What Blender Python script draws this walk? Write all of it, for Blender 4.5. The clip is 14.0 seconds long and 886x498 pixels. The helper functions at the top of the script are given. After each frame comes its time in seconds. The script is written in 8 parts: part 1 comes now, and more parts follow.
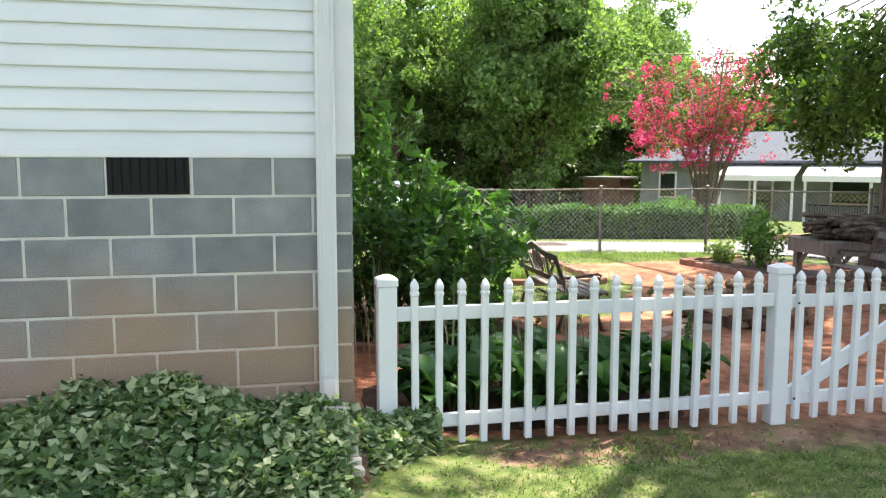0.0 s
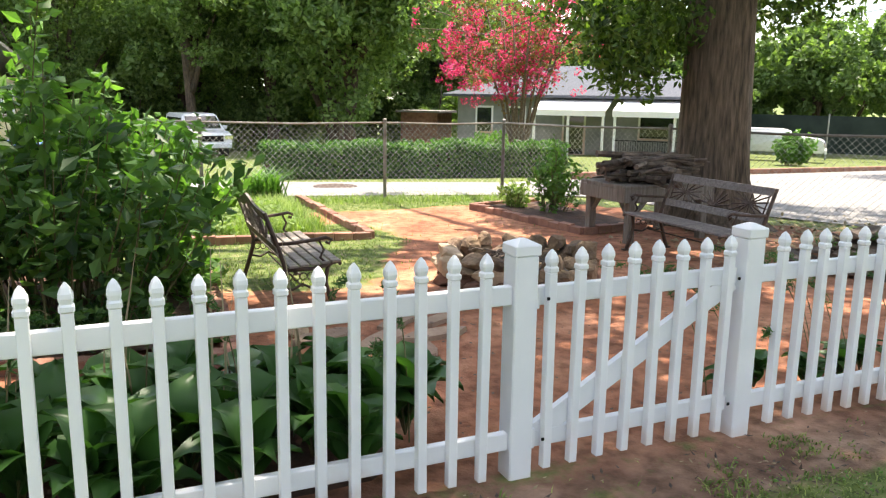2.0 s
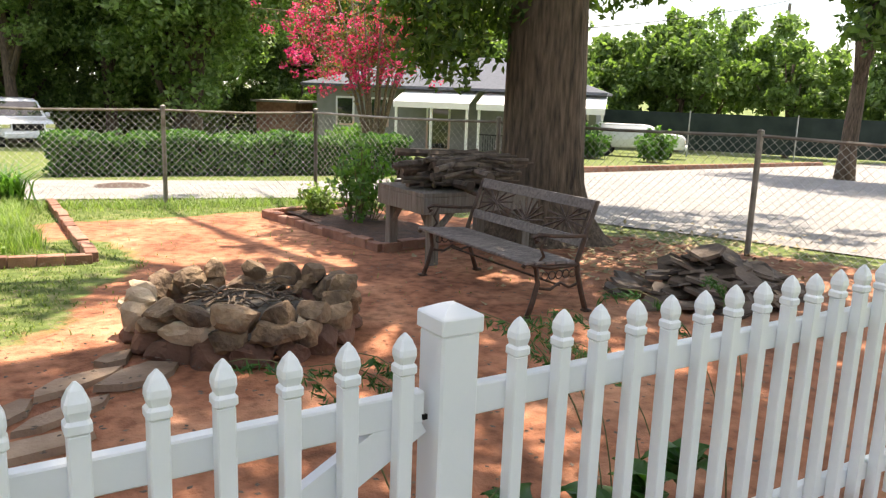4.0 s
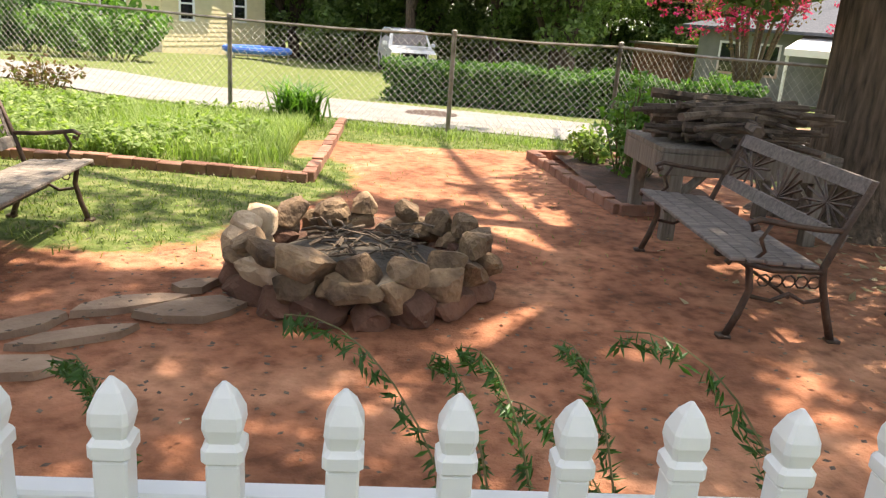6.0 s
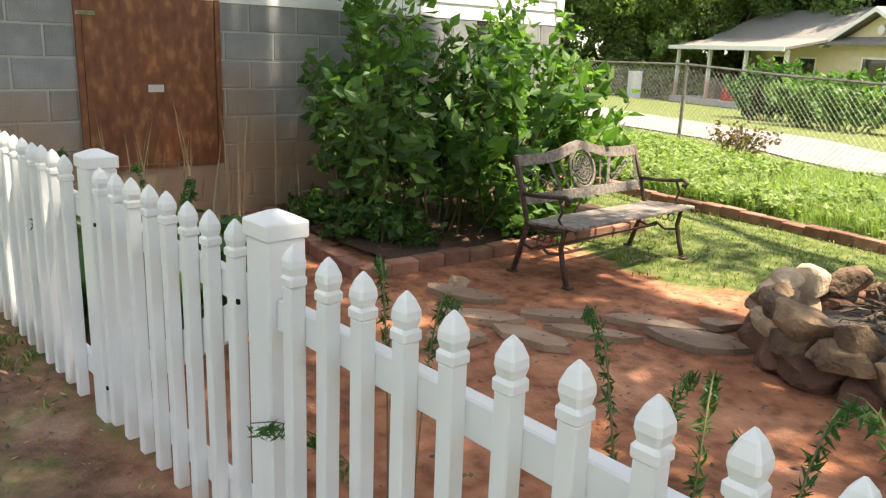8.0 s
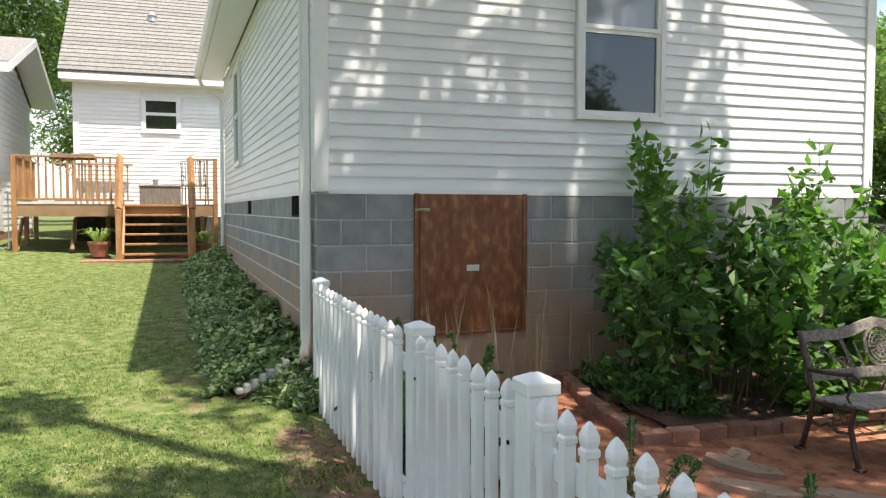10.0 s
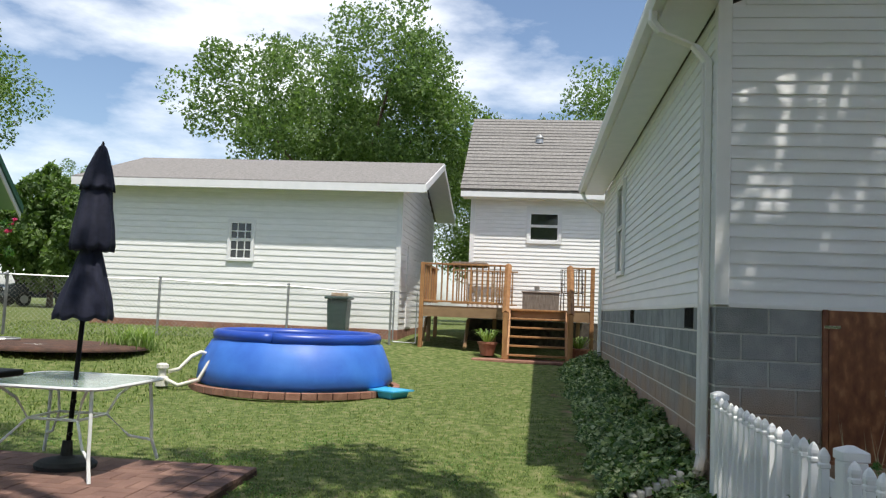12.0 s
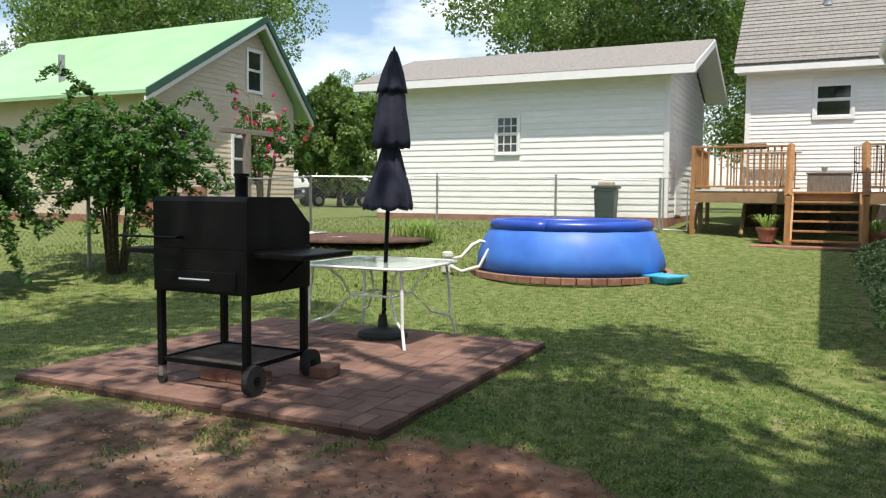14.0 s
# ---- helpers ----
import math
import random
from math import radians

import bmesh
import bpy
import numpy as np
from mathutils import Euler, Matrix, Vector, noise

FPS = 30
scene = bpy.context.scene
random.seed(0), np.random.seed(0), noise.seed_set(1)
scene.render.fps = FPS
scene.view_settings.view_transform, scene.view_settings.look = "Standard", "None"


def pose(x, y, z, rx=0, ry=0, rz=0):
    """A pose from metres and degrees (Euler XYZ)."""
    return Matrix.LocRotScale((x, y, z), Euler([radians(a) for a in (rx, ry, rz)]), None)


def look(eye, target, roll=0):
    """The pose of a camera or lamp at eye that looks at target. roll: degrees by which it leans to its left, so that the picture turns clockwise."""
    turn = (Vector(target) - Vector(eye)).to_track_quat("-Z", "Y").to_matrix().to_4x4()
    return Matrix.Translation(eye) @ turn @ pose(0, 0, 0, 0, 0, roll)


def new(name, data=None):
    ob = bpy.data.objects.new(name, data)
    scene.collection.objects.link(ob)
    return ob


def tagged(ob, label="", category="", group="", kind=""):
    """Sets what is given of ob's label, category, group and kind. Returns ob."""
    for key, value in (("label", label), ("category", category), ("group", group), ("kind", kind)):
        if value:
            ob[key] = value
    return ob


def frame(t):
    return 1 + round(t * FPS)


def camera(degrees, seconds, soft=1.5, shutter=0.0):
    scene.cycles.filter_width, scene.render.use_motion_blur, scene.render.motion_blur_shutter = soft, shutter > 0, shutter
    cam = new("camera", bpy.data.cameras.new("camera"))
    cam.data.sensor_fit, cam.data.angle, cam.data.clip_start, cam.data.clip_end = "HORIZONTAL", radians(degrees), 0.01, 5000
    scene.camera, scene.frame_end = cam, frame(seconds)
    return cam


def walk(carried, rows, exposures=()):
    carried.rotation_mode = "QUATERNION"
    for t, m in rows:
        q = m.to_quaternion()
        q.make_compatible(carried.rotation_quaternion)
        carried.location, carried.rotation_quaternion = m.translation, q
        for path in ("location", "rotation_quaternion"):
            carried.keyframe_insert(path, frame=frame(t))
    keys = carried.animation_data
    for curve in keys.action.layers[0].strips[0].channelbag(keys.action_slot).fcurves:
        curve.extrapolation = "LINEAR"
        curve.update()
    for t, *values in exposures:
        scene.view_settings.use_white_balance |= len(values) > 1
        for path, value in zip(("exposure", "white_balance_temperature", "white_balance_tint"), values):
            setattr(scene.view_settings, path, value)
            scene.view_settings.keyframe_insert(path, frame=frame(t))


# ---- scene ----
cam = camera(59.2, 14.0, soft=1.25)
PATH = [
    (0, (-0.215, -0.371, 1.476), (0.202, 1.573, 1.253), 0.1),
    (0.5, (0.125, 0.043, 1.457), (0.614, 1.965, 1.198), 0.1),
    (1, (0.471, 0.472, 1.438), (1.002, 2.367, 1.08), 0.5),
    (1.5, (0.828, 0.881, 1.422), (1.544, 2.704, 1.015), 0.0),
    (2, (1.265, 1.193, 1.407), (2.076, 2.98, 1.023), 0.9),
    (2.5, (1.718, 1.545, 1.383), (2.636, 3.291, 1.051), 0.9),
    (3, (2.235, 1.794, 1.368), (3.265, 3.471, 1.011), 1.5),
    (3.2, (2.374, 1.948, 1.364), (3.457, 3.593, 1.008), 1.7),
    (5.3, (4.158, 2.713, 1.278), (4.955, 4.48, 0.781), 3.0),
    (5.5, (4.29, 2.793, 1.263), (4.932, 4.617, 0.753), 3.3),
    (6, (4.584, 2.968, 1.228), (4.757, 4.876, 0.653), 4.2),
    (6.5, (4.884, 3.078, 1.237), (4.575, 4.958, 0.627), 4.6),
    (7, (5.157, 3.061, 1.237), (4.441, 4.831, 0.641), 3.8),
    (7.5, (5.357, 2.93, 1.238), (4.291, 4.531, 0.692), 1.9),
    (8, (5.589, 2.896, 1.25), (4.166, 4.208, 0.747), 2.2),
    (8.5, (5.796, 2.89, 1.265), (4.138, 3.937, 0.875), 1.5),
    (8.7, (5.875, 2.837, 1.281), (4.174, 3.829, 0.943), 1.2),
    (10.8, (6.33, 2.643, 1.389), (4.363, 2.998, 1.464), 0.8),
    (11, (6.374, 2.567, 1.387), (4.391, 2.805, 1.503), 1.0),
    (11.5, (6.405, 2.445, 1.4), (4.414, 2.37, 1.571), 1.9),
    (12, (6.451, 2.418, 1.38), (4.471, 2.184, 1.536), 2.4),
    (12.5, (6.473, 2.407, 1.36), (4.523, 1.972, 1.446), 2.0),
    (13, (6.537, 2.395, 1.329), (4.679, 1.654, 1.308), 1.8),
    (13.5, (6.639, 2.419, 1.302), (4.868, 1.501, 1.156), 1.4),
    (14, (6.696, 2.325, 1.308), (4.893, 1.468, 1.174), 0.5),
]
EXPOSURES = ((0.0, 1.5, 6850, 11), (1.5, 1.5, 7100, 12), (3.0, 1.42, 7400, 13), (5.5, 1.25, 7800, 14), (6.5, 1.34, 7900, 14), (7.5, 1.34, 7900, 13), (8.5, 1.3, 7700, 12), (10.8, 0.55, 6700, 10), (11.5, 0.2, 6600, 10), (12.5, 0.02, 6500, 10), (13.5, 0.26, 6750, 10), (14.0, 0.32, 6800, 10))
walk(cam, [(t, look(eye, target, roll)) for t, eye, target, roll in PATH], EXPOSURES)


# world, sun
SUNV = Vector((0.36, 0.22, 1.0)).normalized()
world = bpy.data.worlds.new("world")
scene.world = world
world.use_nodes = True
wn = world.node_tree.nodes
wl = world.node_tree.links
sky = wn.new("ShaderNodeTexSky")
sky.sky_type = "NISHITA"
sky.sun_disc = False
sky.sun_elevation = math.asin(SUNV.z)
sky.sun_rotation = math.atan2(SUNV.x, SUNV.y)
sky.air_density, sky.dust_density, sky.ozone_density = 1.0, 1.2, 2.0
wtc = wn.new("ShaderNodeTexCoord")
wmap = wn.new("ShaderNodeMapping")
wmap.inputs["Scale"].default_value = (1.2, 1.2, 3.4)
wmap.inputs["Location"].default_value = (0.35, 0.1, 0.2)
wnoise = wn.new("ShaderNodeTexNoise")
wnoise.inputs["Scale"].default_value = 2.1
wnoise.inputs["Detail"].default_value = 8
wnoise.inputs["Roughness"].default_value = 0.55
wramp = wn.new("ShaderNodeValToRGB")
wramp.color_ramp.elements[0].position = 0.465
wramp.color_ramp.elements[1].position = 0.69
wmix = wn.new("ShaderNodeMix")
wmix.data_type = "RGBA"
wmix.inputs["B"].default_value = (9.4, 9.6, 9.9, 1)
wl.new(wtc.outputs["Generated"], wmap.inputs["Vector"])
wl.new(wmap.outputs["Vector"], wnoise.inputs["Vector"])
wl.new(wnoise.outputs["Fac"], wramp.inputs["Fac"])
wl.new(wramp.outputs["Color"], wmix.inputs["Factor"])
wl.new(sky.outputs["Color"], wmix.inputs["A"])
wl.new(wmix.outputs["Result"], wn["Background"].inputs["Color"])
wn["Background"].inputs["Strength"].default_value = 0.152

sun = new("sun", bpy.data.lights.new("sun", "SUN"))
sun.data.energy, sun.data.angle, sun.data.color = 4.9, radians(0.6), (1.0, 0.95, 0.87)
sun.matrix_world = look(SUNV * 40, (0, 0, 0))

# ---- materials ----
RGB = lambda c: (c[0], c[1], c[2], 1.0)


def material(name, c1, c2=None, scale=6.0, rough=0.7, bump=0.0, bscale=40.0, metal=0.0, rnd=0.0, stretch=(1, 1, 1), c3=None, spec=0.5, island=0.0):
    """Noise-mixed colours, optional fine relief, and variation from piece to piece."""
    m = bpy.data.materials.new(name)
    m.use_nodes = True
    n, l = m.node_tree.nodes, m.node_tree.links
    p = n["Principled BSDF"]
    p.inputs["Roughness"].default_value = rough
    p.inputs["Metallic"].default_value = metal
    p.inputs["Specular IOR Level"].default_value = spec
    tc = n.new("ShaderNodeTexCoord")
    mp = n.new("ShaderNodeMapping")
    mp.inputs["Scale"].default_value = stretch
    l.new(tc.outputs["Object"], mp.inputs["Vector"])
    nz = n.new("ShaderNodeTexNoise")
    nz.inputs["Scale"].default_value, nz.inputs["Detail"].default_value = scale, 6
    l.new(mp.outputs["Vector"], nz.inputs["Vector"])
    rp = n.new("ShaderNodeValToRGB")
    e = rp.color_ramp.elements
    e[0].position, e[1].position = 0.3, 0.7
    e[0].color, e[1].color = RGB(c1), RGB(c2 or c1)
    if c3:
        x = e.new(0.55)
        x.color = RGB(c3)
    l.new(nz.outputs["Fac"], rp.inputs["Fac"])
    out = rp.outputs["Color"]
    if rnd or island:
        hs = n.new("ShaderNodeHueSaturation")
        mr = n.new("ShaderNodeMapRange")
        k = rnd or island
        mr.inputs["To Min"].default_value, mr.inputs["To Max"].default_value = 1 - k, 1 + k
        if rnd:
            l.new(n.new("ShaderNodeObjectInfo").outputs["Random"], mr.inputs["Value"])
            ad = n.new("ShaderNodeVectorMath")
            sc = n.new("ShaderNodeVectorMath")
            sc.operation = "SCALE"
            oi = n.new("ShaderNodeObjectInfo")
            sc.inputs[0].default_value = (17, 31, 23)
            l.new(oi.outputs["Random"], sc.inputs["Scale"])
            l.new(mp.outputs["Vector"], ad.inputs[0])
            l.new(sc.outputs["Vector"], ad.inputs[1])
            l.new(ad.outputs["Vector"], nz.inputs["Vector"])
        else:
            l.new(n.new("ShaderNodeNewGeometry").outputs["Random Per Island"], mr.inputs["Value"])
        l.new(mr.outputs["Result"], hs.inputs["Value"])
        l.new(out, hs.inputs["Color"])
        out = hs.outputs["Color"]
    l.new(out, p.inputs["Base Color"])
    if bump:
        bz = n.new("ShaderNodeTexNoise")
        bz.inputs["Scale"].default_value, bz.inputs["Detail"].default_value = bscale, 5
        l.new(mp.outputs["Vector"], bz.inputs["Vector"])
        bp = n.new("ShaderNodeBump")
        bp.inputs["Strength"].default_value, bp.inputs["Distance"].default_value = bump, 0.02
        l.new(bz.outputs["Fac"], bp.inputs["Height"])
        l.new(bp.outputs["Normal"], p.inputs["Normal"])
    return m


def leafy(name, c1, c2, c3, translucent=0.35, rough=0.5):
    """Leaves that differ one by one and let some light through."""
    m = bpy.data.materials.new(name)
    m.use_nodes = True
    n, l = m.node_tree.nodes, m.node_tree.links
    p = n["Principled BSDF"]
    p.inputs["Roughness"].default_value = rough
    p.inputs["Specular IOR Level"].default_value = 0.35
    geo = n.new("ShaderNodeNewGeometry")
    rp = n.new("ShaderNodeValToRGB")
    e = rp.color_ramp.elements
    e[0].color, e[1].color = RGB(c1), RGB(c3)
    e.new(0.55).color = RGB(c2)
    l.new(geo.outputs["Random Per Island"], rp.inputs["Fac"])
    l.new(rp.outputs["Color"], p.inputs["Base Color"])
    tr = n.new("ShaderNodeBsdfTranslucent")
    br = n.new("ShaderNodeMix")
    br.data_type = "RGBA"
    br.blend_type = "MULTIPLY"
    br.inputs["Factor"].default_value = 1.0
    br.inputs["B"].default_value = (1.6, 1.9, 0.7, 1)
    l.new(rp.outputs["Color"], br.inputs["A"])
    l.new(br.outputs["Result"], tr.inputs["Color"])
    mx = n.new("ShaderNodeMixShader")
    mx.inputs["Fac"].default_value = translucent
    l.new(p.outputs["BSDF"], mx.inputs[1])
    l.new(tr.outputs["BSDF"], mx.inputs[2])
    l.new(mx.outputs["Shader"], n["Material Output"].inputs["Surface"])
    return m


def staincoat(name, base, base2, stain, top, soft, rough=0.85, bump=0.4, rnd=0.08):
    """Block or board that red clay has splashed from the ground up to a ragged height."""
    m = material(name, base, base2, 5.0, rough, bump, 90.0, rnd=rnd)
    n, l = m.node_tree.nodes, m.node_tree.links
    p = n["Principled BSDF"]
    src = p.inputs["Base Color"].links[0].from_socket
    geo = n.new("ShaderNodeNewGeometry")
    sp = n.new("ShaderNodeSeparateXYZ")
    l.new(geo.outputs["Position"], sp.inputs["Vector"])
    nz = n.new("ShaderNodeTexNoise")
    nz.inputs["Scale"].default_value, nz.inputs["Detail"].default_value = 1.6, 5
    l.new(geo.outputs["Position"], nz.inputs["Vector"])
    ma = n.new("ShaderNodeMath")
    ma.operation = "MULTIPLY_ADD"
    ma.inputs[1].default_value = -1.2
    l.new(nz.outputs["Fac"], ma.inputs[0])
    l.new(sp.outputs["Z"], ma.inputs[2])
    mr = n.new("ShaderNodeMapRange")
    mr.inputs["From Min"].default_value, mr.inputs["From Max"].default_value = top - 0.6 - soft, top - 0.6 + soft
    mr.inputs["To Min"].default_value, mr.inputs["To Max"].default_value = 0.85, 0.0
    l.new(ma.outputs["Value"], mr.inputs["Value"])
    mx = n.new("ShaderNodeMix")
    mx.data_type = "RGBA"
    mx.inputs["B"].default_value = RGB(stain)
    l.new(mr.outputs["Result"], mx.inputs["Factor"])
    l.new(src, mx.inputs["A"])
    l.new(mx.outputs["Result"], p.inputs["Base Color"])
    return m


def ground_material():
    m = material("turf_and_clay", (0.5, 0.5, 0.5), None, 3, 0.95, 0.5, 60, spec=0.2)
    n, l = m.node_tree.nodes, m.node_tree.links
    p = n["Principled BSDF"]
    geo = n.new("ShaderNodeNewGeometry")

    def ramp(scale, cols, detail=6):
        z = n.new("ShaderNodeTexNoise")
        z.inputs["Scale"].default_value, z.inputs["Detail"].default_value = scale, detail
        l.new(geo.outputs["Position"], z.inputs["Vector"])
        r = n.new("ShaderNodeValToRGB")
        e = r.color_ramp.elements
        e[0].position, e[1].position = 0.33, 0.68
        e[0].color, e[1].color = RGB(cols[0]), RGB(cols[2])
        e.new(0.5).color = RGB(cols[1])
        l.new(z.outputs["Fac"], r.inputs["Fac"])
        return z, r.outputs["Color"]

    _, clay0 = ramp(1.7, [(0.225, 0.096, 0.056), (0.355, 0.15, 0.086), (0.475, 0.235, 0.142)], 9)
    _, grit = ramp(11.0, [(0.45, 0.42, 0.4), (0.97, 0.96, 0.95), (1.35, 1.38, 1.4)], 13)
    cm = n.new("ShaderNodeMix")
    cm.data_type, cm.blend_type = "RGBA", "MULTIPLY"
    cm.inputs["Factor"].default_value = 0.75
    _, brown = ramp(2.3, [(0.11, 0.07, 0.05), (0.19, 0.12, 0.085), (0.3, 0.21, 0.155)], 11)
    ab = n.new("ShaderNodeAttribute")
    ab.attribute_name = "topsoil"
    bm_ = n.new("ShaderNodeMix")
    bm_.data_type = "RGBA"
    l.new(ab.outputs["Fac"], bm_.inputs["Factor"])
    l.new(clay0, bm_.inputs["A"])
    l.new(brown, bm_.inputs["B"])
    l.new(bm_.outputs["Result"], cm.inputs["A"])
    l.new(grit, cm.inputs["B"])
    clay = cm.outputs["Result"]
    _, grass = ramp(9.0, [(0.06, 0.085, 0.022), (0.11, 0.15, 0.04), (0.2, 0.2, 0.09)])
    at = n.new("ShaderNodeAttribute")
    at.attribute_name = "soil"
    z = n.new("ShaderNodeTexNoise")
    z.inputs["Scale"].default_value, z.inputs["Detail"].default_value = 3.5, 9
    z.inputs["Roughness"].default_value = 0.7
    l.new(geo.outputs["Position"], z.inputs["Vector"])
    ad = n.new("ShaderNodeMath")
    ad.operation = "ADD"
    l.new(at.outputs["Fac"], ad.inputs[0])
    l.new(z.outputs["Fac"], ad.inputs[1])
    mr = n.new("ShaderNodeMapRange")
    mr.inputs["From Min"].default_value, mr.inputs["From Max"].default_value = 0.92, 1.1
    l.new(ad.outputs["Value"], mr.inputs["Value"])
    mx = n.new("ShaderNodeMix")
    mx.data_type = "RGBA"
    l.new(mr.outputs["Result"], mx.inputs["Factor"])
    l.new(grass, mx.inputs["A"])
    l.new(clay, mx.inputs["B"])
    l.new(mx.outputs["Result"], p.inputs["Base Color"])
    return m


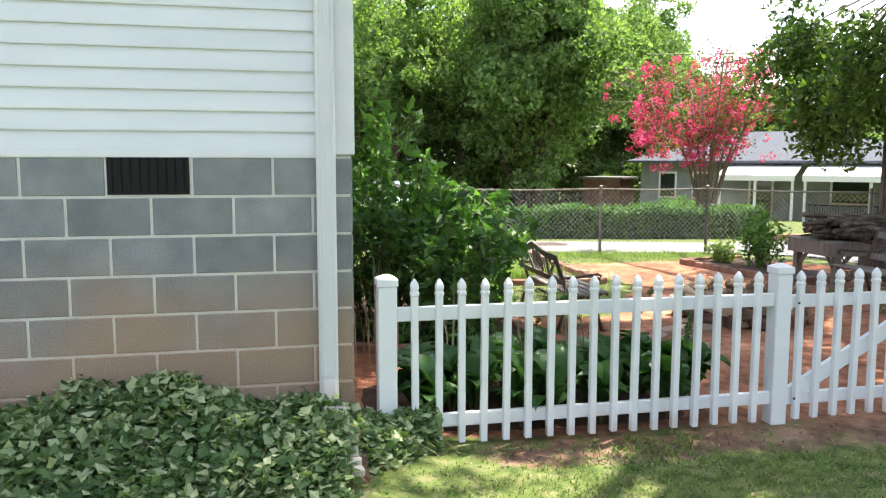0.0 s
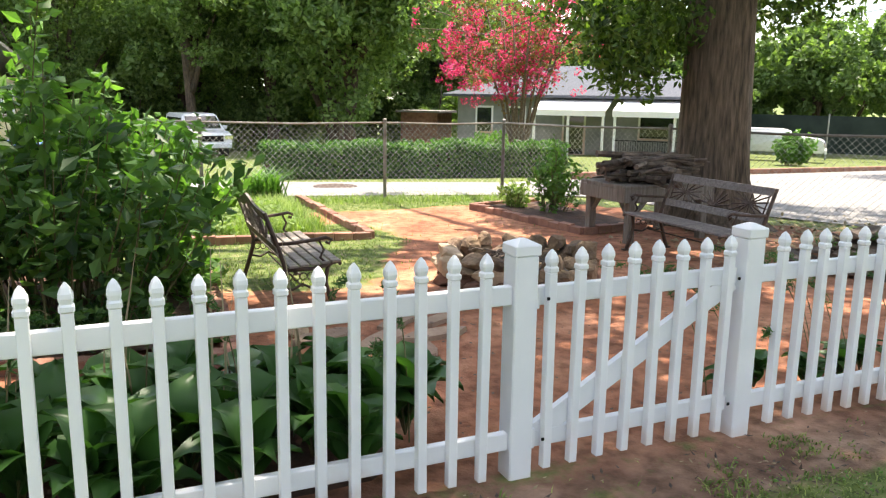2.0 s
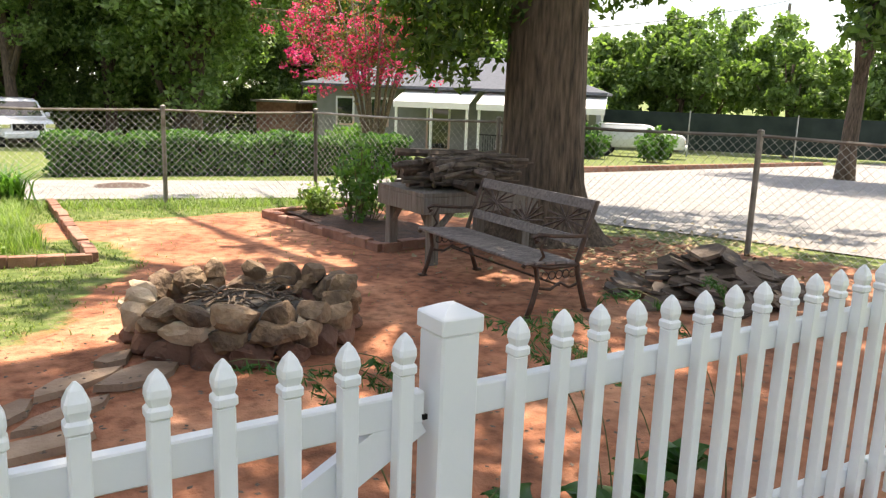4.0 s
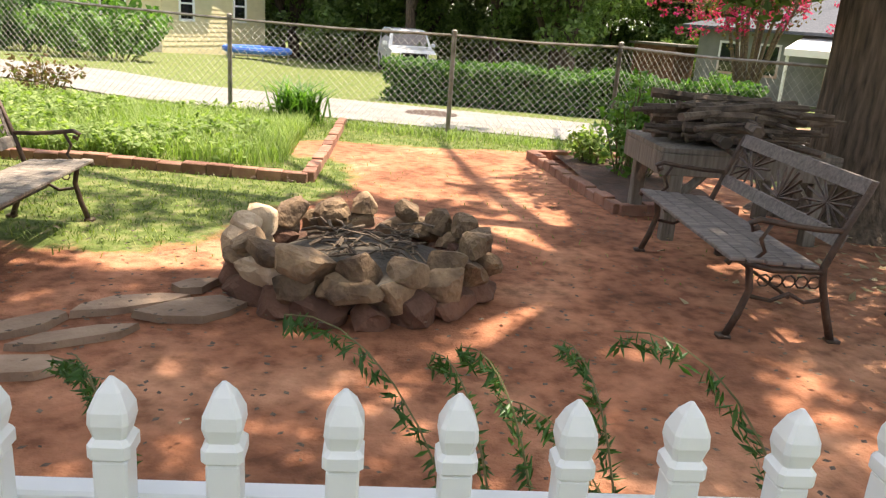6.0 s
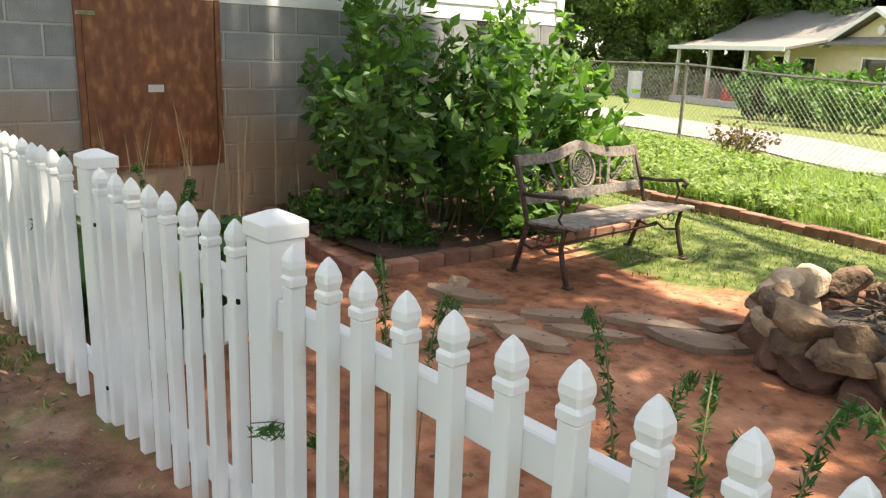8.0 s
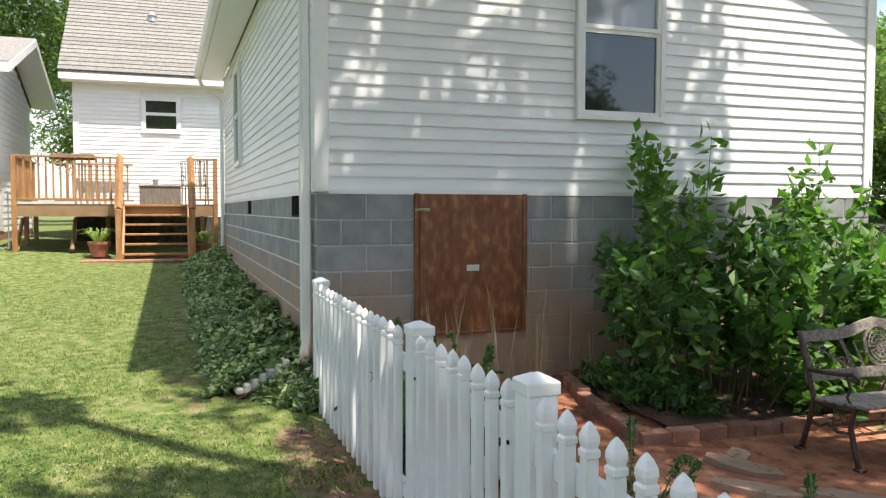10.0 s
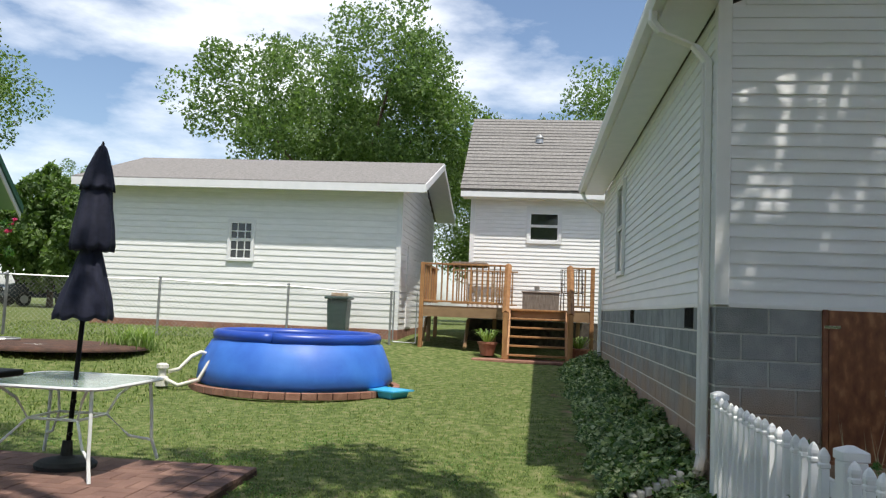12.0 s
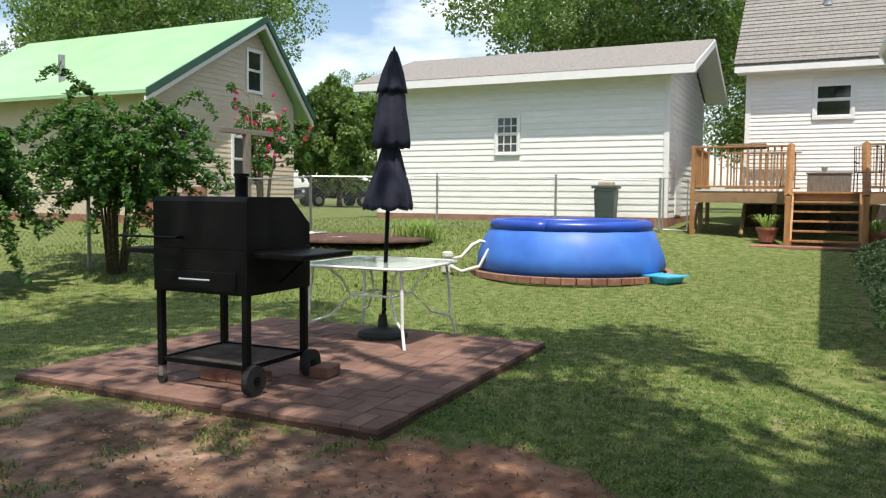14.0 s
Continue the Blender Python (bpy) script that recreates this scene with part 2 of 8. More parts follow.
M = {
    "ground": ground_material(),
    "block": staincoat("concrete_block", (0.2, 0.215, 0.22), (0.31, 0.32, 0.325), (0.4, 0.265, 0.175), 0.74, 0.3, rnd=0.13),
    "mortar": staincoat("mortar", (0.6, 0.58, 0.54), (0.7, 0.68, 0.63), (0.6, 0.42, 0.3), 0.5, 0.35),
    "greymortar": staincoat("weathered_grey_mortar", (0.36, 0.36, 0.35), (0.46, 0.455, 0.44), (0.4, 0.26, 0.18), 0.6, 0.3),
    "siding": material("white_vinyl_siding", (0.74, 0.76, 0.78), (0.82, 0.83, 0.84), 1.5, 0.42, 0.05, 30, rnd=0.015, stretch=(1, 1, 4)),
    "oldsiding": material("white_painted_boards", (0.76, 0.77, 0.75), (0.86, 0.86, 0.85), 2.5, 0.6, 0.15, 30, rnd=0.03, stretch=(1, 1, 6)),
    "trim": staincoat("white_trim", (0.76, 0.77, 0.77), (0.82, 0.82, 0.82), (0.5, 0.3, 0.2), 0.12, 0.25, 0.4, 0.02, 0.01),
    "fence": staincoat("white_vinyl", (0.78, 0.8, 0.82), (0.84, 0.85, 0.86), (0.6, 0.45, 0.34), -0.17, 0.12, 0.35, 0.02, 0.01),
    "shingle": material("grey_shingles", (0.16, 0.15, 0.14), (0.26, 0.25, 0.23), 14, 0.95, 0.6, 60, rnd=0.1),
    "shingle_br": material("brown_shingles", (0.17, 0.16, 0.15), (0.27, 0.255, 0.24), 14, 0.95, 0.6, 60),
    "greenroof": material("green_metal_roof", (0.25, 0.43, 0.24), (0.31, 0.49, 0.29), 1.0, 0.4, 0.02, 10),
    "darkgreen": material("dark_green_trim", (0.02, 0.07, 0.05), (0.03, 0.09, 0.06), 3, 0.5),
    "beige": material("beige_siding", (0.55, 0.47, 0.37), (0.63, 0.55, 0.45), 2, 0.6, 0.05, 20, rnd=0.03),
    "yellow": material("pale_yellow_siding", (0.6, 0.52, 0.33), (0.68, 0.6, 0.4), 2, 0.6, 0.05, 20, rnd=0.03),
    "greywall": material("grey_painted_wall", (0.19, 0.2, 0.19), (0.26, 0.27, 0.255), 2, 0.8, 0.1, 20),
    "ply": material("stained_plywood", (0.13, 0.04, 0.018), (0.34, 0.15, 0.065), 6.0, 0.45, 0.15, 60, stretch=(2.6, 2.6, 1.4), c3=(0.21, 0.08, 0.032)),
    "deckwood": material("orange_treated_lumber", (0.27, 0.12, 0.045), (0.44, 0.23, 0.09), 3, 0.6, 0.15, 50, rnd=0.12, stretch=(5, 5, 1)),
    "deckdark": material("weathered_deck_board", (0.2, 0.12, 0.06), (0.33, 0.21, 0.11), 3, 0.7, 0.15, 50, rnd=0.15, stretch=(5, 1, 1)),
    "oldwood": material("weathered_grey_wood", (0.14, 0.115, 0.1), (0.34, 0.3, 0.26), 5, 0.85, 0.4, 60, rnd=0.12, stretch=(9, 1, 9)),
    "benchwood": material("dark_weathered_slat", (0.10, 0.085, 0.08), (0.24, 0.2, 0.185), 5, 0.7, 0.4, 60, rnd=0.12, stretch=(9, 1, 9)),
    "iron": material("rusty_dark_iron", (0.045, 0.03, 0.025), (0.11, 0.065, 0.045), 22, 0.55, 0.3, 80, metal=0.3),
    "brick": material("red_edging_brick", (0.2, 0.09, 0.062), (0.35, 0.185, 0.13), 6, 0.9, 0.5, 70, rnd=0.22),
    "paver": material("red_brown_paver", (0.12, 0.064, 0.05), (0.25, 0.145, 0.11), 2.2, 0.85, 0.4, 70, rnd=0.15),
    "rock": material("field_stone", (0.08, 0.05, 0.034), (0.4, 0.27, 0.17), 7, 0.9, 1.0, 30, rnd=0.45, c3=(0.25, 0.165, 0.1)),
    "palerock": material("pale_tan_stone", (0.36, 0.24, 0.15), (0.6, 0.47, 0.34), 6, 0.9, 0.8, 30, rnd=0.1),
    "slate": material("brown_slate", (0.2, 0.122, 0.082), (0.38, 0.265, 0.185), 4, 0.85, 0.5, 30, rnd=0.25),
    "darkslate": material("dark_slate", (0.055, 0.041, 0.033), (0.16, 0.118, 0.09), 4, 0.8, 0.5, 30, rnd=0.3),
    "bark": material("furrowed_bark", (0.038, 0.027, 0.019), (0.165, 0.118, 0.084), 7, 0.95, 1.0, 14, stretch=(3.5, 3.5, 0.5)),
    "twig": material("dead_wood", (0.06, 0.042, 0.032), (0.19, 0.14, 0.1), 8, 0.9, 0.7, 30, rnd=0.3, island=0, stretch=(3, 3, 3)),
    "log": material("stacked_dead_branches", (0.045, 0.033, 0.028), (0.17, 0.125, 0.095), 8, 0.95, 0.8, 30, rnd=0.3),
    "claystone": material("clay_smeared_stone", (0.085, 0.042, 0.03), (0.2, 0.1, 0.065), 3, 0.95, 0.9, 25, rnd=0.25),
    "wire": material("bright_zinc_wire", (0.34, 0.34, 0.32), (0.44, 0.44, 0.42), 8, 0.55, metal=0.3),
    "blueshingle": material("blue_grey_shingles", (0.06, 0.068, 0.085), (0.11, 0.12, 0.145), 14, 0.95, 0.4, 60),
    # fire pit ash; also paints the under-deck shade on the wing's lower wall
    "ash_shade": material("ash_and_deck_shade", (0.03, 0.025, 0.02), (0.1, 0.085, 0.07), 9, 0.95, 0.6, 30),
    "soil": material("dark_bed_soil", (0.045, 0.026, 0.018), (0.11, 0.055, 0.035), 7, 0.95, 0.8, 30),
    "steel": material("galvanised_steel", (0.32, 0.33, 0.33), (0.45, 0.46, 0.46), 8, 0.45, 0.05, 40, metal=0.7),
    "rust": material("dull_galvanised_rail", (0.16, 0.14, 0.12), (0.3, 0.28, 0.26), 8, 0.6, 0.1, 40, metal=0.5),
    "asphalt": material("pale_asphalt", (0.19, 0.182, 0.175), (0.29, 0.277, 0.265), 3, 0.95, 0.6, 120),
    "black": material("black_enamel", (0.004, 0.004, 0.0045), (0.008, 0.008, 0.009), 6, 0.45, 0.06, 90, spec=0.12),
    "rubber": material("black_rubber", (0.012, 0.014, 0.014), (0.02, 0.022, 0.022), 8, 0.75),
    "chrome": material("chrome", (0.75, 0.75, 0.76), None, 5, 0.12, metal=1.0),
    "whitemetal": material("white_enamelled_tube", (0.74, 0.76, 0.75), (0.8, 0.81, 0.8), 6, 0.35),
    "navy": material("navy_canvas", (0.006, 0.008, 0.024), (0.014, 0.017, 0.042), 20, 0.8, 0.3, 150),
    "blue": material("blue_pool_vinyl", (0.03, 0.12, 0.5), (0.05, 0.19, 0.62), 2.5, 0.5, 0.25, 5),
    "bluerim": material("dark_blue_ring_vinyl", (0.012, 0.05, 0.33), (0.02, 0.075, 0.42), 2.5, 0.35, 0.1, 6),
    "cyan": material("light_blue_plastic", (0.05, 0.42, 0.72), (0.07, 0.48, 0.78), 3, 0.35),
    "hose": material("off_white_hose", (0.62, 0.6, 0.52), (0.72, 0.7, 0.62), 3, 0.5),
    "bin": material("dark_green_plastic", (0.012, 0.035, 0.032), (0.02, 0.05, 0.045), 4, 0.5, 0.05, 20),
    "terracotta": material("terracotta", (0.26, 0.1, 0.06), (0.36, 0.16, 0.1), 6, 0.8, 0.2, 40),
    "red": material("red_plastic", (0.5, 0.03, 0.03), (0.55, 0.05, 0.04), 4, 0.5),
    "carwhite": material("white_car_paint", (0.75, 0.76, 0.77), None, 4, 0.2),
    "cardark": material("dark_car_paint", (0.05, 0.06, 0.07), None, 4, 0.2),
    "dark": material("dark_void", (0.01, 0.01, 0.01), None, 4, 0.9),
    "screen": material("black_green_windscreen_mesh", (0.015, 0.03, 0.028), (0.04, 0.06, 0.055), 1.2, 0.85, 0.2, 10),
    "greywood": material("grey_post_wood", (0.12, 0.1, 0.085), (0.23, 0.2, 0.17), 5, 0.9, 0.4, 50, stretch=(8, 8, 1)),
    "concrete": material("concrete", (0.4, 0.38, 0.35), (0.52, 0.5, 0.46), 6, 0.9, 0.3, 60),
    "flower": leafy("crape_blossom", (0.45, 0.012, 0.11), (0.6, 0.035, 0.2), (0.78, 0.13, 0.36), 0.3),
    "oak": leafy("oak_leaves", (0.022, 0.045, 0.012), (0.075, 0.13, 0.03), (0.12, 0.18, 0.045), 0.4),
    "wood_leaf": leafy("woodland_leaves", (0.075, 0.125, 0.042), (0.155, 0.225, 0.088), (0.25, 0.33, 0.145), 0.5),
    "pale_leaf": leafy("pale_fine_canopy_leaves", (0.065, 0.11, 0.035), (0.13, 0.195, 0.07), (0.21, 0.29, 0.12), 0.4),
    "bright_leaf": leafy("bright_shrub_leaves", (0.05, 0.12, 0.028), (0.09, 0.19, 0.045), (0.15, 0.27, 0.075), 0.42),
    "shrub_leaf": leafy("dark_shrub_leaves", (0.022, 0.06, 0.02), (0.06, 0.14, 0.04), (0.12, 0.24, 0.06), 0.36),
    "ivy": leafy("ground_ivy_leaves", (0.045, 0.1, 0.032), (0.145, 0.225, 0.085), (0.52, 0.56, 0.36), 0.28),
    "hosta": leafy("broad_hosta_leaf", (0.03, 0.085, 0.02), (0.045, 0.12, 0.03), (0.07, 0.16, 0.04), 0.25, 0.4),
    "grass": leafy("lawn_blades", (0.07, 0.11, 0.025), (0.14, 0.2, 0.055), (0.3, 0.32, 0.13), 0.3, 0.7),
    "weed": leafy("pale_weed_leaves", (0.13, 0.2, 0.06), (0.2, 0.28, 0.09), (0.32, 0.38, 0.17), 0.35, 0.7),
    "redleaf": leafy("crape_leaves", (0.09, 0.05, 0.03), (0.16, 0.09, 0.05), (0.12, 0.16, 0.05), 0.35),
    "stem": material("green_brown_stems", (0.08, 0.09, 0.03), (0.18, 0.15, 0.07), 9, 0.8),
    "straw": material("dry_seed_heads", (0.25, 0.2, 0.11), (0.4, 0.33, 0.2), 9, 0.9),
    "paper": material("pale_label", (0.6, 0.6, 0.58), None, 9, 0.6),
}
g = bpy.data.materials.new("window_glass")
g.use_nodes = True
gp = g.node_tree.nodes["Principled BSDF"]
gp.inputs["Base Color"].default_value = (0.02, 0.022, 0.025, 1)
gp.inputs["Roughness"].default_value = 0.04
gp.inputs["Specular IOR Level"].default_value = 0.9
M["glass"] = g
g = bpy.data.materials.new("pane_over_blind")
g.use_nodes = True
gp = g.node_tree.nodes["Principled BSDF"]
gp.inputs["Base Color"].default_value = (0.26, 0.29, 0.33, 1)
gp.inputs["Roughness"].default_value = 0.08
gp.inputs["Specular IOR Level"].default_value = 0.8
M["blindglass"] = g
g = bpy.data.materials.new("frosted_table_glass")
g.use_nodes = True
gp = g.node_tree.nodes["Principled BSDF"]
gp.inputs["Base Color"].default_value = (0.62, 0.75, 0.70, 1)
gp.inputs["Roughness"].default_value = 0.12
gp.inputs["Transmission Weight"].default_value = 0.55
M["tableglass"] = g

# ---- mesh helpers ----


def part(name, bm, mat, parent=None, label="", kind="", smooth=False):
    me = bpy.data.meshes.new(name)
    if smooth:
        for f in bm.faces:
            f.smooth = True
    bm.to_mesh(me)
    bm.free()
    me.materials.append(M[mat] if isinstance(mat, str) else mat)
    ob = new(name, me)
    ob.parent = parent
    return tagged(ob, label, kind=kind)


def piece(name, me, parent, at, rz=0.0):
    """One more object on a shared mesh."""
    ob = new(name, me)
    ob.parent = parent
    ob.matrix_basis = pose(*at, 0, 0, rz)
    return ob


def thing(name, label, category, at=(0, 0, 0), rz=0.0, group="", kind=""):
    e = new(name)
    e.empty_display_size = 0.1
    e.matrix_basis = pose(*at, 0, 0, rz)
    return tagged(e, label, category, group, kind)


def cube(bm, lo, hi, bevel=0.0):
    vs = [bm.verts.new((x, y, z)) for x in (lo[0], hi[0]) for y in (lo[1], hi[1]) for z in (lo[2], hi[2])]
    fs = [(0, 1, 3, 2), (4, 6, 7, 5), (0, 4, 5, 1), (2, 3, 7, 6), (0, 2, 6, 4), (1, 5, 7, 3)]
    made = [bm.faces.new([vs[i] for i in f]) for f in fs]
    if bevel:
        es = list({e for f in made for e in f.edges})
        bmesh.ops.bevel(bm, geom=es, offset=bevel, segments=1, affect="EDGES")
    return vs


def box(lo, hi, bevel=0.0):
    bm = bmesh.new()
    cube(bm, lo, hi, bevel)
    return bm


def tube(bm, pts, r, seg=6, r2=None, cap=True):
    """A round bar along points, from radius r to r2."""
    pts = [Vector(p) for p in pts]
    n = len(pts)
    rings = []
    up = Vector((0, 0, 1))
    for i, p in enumerate(pts):
        d = (pts[min(i + 1, n - 1)] - pts[max(i - 1, 0)]).normalized()
        a = d.cross(up if abs(d.z) < 0.9 else Vector((1, 0, 0))).normalized()
        b = d.cross(a)
        rr = r if r2 is None else r + (r2 - r) * i / (n - 1)
        rings.append([bm.verts.new(p + (a * math.cos(2 * math.pi * k / seg) + b * math.sin(2 * math.pi * k / seg)) * rr) for k in range(seg)])
    for u, v in zip(rings, rings[1:]):
        for k in range(seg):
            bm.faces.new((u[k], u[(k + 1) % seg], v[(k + 1) % seg], v[k]))
    if cap:
        bm.faces.new(rings[0][::-1])
        bm.faces.new(rings[-1])
    return bm


def tubes(lines, r, seg=6, r2=None):
    bm = bmesh.new()
    for pts in lines:
        tube(bm, pts, r, seg, r2)
    return bm


def lathe(profile, seg=16, center=(0, 0)):
    """Turned shape from (radius, height) pairs."""
    bm = bmesh.new()
    rings = [[bm.verts.new((center[0] + r * math.cos(2 * math.pi * k / seg), center[1] + r * math.sin(2 * math.pi * k / seg), z)) for k in range(seg)] for r, z in profile]
    for u, v in zip(rings, rings[1:]):
        for k in range(seg):
            bm.faces.new((u[k], u[(k + 1) % seg], v[(k + 1) % seg], v[k]))
    bm.faces.new(rings[0][::-1])
    bm.faces.new(rings[-1])
    return bm


def prism(outline, depth, axis="y"):
    """A flat outline given as (a, z) pairs, made depth thick along an axis."""
    bm = bmesh.new()
    f = (lambda a, z, d: (a, d, z)) if axis == "y" else (lambda a, z, d: (d, a, z)) if axis == "x" else (lambda a, z, d: (a, z, d))
    u = [bm.verts.new(f(a, z, 0)) for a, z in outline]
    v = [bm.verts.new(f(a, z, depth)) for a, z in outline]
    bm.faces.new(u)
    bm.faces.new(v[::-1])
    n = len(u)
    for i in range(n):
        bm.faces.new((u[i], v[i], v[(i + 1) % n], u[(i + 1) % n]))
    bmesh.ops.recalc_face_normals(bm, faces=bm.faces)
    return bm


def stone(seed, size, rough=0.22, sub=2, flat=False):
    """A broken field stone: a rough ball cut off by some flat faces."""
    bm = bmesh.new()
    rc = np.random.RandomState(seed + 500)
    cuts = []
    for _ in range(9):
        d = rc.normal(size=3)
        cuts.append((Vector(d / np.linalg.norm(d)), rc.uniform(0.58, 0.84)))
    bmesh.ops.create_icosphere(bm, subdivisions=sub, radius=1.0)
    off = Vector((seed * 3.1, seed * 1.7, seed * 0.9))
    for v in bm.verts:
        c = Vector([math.copysign(abs(q) ** 0.7, q) for q in v.co])
        k = 1 + rough * noise.noise(v.co * 1.3 + off) + rough * 0.5 * noise.noise(v.co * 3.1 + off)
        c = c * k
        for d, lim in cuts:
            over = c.dot(d) - lim
            if over > 0:
                c -= d * over * 0.94
        v.co = Vector((c.x * size[0], c.y * size[1], c.z * size[2])) * 1.12
    return bm


def from_numpy(name, verts, faces, mat, parent=None, label="", kind="stuff"):
    me = bpy.data.meshes.new(name)
    me.from_pydata(verts.tolist() if hasattr(verts, "tolist") else verts, [], faces.tolist() if hasattr(faces, "tolist") else faces)
    me.materials.append(M[mat])
    ob = new(name, me)
    ob.parent = parent
    return tagged(ob, label, kind=kind)


def leaf_cloud(centers, radius, per, size, rs, flat=0.0, long=1.5):
    """Many folded diamond leaves scattered round centres: vertices and faces."""
    centers = np.asarray(centers, float)
    radius = np.broadcast_to(np.asarray(radius, float), (len(centers),))
    n = len(centers) * per
    c = np.repeat(centers, per, axis=0)
    rr = np.repeat(radius, per)
    d = rs.normal(size=(n, 3))
    d /= np.linalg.norm(d, axis=1, keepdims=True)
    pos = c + d * (rr * rs.uniform(0.35, 1, n) ** 0.6)[:, None]
    a = rs.normal(size=(n, 3))
    a[:, 2] = a[:, 2] * (1 - flat) - 0.25
    a /= np.linalg.norm(a, axis=1, keepdims=True)
    b = np.cross(a, rs.normal(size=(n, 3)) * (1 - flat) + np.array([0, 0, 1.0]) * flat * 2 + d * 0.4)
    b /= np.linalg.norm(b, axis=1, keepdims=True) + 1e-9
    up = np.cross(a, b)
    s = (size * rs.uniform(0.6, 1.3, n))[:, None]
    v = np.stack([pos - a * s * long / 2, pos + b * s * 0.45 + up * s * 0.15, pos + a * s * long / 2, pos - b * s * 0.45 + up * s * 0.15], 1).reshape(-1, 3)
    f = np.arange(n * 4).reshape(n, 4)
    return v, f


def fixed(seed):
    return np.random.RandomState(seed)


def smooth(a, b, x):
    u = min(1.0, max(0.0, (x - a) / (b - a)))
    return u * u * (3 - 2 * u)


def ground_z(x, y):
    """Height of the ground: nearly flat yard, falling beyond the back fence, rising towards the garage."""
    z = -0.13 * smooth(0.6, 3.4, y) * smooth(-1, 1.5, x) - 0.03 * smooth(2, 4.5, x) * smooth(1, 3.6, y) * smooth(6.5, 4.5, y) - 0.0085 * min(30, max(0, y - 8))
    z -= 0.05 * min(1.0, smooth(1, -4, x) + smooth(-3, -6, y)) * smooth(3, 0, y)
    z -= 0.036 * min(45, max(0, y + 0.22 * x - 14.0, (x + 0.45 * y - 13.0) * 0.9))
    z += (0.035 * max(0, min(10, -1 - x)) + 0.4 * smooth(0, 1, (-0.6 * x - 0.8 * y - 3.5) / 6)) * smooth(6, 3, y)
    return z

# ---- ground ----


def graded(lo, hi, step, far):
    a = list(np.arange(lo, hi + 1e-6, step))
    d, s = hi, step
    while d < far:
        s *= 1.35
        d += s
        a.append(d)
    d, s = lo, step
    while d > -far:
        s *= 1.35
        d -= s
        a.insert(0, d)
    return a


def spot(x, y, cx, cy, rx, ry):
    return max(0.0, 1.0 - ((x - cx) / rx) ** 2 - ((y - cy) / ry) ** 2)


def soil(x, y):
    """How bare the red clay is at a place, 0 to 1."""
    s = 0.0
    if -0.5 < x and 3.9 < y < 13.6 and x + 0.45 * y < 12.9:
        s = 1.0
        s -= 1.3 * spot(x, y, 1.2, 9.0, 2.4, 2.0) + 1.1 * spot(x, y, 2.9, 8.0, 1.1, 1.2)
        s -= 1.2 * smooth(10.9, 11.9, y) * (1 - 0.2 * smooth(5.3, 6.0, x))
        s -= 1.0 * spot(x, y, 3.9, 9.4, 0.7, 1.4)
        if x < 3.7 and y > 9.1:
            s -= 1.0
    s += 0.62 * smooth(0.55, 0.1, abs(y - 3.6)) * smooth(0.2, 1.2, x)
    s += 0.5 * spot(x, y, 4.6, 1.2, 2.2, 1.9) + 0.34 * spot(x, y, 5.2, 3.0, 2.6, 0.9)
    s += 0.46 * spot(x, y, 4.1, -1.2, 1.3, 2.4) + 0.6 * spot(x, y, 3.7, 1.0, 0.8, 0.8)
    s += 0.4 * spot(x, y, 3.7, -0.2, 1.5, 2.6) + 0.4 * spot(x, y, 2.9, -3.0, 1.2, 1.1)
    s += 0.42 * smooth(0.6, 0.1, abs(y - 2.85)) * smooth(1.5, 0.3, x) * smooth(-9, -6, x)
    s += 0.45 * spot(x, y, 8.8, 6.8, 2.6, 2.6)
    s += 0.3 * spot(x, y, -1.9, -7.4, 2.4, 0.9)
    return max(0.0, min(1.0, s))


gx, gy = graded(-12, 12, 0.2, 600), graded(-9, 17, 0.2, 600)
gv = [(x, y, ground_z(x, y) + (0.012 * noise.noise((x * 1.3, y * 1.3, 0)) if abs(x) < 14 and abs(y) < 18 else 0)) for y in gy for x in gx]
nx = len(gx)
gf = [(j * nx + i, j * nx + i + 1, (j + 1) * nx + i + 1, (j + 1) * nx + i) for j in range(len(gy) - 1) for i in range(nx - 1)]
ground = from_numpy("ground", gv, gf, "ground", kind="structure")
tagged(ground, "mown lawn with bare patches of red clay", "ground", kind="structure")
at = ground.data.attributes.new("soil", "FLOAT", "POINT")
at.data.foreach_set("value", [soil(x, y) for x, y, _ in gv])
at = ground.data.attributes.new("topsoil", "FLOAT", "POINT")
at.data.foreach_set("value", [smooth(4.1, 3.5, y) * (0.92 - 0.45 * spot(x, y, 3.3, 0.9, 1.1, 0.9)) + 0.5 * spot(x, y, 8.6, 6.6, 2.5, 2.2) for x, y, _ in gv])
for f in ground.data.polygons:
    f.use_smooth = True


def strip(name, xs, near, far, n, mat, label, lift=0.02):
    v = []
    for x in xs:
        a, b = near(x), far(x)
        for k in range(n + 1):
            y = a + (b - a) * k / n
            v.append((x, y, ground_z(x, y) + lift))
    f = [(i * (n + 1) + k, (i + 1) * (n + 1) + k, (i + 1) * (n + 1) + k + 1, i * (n + 1) + k + 1) for i in range(len(xs) - 1) for k in range(n)]
    ob = from_numpy(name, v, f, mat)
    return tagged(ob, label, "road", kind="structure")


road_near = lambda x: 14.5 - 0.3 * x if x > -5 else 16.0 - 0.45 * (x + 5)
road_far = lambda x: 18.5 - 0.39 * x if x > -5 else 20.45 - 0.5 * (x + 5)
strip("road", list(np.arange(-60, 9.01, 0.75)), road_near, road_far, 8, "asphalt", "pale grey asphalt lane beyond the wire fence")
strip("road", list(np.arange(9.0, 60, 0.75)), lambda x: max(-25, (13.8 - x) / 0.45), lambda x: 15.0 + 0.29 * (x - 9), 24, "asphalt", "wide pale asphalt junction beyond the wire fence")

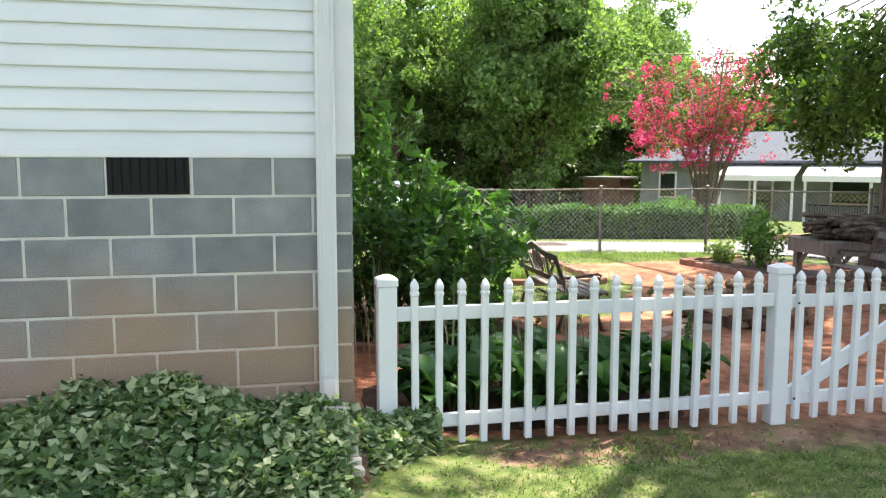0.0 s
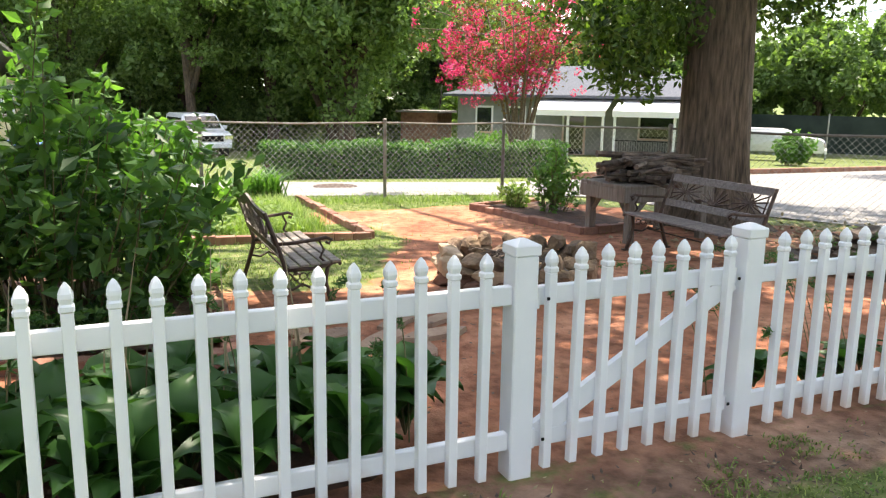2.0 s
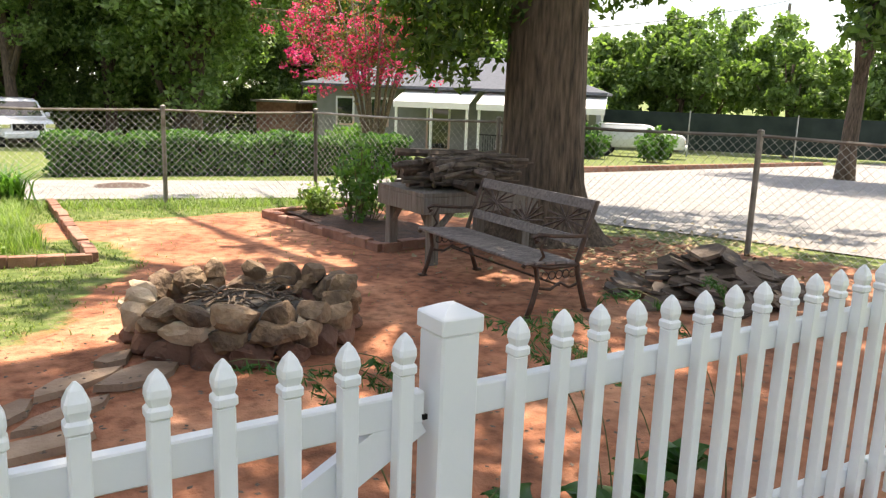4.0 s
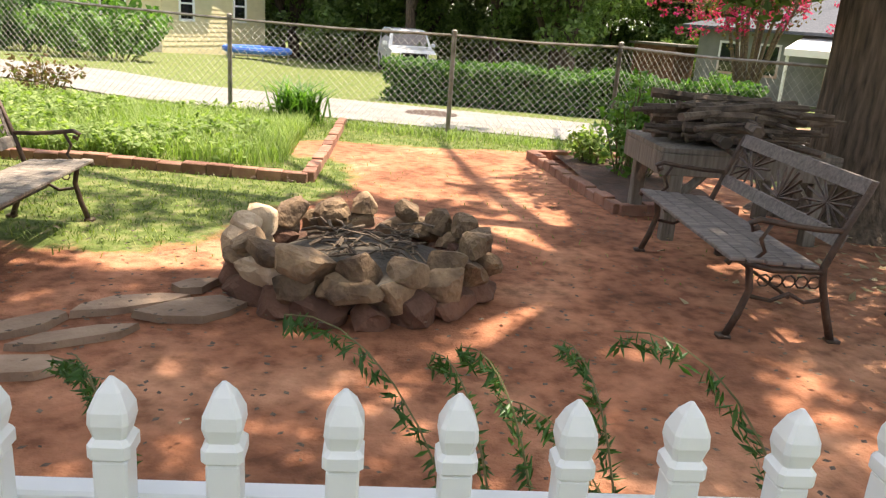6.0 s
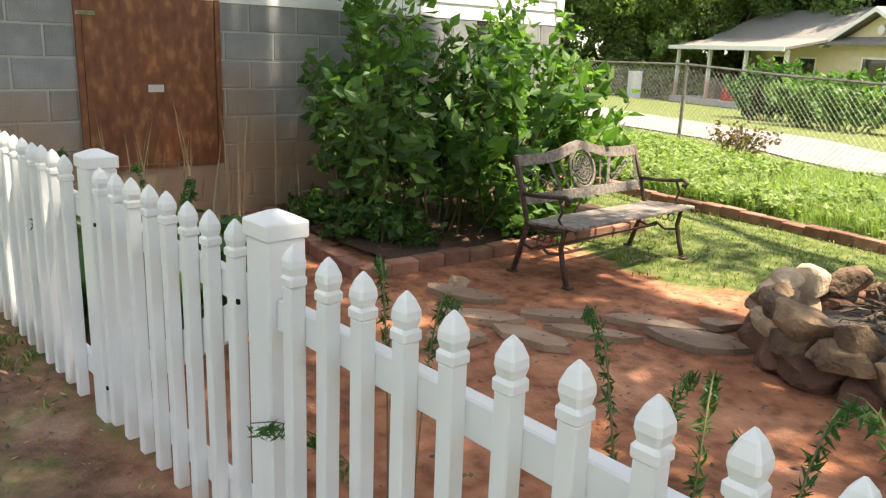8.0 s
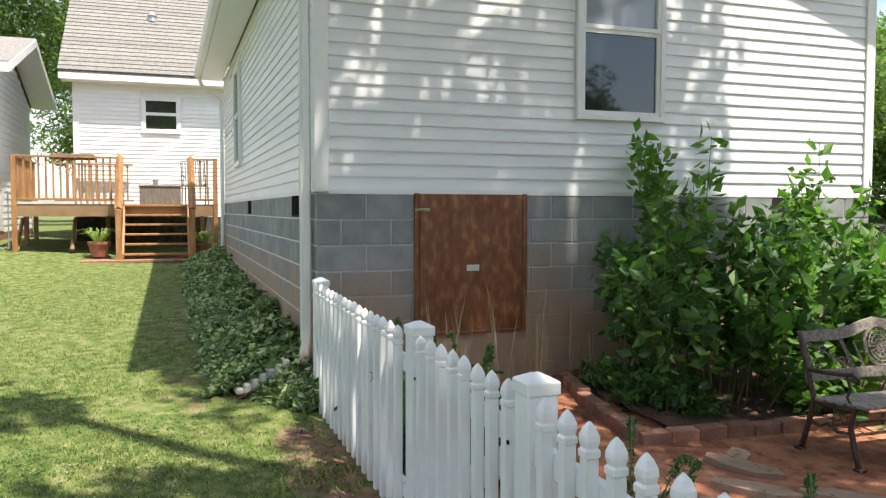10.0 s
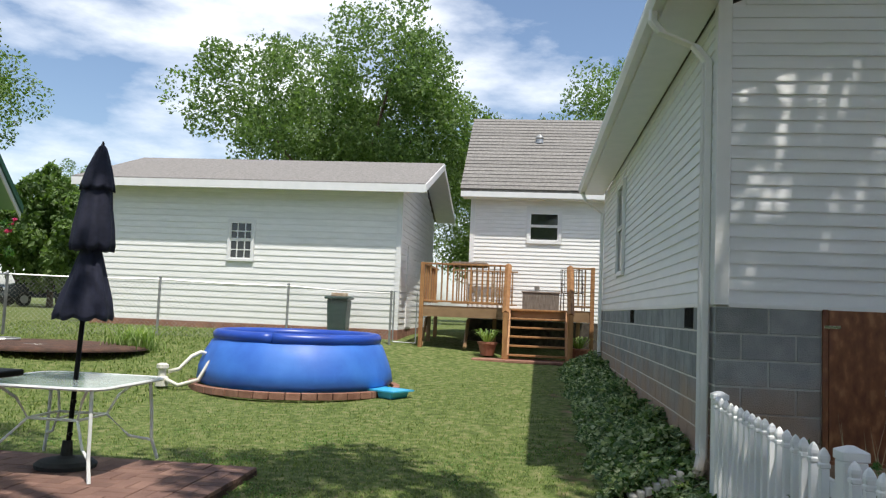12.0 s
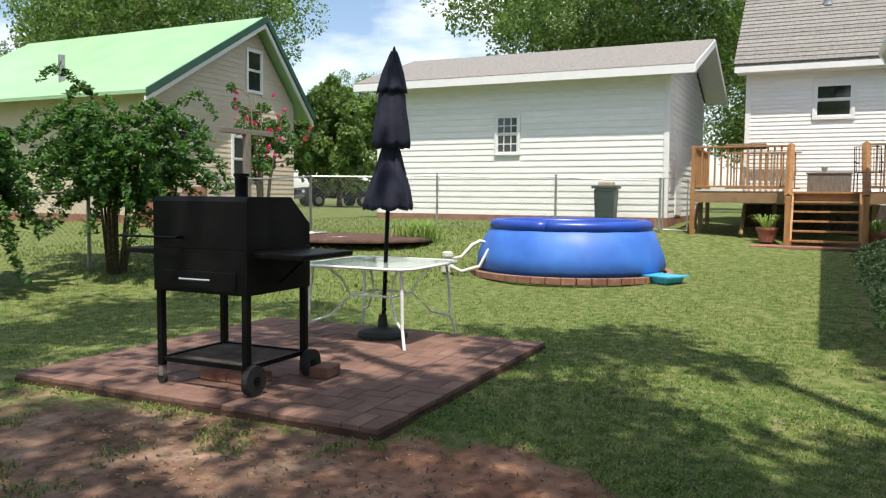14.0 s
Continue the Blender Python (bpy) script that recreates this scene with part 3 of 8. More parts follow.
# ---- white house with block foundation ----
HX, HY, HE, HW, SB = 0.189, 3.82, 9.42, -9.9, 1.525
EAVE = 3.93
LAP = 0.1035


def eave_roof_z(y):
    return EAVE + 0.12 + min(y - (HY - 0.4), (HE + 0.4) - y) * 0.42


house = thing("house", "white vinyl-sided house on a stained concrete block foundation", "house", (0, 0, 0))
TOPZ = EAVE
walls = part("wall", box((HW, HY + 0.02, SB - 0.02), (HX - 0.02, HE - 0.02, TOPZ - 0.05)), "siding", house)
gab = prism([(HY + 0.02, EAVE - 0.05), (HE - 0.02, EAVE - 0.05), ((HY + HE) / 2, EAVE - 0.05 + (HE - HY) / 2 * 0.42)], -9.8, "x")
gab_ob = part("gable", gab, "siding", house)
gab_ob.location.x = HX - 0.02


def lap_board(length, axis):
    """One lapped board: thin at the top, its lower edge standing out."""
    h, t = LAP, 0.016
    if axis == "x":
        o = [(0, 0), (-t, 0.0), (-t, 0.012), (-0.003, h), (0, h)]
        bm = prism(o, length, "x")
    else:
        o = [(0, 0), (t, 0.0), (t, 0.012), (0.003, h), (0, h)]
        bm = prism(o, length, "y")
    return bm


def board_row(name, parent, axis, start, stop, fixed_at, z, mat="siding", h=LAP):
    bm = lap_board(stop - start, axis)
    if h != LAP:
        bmesh.ops.scale(bm, vec=(1, 1, h / LAP), verts=bm.verts)
    ob = part(name, bm, mat, parent)
    ob.location = (start, fixed_at, z) if axis == "x" else (fixed_at, start, z)
    return ob


WIN = (6.11, 6.9, 2.2, 3.63)
n_rows = int((TOPZ - SB) / LAP)
for i in range(n_rows + 1):
    z = SB + i * LAP
    h = min(LAP, TOPZ - z)
    board_row("siding_board", walls, "x", HW, HX - 0.09, HY + 0.02, z, h=h)
for i in range(36):
    z = SB + i * LAP
    y0, y1 = HY + 0.09, HE - 0.09
    if z > EAVE - 0.1:
        k = (z - EAVE + LAP) / 0.42
        y0, y1 = HY + k + 0.02, HE - k - 0.02
    if y1 - y0 < 0.15:
        break
    if z + LAP > WIN[2] - 0.02 and z < WIN[3]:
        board_row("siding_board", walls, "y", y0, WIN[0] - 0.05, HX - 0.02, z)
        board_row("siding_board", walls, "y", WIN[1] + 0.05, y1, HX - 0.02, z)
    else:
        board_row("siding_board", walls, "y", y0, y1, HX - 0.02, z)
part("corner_trim", box((HX - 0.1, HY - 0.012, SB - 0.015), (HX + 0.012, HY + 0.1, TOPZ + 0.15), 0.004), "trim", house)
part("corner_trim", box((HX - 0.1, HE - 0.1, SB - 0.015), (HX + 0.012, HE + 0.012, TOPZ), 0.004), "trim", house)
part("starter_strip", box((HW, HY - 0.004, SB - 0.03), (HX - 0.1, HY + 0.02, SB)), "trim", house)
part("starter_strip", box((HX - 0.02, HY + 0.1, SB - 0.03), (HX + 0.004, HE - 0.1, SB)), "trim", house)

# window in the gable wall: two sashes
win = thing("window_1", "white framed sash window with blinds in the gable wall", "window", kind="structure")
WX = HX + 0.03


def frame_bars(y0, y1, z0, z1, w, x0, x1):
    bm = bmesh.new()
    cube(bm, (x0, y0, z0), (x1, y0 + w, z1))
    cube(bm, (x0, y1 - w, z0), (x1, y1, z1))
    cube(bm, (x0, y0 + w, z0), (x1, y1 - w, z0 + w))
    cube(bm, (x0, y0 + w, z1 - w), (x1, y1 - w, z1))
    return bm


def sash_window(parent, x, y0, y1, z0, z1, facing=1, casing=0.06, mat="trim", bars=(0, 0), across="x", upper="glass"):
    """Two-sash window facing along x (or along y when across is 'y'), with frame, sashes, panes and bars."""
    base = thing("window", "", "", (0, 0, 0))
    base.parent = parent
    m = pose(x, 0, 0) if across == "x" else pose(0, x, 0) @ Matrix(((0, -1, 0, 0), (1, 0, 0, 0), (0, 0, 1, 0), (0, 0, 0, 1))) @ Matrix.Diagonal((1, -1, 1, 1))
    if across == "y":
        m = Matrix(((0, 1, 0, 0), (1, 0, 0, x), (0, 0, 1, 0), (0, 0, 0, 1)))
    zm = (z0 + z1) / 2

    def put(name, bm, mt):
        bmesh.ops.transform(bm, matrix=m, verts=bm.verts)
        bmesh.ops.recalc_face_normals(bm, faces=bm.faces)
        return part(name, bm, mt, base)
    f = facing
    lo, hi = (0.0, 0.05) if f > 0 else (-0.05, 0.0)
    put("window_frame", frame_bars(y0 - casing, y1 + casing, z0 - casing, z1 + casing, casing, lo, hi), mat)
    lo, hi = (-0.01, 0.03) if f > 0 else (-0.03, 0.01)
    put("lower_sash", frame_bars(y0, y1, z0, zm + 0.02, 0.035, lo, hi), mat)
    lo, hi = (-0.01, 0.04) if f > 0 else (-0.04, 0.01)
    put("upper_sash", frame_bars(y0, y1, zm + 0.0205, z1, 0.035, lo, hi), mat)
    put("pane", box((0.008 * f - 0.003, y0 + 0.035, z0 + 0.035), (0.008 * f + 0.003, y1 - 0.035, zm - 0.015)), "glass")
    put("pane", box((0.008 * f - 0.003, y0 + 0.035, zm + 0.056), (0.008 * f + 0.003, y1 - 0.035, z1 - 0.035)), upper)
    nyb, nzb = bars
    if nyb or nzb:
        bm = bmesh.new()
        for q0, q1 in ((z0, zm), (zm, z1)):
            for k in range(1, nyb + 1):
                y = y0 + (y1 - y0) * k / (nyb + 1)
                cube(bm, (0.012 * f - 0.006, y - 0.012, q0 + 0.03), (0.012 * f + 0.008, y + 0.012, q1 - 0.01))
            for k in range(1, nzb + 1):
                z = q0 + (q1 - q0) * k / (nzb + 1)
                cube(bm, (0.012 * f - 0.004, y0 + 0.03, z - 0.012), (0.012 * f + 0.006, y1 - 0.03, z + 0.012))
        put("glazing_bars", bm, mat)
    return base


w1 = sash_window(win, HX - 0.01, WIN[0], WIN[1], WIN[2], WIN[3], 1, 0.045, upper="blindglass")
bm = bmesh.new()
for k in range(34):
    z = WIN[2] + 0.05 + k * 0.041
    cube(bm, (HX - 0.014, WIN[0] + 0.04, z), (HX - 0.011, WIN[1] - 0.04, z + 0.006))
part("blind", bm, "whitemetal", win, "white slatted blind")

win2 = thing("window_2", "tall dark sash window in the white side wall", "window", kind="structure")
sash_window(win2, HY + 0.005, -6.95, -6.1, 2.1, 3.55, -1, 0.05, across="y")

# roof
ym = (HY + HE) / 2
rise = 0.42
for sgn, y_e in ((1, HY - 0.4), (-1, HE + 0.4)):
    zr = EAVE + 0.05 + (ym - (HY - 0.4)) * rise
    bm = prism([(y_e, EAVE + 0.05), (ym, zr), (ym, zr + 0.1), (y_e, EAVE + 0.15)], HX + 0.35 - HW, "x")
    r = part("roof", bm, "shingle", house, "grey shingled roof slope")
    r.location.x = HW
    bm = prism([(y_e, EAVE + 0.0), (ym, zr - 0.05), (ym, zr + 0.11), (y_e, EAVE + 0.16)], 0.025, "x")
    r = part("rake_board", bm, "trim", house)
    r.location.x = HX + 0.352
    bm = prism([(y_e, EAVE + 0.0), (ym, zr - 0.05), (ym, zr - 0.03), (y_e, EAVE + 0.02)], 0.33, "x")
    r = part("rake_soffit", bm, "trim", house)
    r.location.x = HX + 0.015
part("soffit", box((HW, HY - 0.4, EAVE - 0.03), (HX + 0.35, HY - 0.02, EAVE - 0.01)), "trim", house)
part("fascia", box((HW, HY - 0.425, EAVE - 0.05), (HX + 0.35, HY - 0.401, EAVE + 0.12)), "trim", house)
gut = thing("gutter", "white metal gutter with a round-cornered downspout at the house corner", "gutter")
bm = bmesh.new()
o = [(HY - 0.43, EAVE + 0.1), (HY - 0.43, EAVE - 0.02), (HY - 0.51, EAVE - 0.02), (HY - 0.54, EAVE + 0.05), (HY - 0.54, EAVE + 0.1), (HY - 0.525, EAVE + 0.1), (HY - 0.5, EAVE), (HY - 0.445, EAVE), (HY - 0.44, EAVE + 0.1)]
gb = part("trough", prism(o, HX + 0.4 - HW, "x"), "trim", gut)
gb.location.x = HW
bm = bmesh.new()


def flat_pipe(bm, pts, wx, wy):
    rings = []
    for p in pts:
        x, y, z = p
        rings.append([bm.verts.new((x + a * wx / 2, y + b * wy / 2, z)) for a, b in ((-1, -0.6), (-0.6, -1), (0.6, -1), (1, -0.6), (1, 0.6), (0.6, 1), (-0.6, 1), (-1, 0.6))])
    for u, v in zip(rings, rings[1:]):
        for k in range(8):
            bm.faces.new((u[k], u[(k + 1) % 8], v[(k + 1) % 8], v[k]))


DX, DY = 0.045, HY - 0.055
flat_pipe(bm, [(DX - 0.04, HY - 0.49, EAVE), (DX - 0.04, HY - 0.49, EAVE - 0.1), (DX - 0.03, HY - 0.42, EAVE - 0.2), (DX - 0.01, DY - 0.1, EAVE - 0.32), (DX, DY, EAVE - 0.45), (DX, DY, 0.32), (DX, DY - 0.02, 0.22)], 0.1, 0.075)
part("downspout", bm, "trim", gut)
bm = bmesh.new()
for k in range(5):
    x = DX - 0.036 + k * 0.018
    cube(bm, (x - 0.003, DY - 0.043, 0.34), (x + 0.003, DY - 0.036, EAVE - 0.47))
part("ribs", bm, "trim", gut)
part("elbow", tubes([[(DX, DY, 0.24), (DX, DY - 0.04, 0.17), (DX, DY - 0.1, 0.1), (DX, DY - 0.14, 0.07)]], 0.045, 8), "trim", gut)
sp = thing("splash_block", "pale beige ridged drain spout lying in the ivy under the downspout", "drain spout", (DX + 0.01, HY - 0.2, 0.0), 6)
for k in range(7):
    y, z = -0.06 * k, 0.21 - 0.032 * k
    part("ridge", box((-0.062 - 0.003 * k, y - 0.058, -0.03), (0.062 + 0.003 * k, y, z), 0.012), "concrete", sp)
gut2 = thing("downspout", "white downspout at the far end of the side wall", "gutter")
bm = bmesh.new()
flat_pipe(bm, [(HW + 0.25, HY - 0.48, EAVE), (HW + 0.25, HY - 0.4, EAVE - 0.2), (HW + 0.25, DY, EAVE - 0.45), (HW + 0.25, DY, 0.5)], 0.09, 0.07)
part("pipe", bm, "trim", gut2)

# foundation: courses of blocks with recessed mortar
found = thing("foundation", "grey concrete block foundation stained with red clay low down", "foundation", kind="structure")
BL, BH = 0.406, 0.203
VENTS_S = [(-1.045, -0.64), (-5.1, -4.7)]
VENT_G = (8.2, 8.6)
DOOR = (4.61, 5.605, 0.345, 1.505)
core = box((HW, HY + 0.004, -0.5), (HX - 0.012, HE - 0.004, SB - 0.02))
part("mortar", core, "mortar", found)
part("mortar", box((HX - 0.0115, HY + 0.005, -0.5), (HX - 0.006, HE - 0.005, SB - 0.02)), "greymortar", found, "weathered grey mortar")
halves = {}


def block_piece(x0, x1, zz, axis):
    w = x1 - x0
    if w < 0.03:
        return
    key = round(w, 3)
    if key not in halves:
        t = part("block", box((0, 0, 0), (w - 0.014, 0.05, BH - 0.014), 0.004), "block", None)
        halves[key] = t.data
        bpy.data.objects.remove(t)
    if axis == "x":
        piece("block", halves[key], found, (x0 + 0.007, HY, zz))
    else:
        piece("block", halves[key], found, (HX, x0 + 0.007, zz), 90)


def cut_run(lo, hi, gaps):
    runs = [(lo, hi)]
    for a, b in gaps:
        out = []
        for p, q in runs:
            if b <= p or a >= q:
                out.append((p, q))
            else:
                out += [(p, a), (b, q)]
        runs = [(p, q) for p, q in out if q - p > 0.03]
    return runs


for c in range(8):
    z = SB - 0.02 - (c + 1) * BH
    off = -0.197 if c % 2 == 0 else -0.4
    x = HX - (0.197 + (0.0 if c % 2 else 0.203)) - BL * 27
    edges = []
    x = HX - 0.416 if c % 2 == 0 else HX - 0.619
    row = [(HX - 0.213, HX), (x, HX - 0.213)] if c % 2 else [(x, HX)]
    while x > HW:
        row.append((max(HW, x - BL), x))
        x -= BL
    for a, b in row:
        for p, q in cut_run(a, b, VENTS_S if c == 0 else []):
            block_piece(p, q, z, "x")
    y = HY + (0.4 if c % 2 == 0 else 0.197)
    row = [(HY, y)]
    while y < HE:
        row.append((y, min(HE, y + BL)))
        y += BL
    gaps = [VENT_G] if c == 0 else []
    if z + BH / 2 < DOOR[3] and z + BH / 2 > DOOR[2]:
        gaps.append(DOOR[:2])
    for a, b in row:
        for p, q in cut_run(a, b, gaps):
            block_piece(p, q, z, "y")
for a, b in VENTS_S:
    part("vent", box((a + 0.004, HY - 0.001, SB - 0.02 - BH + 0.004), (b - 0.004, HY + 0.003, SB - 0.024)), "dark", found, "black foundation vent")
    bm = bmesh.new()
    for k in range(9):
        cube(bm, (a + 0.03 + k * 0.043, HY - 0.006, SB - BH), (a + 0.034 + k * 0.043, HY - 0.002, SB - 0.03))
    part("vent_bars", bm, "black", found)
part("vent", box((HX - 0.003, VENT_G[0], SB - 0.02 - BH + 0.004), (HX + 0.001, VENT_G[1], SB - 0.024)), "dark", found, "black foundation vent")
pd = thing("door_1", "red-brown stained plywood crawlspace door in the block wall", "door", kind="structure")
part("panel", box((HX - 0.008, DOOR[0] + 0.045, DOOR[2] + 0.03), (HX + 0.014, DOOR[1] - 0.045, DOOR[3] - 0.005), 0.002), "ply", pd)
part("door_frame", box((HX - 0.01, DOOR[0], DOOR[2]), (HX + 0.02, DOOR[0] + 0.04, DOOR[3]), 0.003), "ply", pd)
part("door_frame", box((HX - 0.01, DOOR[1] - 0.04, DOOR[2]), (HX + 0.02, DOOR[1], DOOR[3]), 0.003), "ply", pd)
part("threshold", box((HX - 0.03, DOOR[0] + 0.004, DOOR[2] - 0.14), (HX - 0.001, DOOR[1] - 0.004, DOOR[2] - 0.002), 0.003), "block", pd, "clay-stained masonry strip")
part("sill", box((HX - 0.01, DOOR[0] + 0.04, DOOR[2]), (HX + 0.018, DOOR[1] - 0.04, DOOR[2] + 0.028), 0.003), "ply", pd)
part("hinge", box((HX + 0.014, DOOR[0] + 0.01, 1.36), (HX + 0.022, DOOR[0] + 0.13, 1.385), 0.002), "chrome", pd)
part("label_plate", box((HX + 0.014, 5.06, 0.87), (HX + 0.018, 5.17, 0.92), 0.001), "paper", pd)

# ---- far wing with deck ----
wing = thing("house_wing", "white boarded rear wing with steep grey shingle roof", "house")
WXF = -14.0
part("wall", box((WXF - 6.8, 0.75, 0.0), (WXF, 7.5, 4.5)), "oldsiding", wing)
for i in range(34):
    z = 1.2 + i * 0.1
    if z > 4.4:
        break
    if 3.1 < z + 0.1 and z < 4.15:
        board_row("siding_board", wing, "y", 0.75, 2.18, WXF, z, "oldsiding", 0.1)
        board_row("siding_board", wing, "y", 3.1, 7.5, WXF, z, "oldsiding", 0.1)
    else:
        board_row("siding_board", wing, "y", 0.75, 7.5, WXF, z, "oldsiding", 0.1)
# near-black box over the lower wall: painted shade for the space beneath the deck
part("footing", box((WXF - 6.82, 0.73, 0.0), (WXF + 0.02, 7.52, 1.19)), "ash_shade", wing, "near-black slab standing in for the shade under the deck")
part("corner_trim", box((WXF - 0.01, 0.7, 1.2), (WXF + 0.03, 0.82, 4.5)), "trim", wing)
ww = sash_window(wing, WXF + 0.0, 2.26, 3.02, 3.28, 4.02, 1, 0.07)
bm = prism([(WXF + 0.35, 4.42), (WXF - 3.2, 7.15), (WXF - 3.2, 7.3), (WXF + 0.35, 4.56)], 7.2, "y")
r = part("roof", bm, "shingle", wing, "steep grey shingle roof slope")
r.location.y = 0.45
n_c = 22
for i in range(n_c):
    k = i / n_c
    x, z = WXF + 0.37 - 3.55 * k, 4.56 + 2.74 * k
    bm = prism([(x, z), (x - 3.55 / n_c, z + 2.74 / n_c), (x - 3.55 / n_c, z + 2.74 / n_c + 0.004), (x + 0.01, z + 0.018)], 7.24, "y")
    r = part("shingle_course", bm, "shingle", wing)
    r.location.y = 0.43
bm = prism([(WXF - 3.2, 7.15), (WXF - 7, 4.2), (WXF - 7, 4.35), (WXF - 3.2, 7.3)], 7.2, "y")
r = part("roof", bm, "shingle", wing)
r.location.y = 0.45
part("fascia", box((WXF + 0.33, 0.45, 4.36), (WXF + 0.37, 7.6, 4.5)), "trim", wing)
part("soffit", box((WXF, 0.5, 4.34), (WXF + 0.33, 7.6, 4.37)), "trim", wing)
part("roof_vent", lathe([(0.12, 0), (0.1, 0.12), (0.13, 0.16), (0.04, 0.26)], 10), "steel", wing).location = (WXF - 1.9, 2.45, 6.28)

deck = thing("deck", "raised timber deck with orange-brown railings against the wing", "deck")
DXF, DY0, DY1, DZ = -11.2, -0.11, 3.75, 1.48
for k in range(20):
    x = DXF - 0.02 - k * 0.14
    ob = part("deck_board", box((x - 0.13, DY0, DZ - 0.03), (x, DY1, DZ)), "deckdark", deck)
part("rim_joist", box((DXF - 0.02, DY0, DZ - 0.25), (DXF + 0.02, DY1, DZ - 0.032)), "deckdark", deck)
part("rim_joist", box((DXF - 2.8, DY0 - 0.04, DZ - 0.25), (DXF - 0.02, DY0, DZ - 0.032)), "deckdark", deck)
SY0, SY1 = 1.91, 3.15


def gz(x, y):
    return ground_z(x, y)


def rail_run(a, b, z, fancy="deckwood"):
    a, b = Vector(a), Vector(b)
    d = (b - a)
    n = max(2, int(d.length / 0.13))
    horizontal = abs(d.x) < 1e-3
    t = 0.045
    lo = Vector((min(a.x, b.x) - (t if horizontal else 0), min(a.y, b.y) - (0 if horizontal else t), 0))
    hi = Vector((max(a.x, b.x) + (t if horizontal else 0), max(a.y, b.y) + (0 if horizontal else t), 0))
    part("top_rail", box((lo.x, lo.y, z + 0.93), (hi.x, hi.y, z + 0.97), 0.004), fancy, deck)
    part("bottom_rail", box((lo.x + 0.02 * horizontal, lo.y, z + 0.08), (hi.x - 0.02 * horizontal, hi.y, z + 0.12), 0.004), fancy, deck)
    for k in range(1, n):
        p = a + d * (k / n)
        part("baluster", box((p.x - 0.018, p.y - 0.018, z + 0.12), (p.x + 0.018, p.y + 0.018, z + 0.93)), fancy if k % 3 else "deckdark", deck)


rail_run((DXF, DY0 + 0.05, 0), (DXF, SY0 - 0.12, 0), DZ)
rail_run((DXF, SY1 + 0.12, 0), (DXF, DY1 - 0.05, 0), DZ, "deckdark")
rail_run((DXF - 2.7, DY0, 0), (DXF - 0.05, DY0, 0), DZ)
rail_run((DXF - 2.6, 0.3, 0), (DXF - 2.6, 2.0, 0), DZ, "deckdark")
for y in (DY0, SY0 - 0.08, SY1 + 0.08, DY1 - 0.03):
    part("post", box((DXF - 0.045, y - 0.045, gz(DXF, y) - 0.1), (DXF + 0.045, y + 0.045, DZ + 0.98), 0.005), "deckwood", deck)
for x, y in ((-12.6, DY0), (-13.9, DY0), (-12.6, 1.5), (-12.6, 3.5)):
    part("post", box((x - 0.045, y - 0.045, gz(x, y) - 0.1), (x + 0.045, y + 0.045, DZ - 0.04), 0.005), "deckdark", deck)
for y in (-0.1, 0.9):
    bm = tubes([[(DXF - 0.1, y, 0.55), (DXF - 0.9, y, DZ - 0.3)]], 0.04, 4)
    part("brace", bm, "deckdark", deck)
stairs = thing("deck_steps", "five open timber steps up to the deck", "steps")
sx0, sz0 = -10.35, 0.33
for y in (SY0, SY1):
    bm = prism([(sx0 + 0.02, sz0 - 0.02), (sx0 + 0.02, sz0 + 0.16), (DXF + 0.02, DZ - 0.04), (DXF + 0.02, DZ - 0.3), (sx0 - 0.2, sz0 - 0.02)], 0.04, "y")
    o = part("stringer", bm, "deckwood", stairs)
    o.location.y = y - 0.02
    part("newel_post", box((sx0 - 0.03, y - 0.055 + (-0.07 if y == SY0 else 0.07), sz0 - 0.05), (sx0 + 0.06, y + 0.055 + (-0.07 if y == SY0 else 0.07), sz0 + 1.05), 0.006), "deckwood", stairs)
    bm = tubes([[(sx0 + 0.01, y + (-0.07 if y == SY0 else 0.07), sz0 + 1.05), (DXF, y + (-0.07 if y == SY0 else 0.07), DZ + 0.97)]], 0.075, 4)
    part("handrail", bm, "deckwood", stairs)
for k in range(6):
    x, z = sx0 - 0.03 - k * 0.145, sz0 + 0.13 + k * 0.195
    part("tread", box((x - 0.26, SY0 + 0.02, z), (x, SY1 - 0.02, z + 0.038), 0.004), "deckwood", stairs)
pad = thing("step_pad", "pink-red brick pad at the foot of the steps", "paving")
part("slab", box((sx0 - 0.6, SY0 - 0.75, 0.33), (sx0 + 0.25, SY1 + 0.05, 0.39), 0.01), "brick", pad)

# ---- garage ----
garage = thing("garage", "white lapped-board garage with shallow brown roof", "garage")
GX, GY0, GY1, GZB, GZT = -11.9, -8.5, -0.78, 0.86, 4.2
part("wall", box((GX - 6.0, GY0, 0.3), (GX - 0.01, GY1 - 0.01, GZT)), "oldsiding", garage)
part("footing", box((GX - 6.02, GY0 - 0.02, 0.2), (GX + 0.02, GY1 + 0.02, GZB)), "brick", garage, "red-brown masonry footing")
GL = 0.152
z = GZB
GWIN = (-5.02, -4.45, 2.42, 3.33)
while z < GZT - 0.02:
    h = min(GL, GZT - z)
    runs = [(GY0, GWIN[0] - 0.06), (GWIN[1] + 0.06, GY1)] if z + GL > GWIN[2] - 0.05 and z < GWIN[3] + 0.05 else [(GY0, GY1)]
    for a, b in runs:
        board_row("siding_board", garage, "y", a, b, GX - 0.01, z, "oldsiding", h)
    z += GL
bm = bmesh.new()
z = GZB
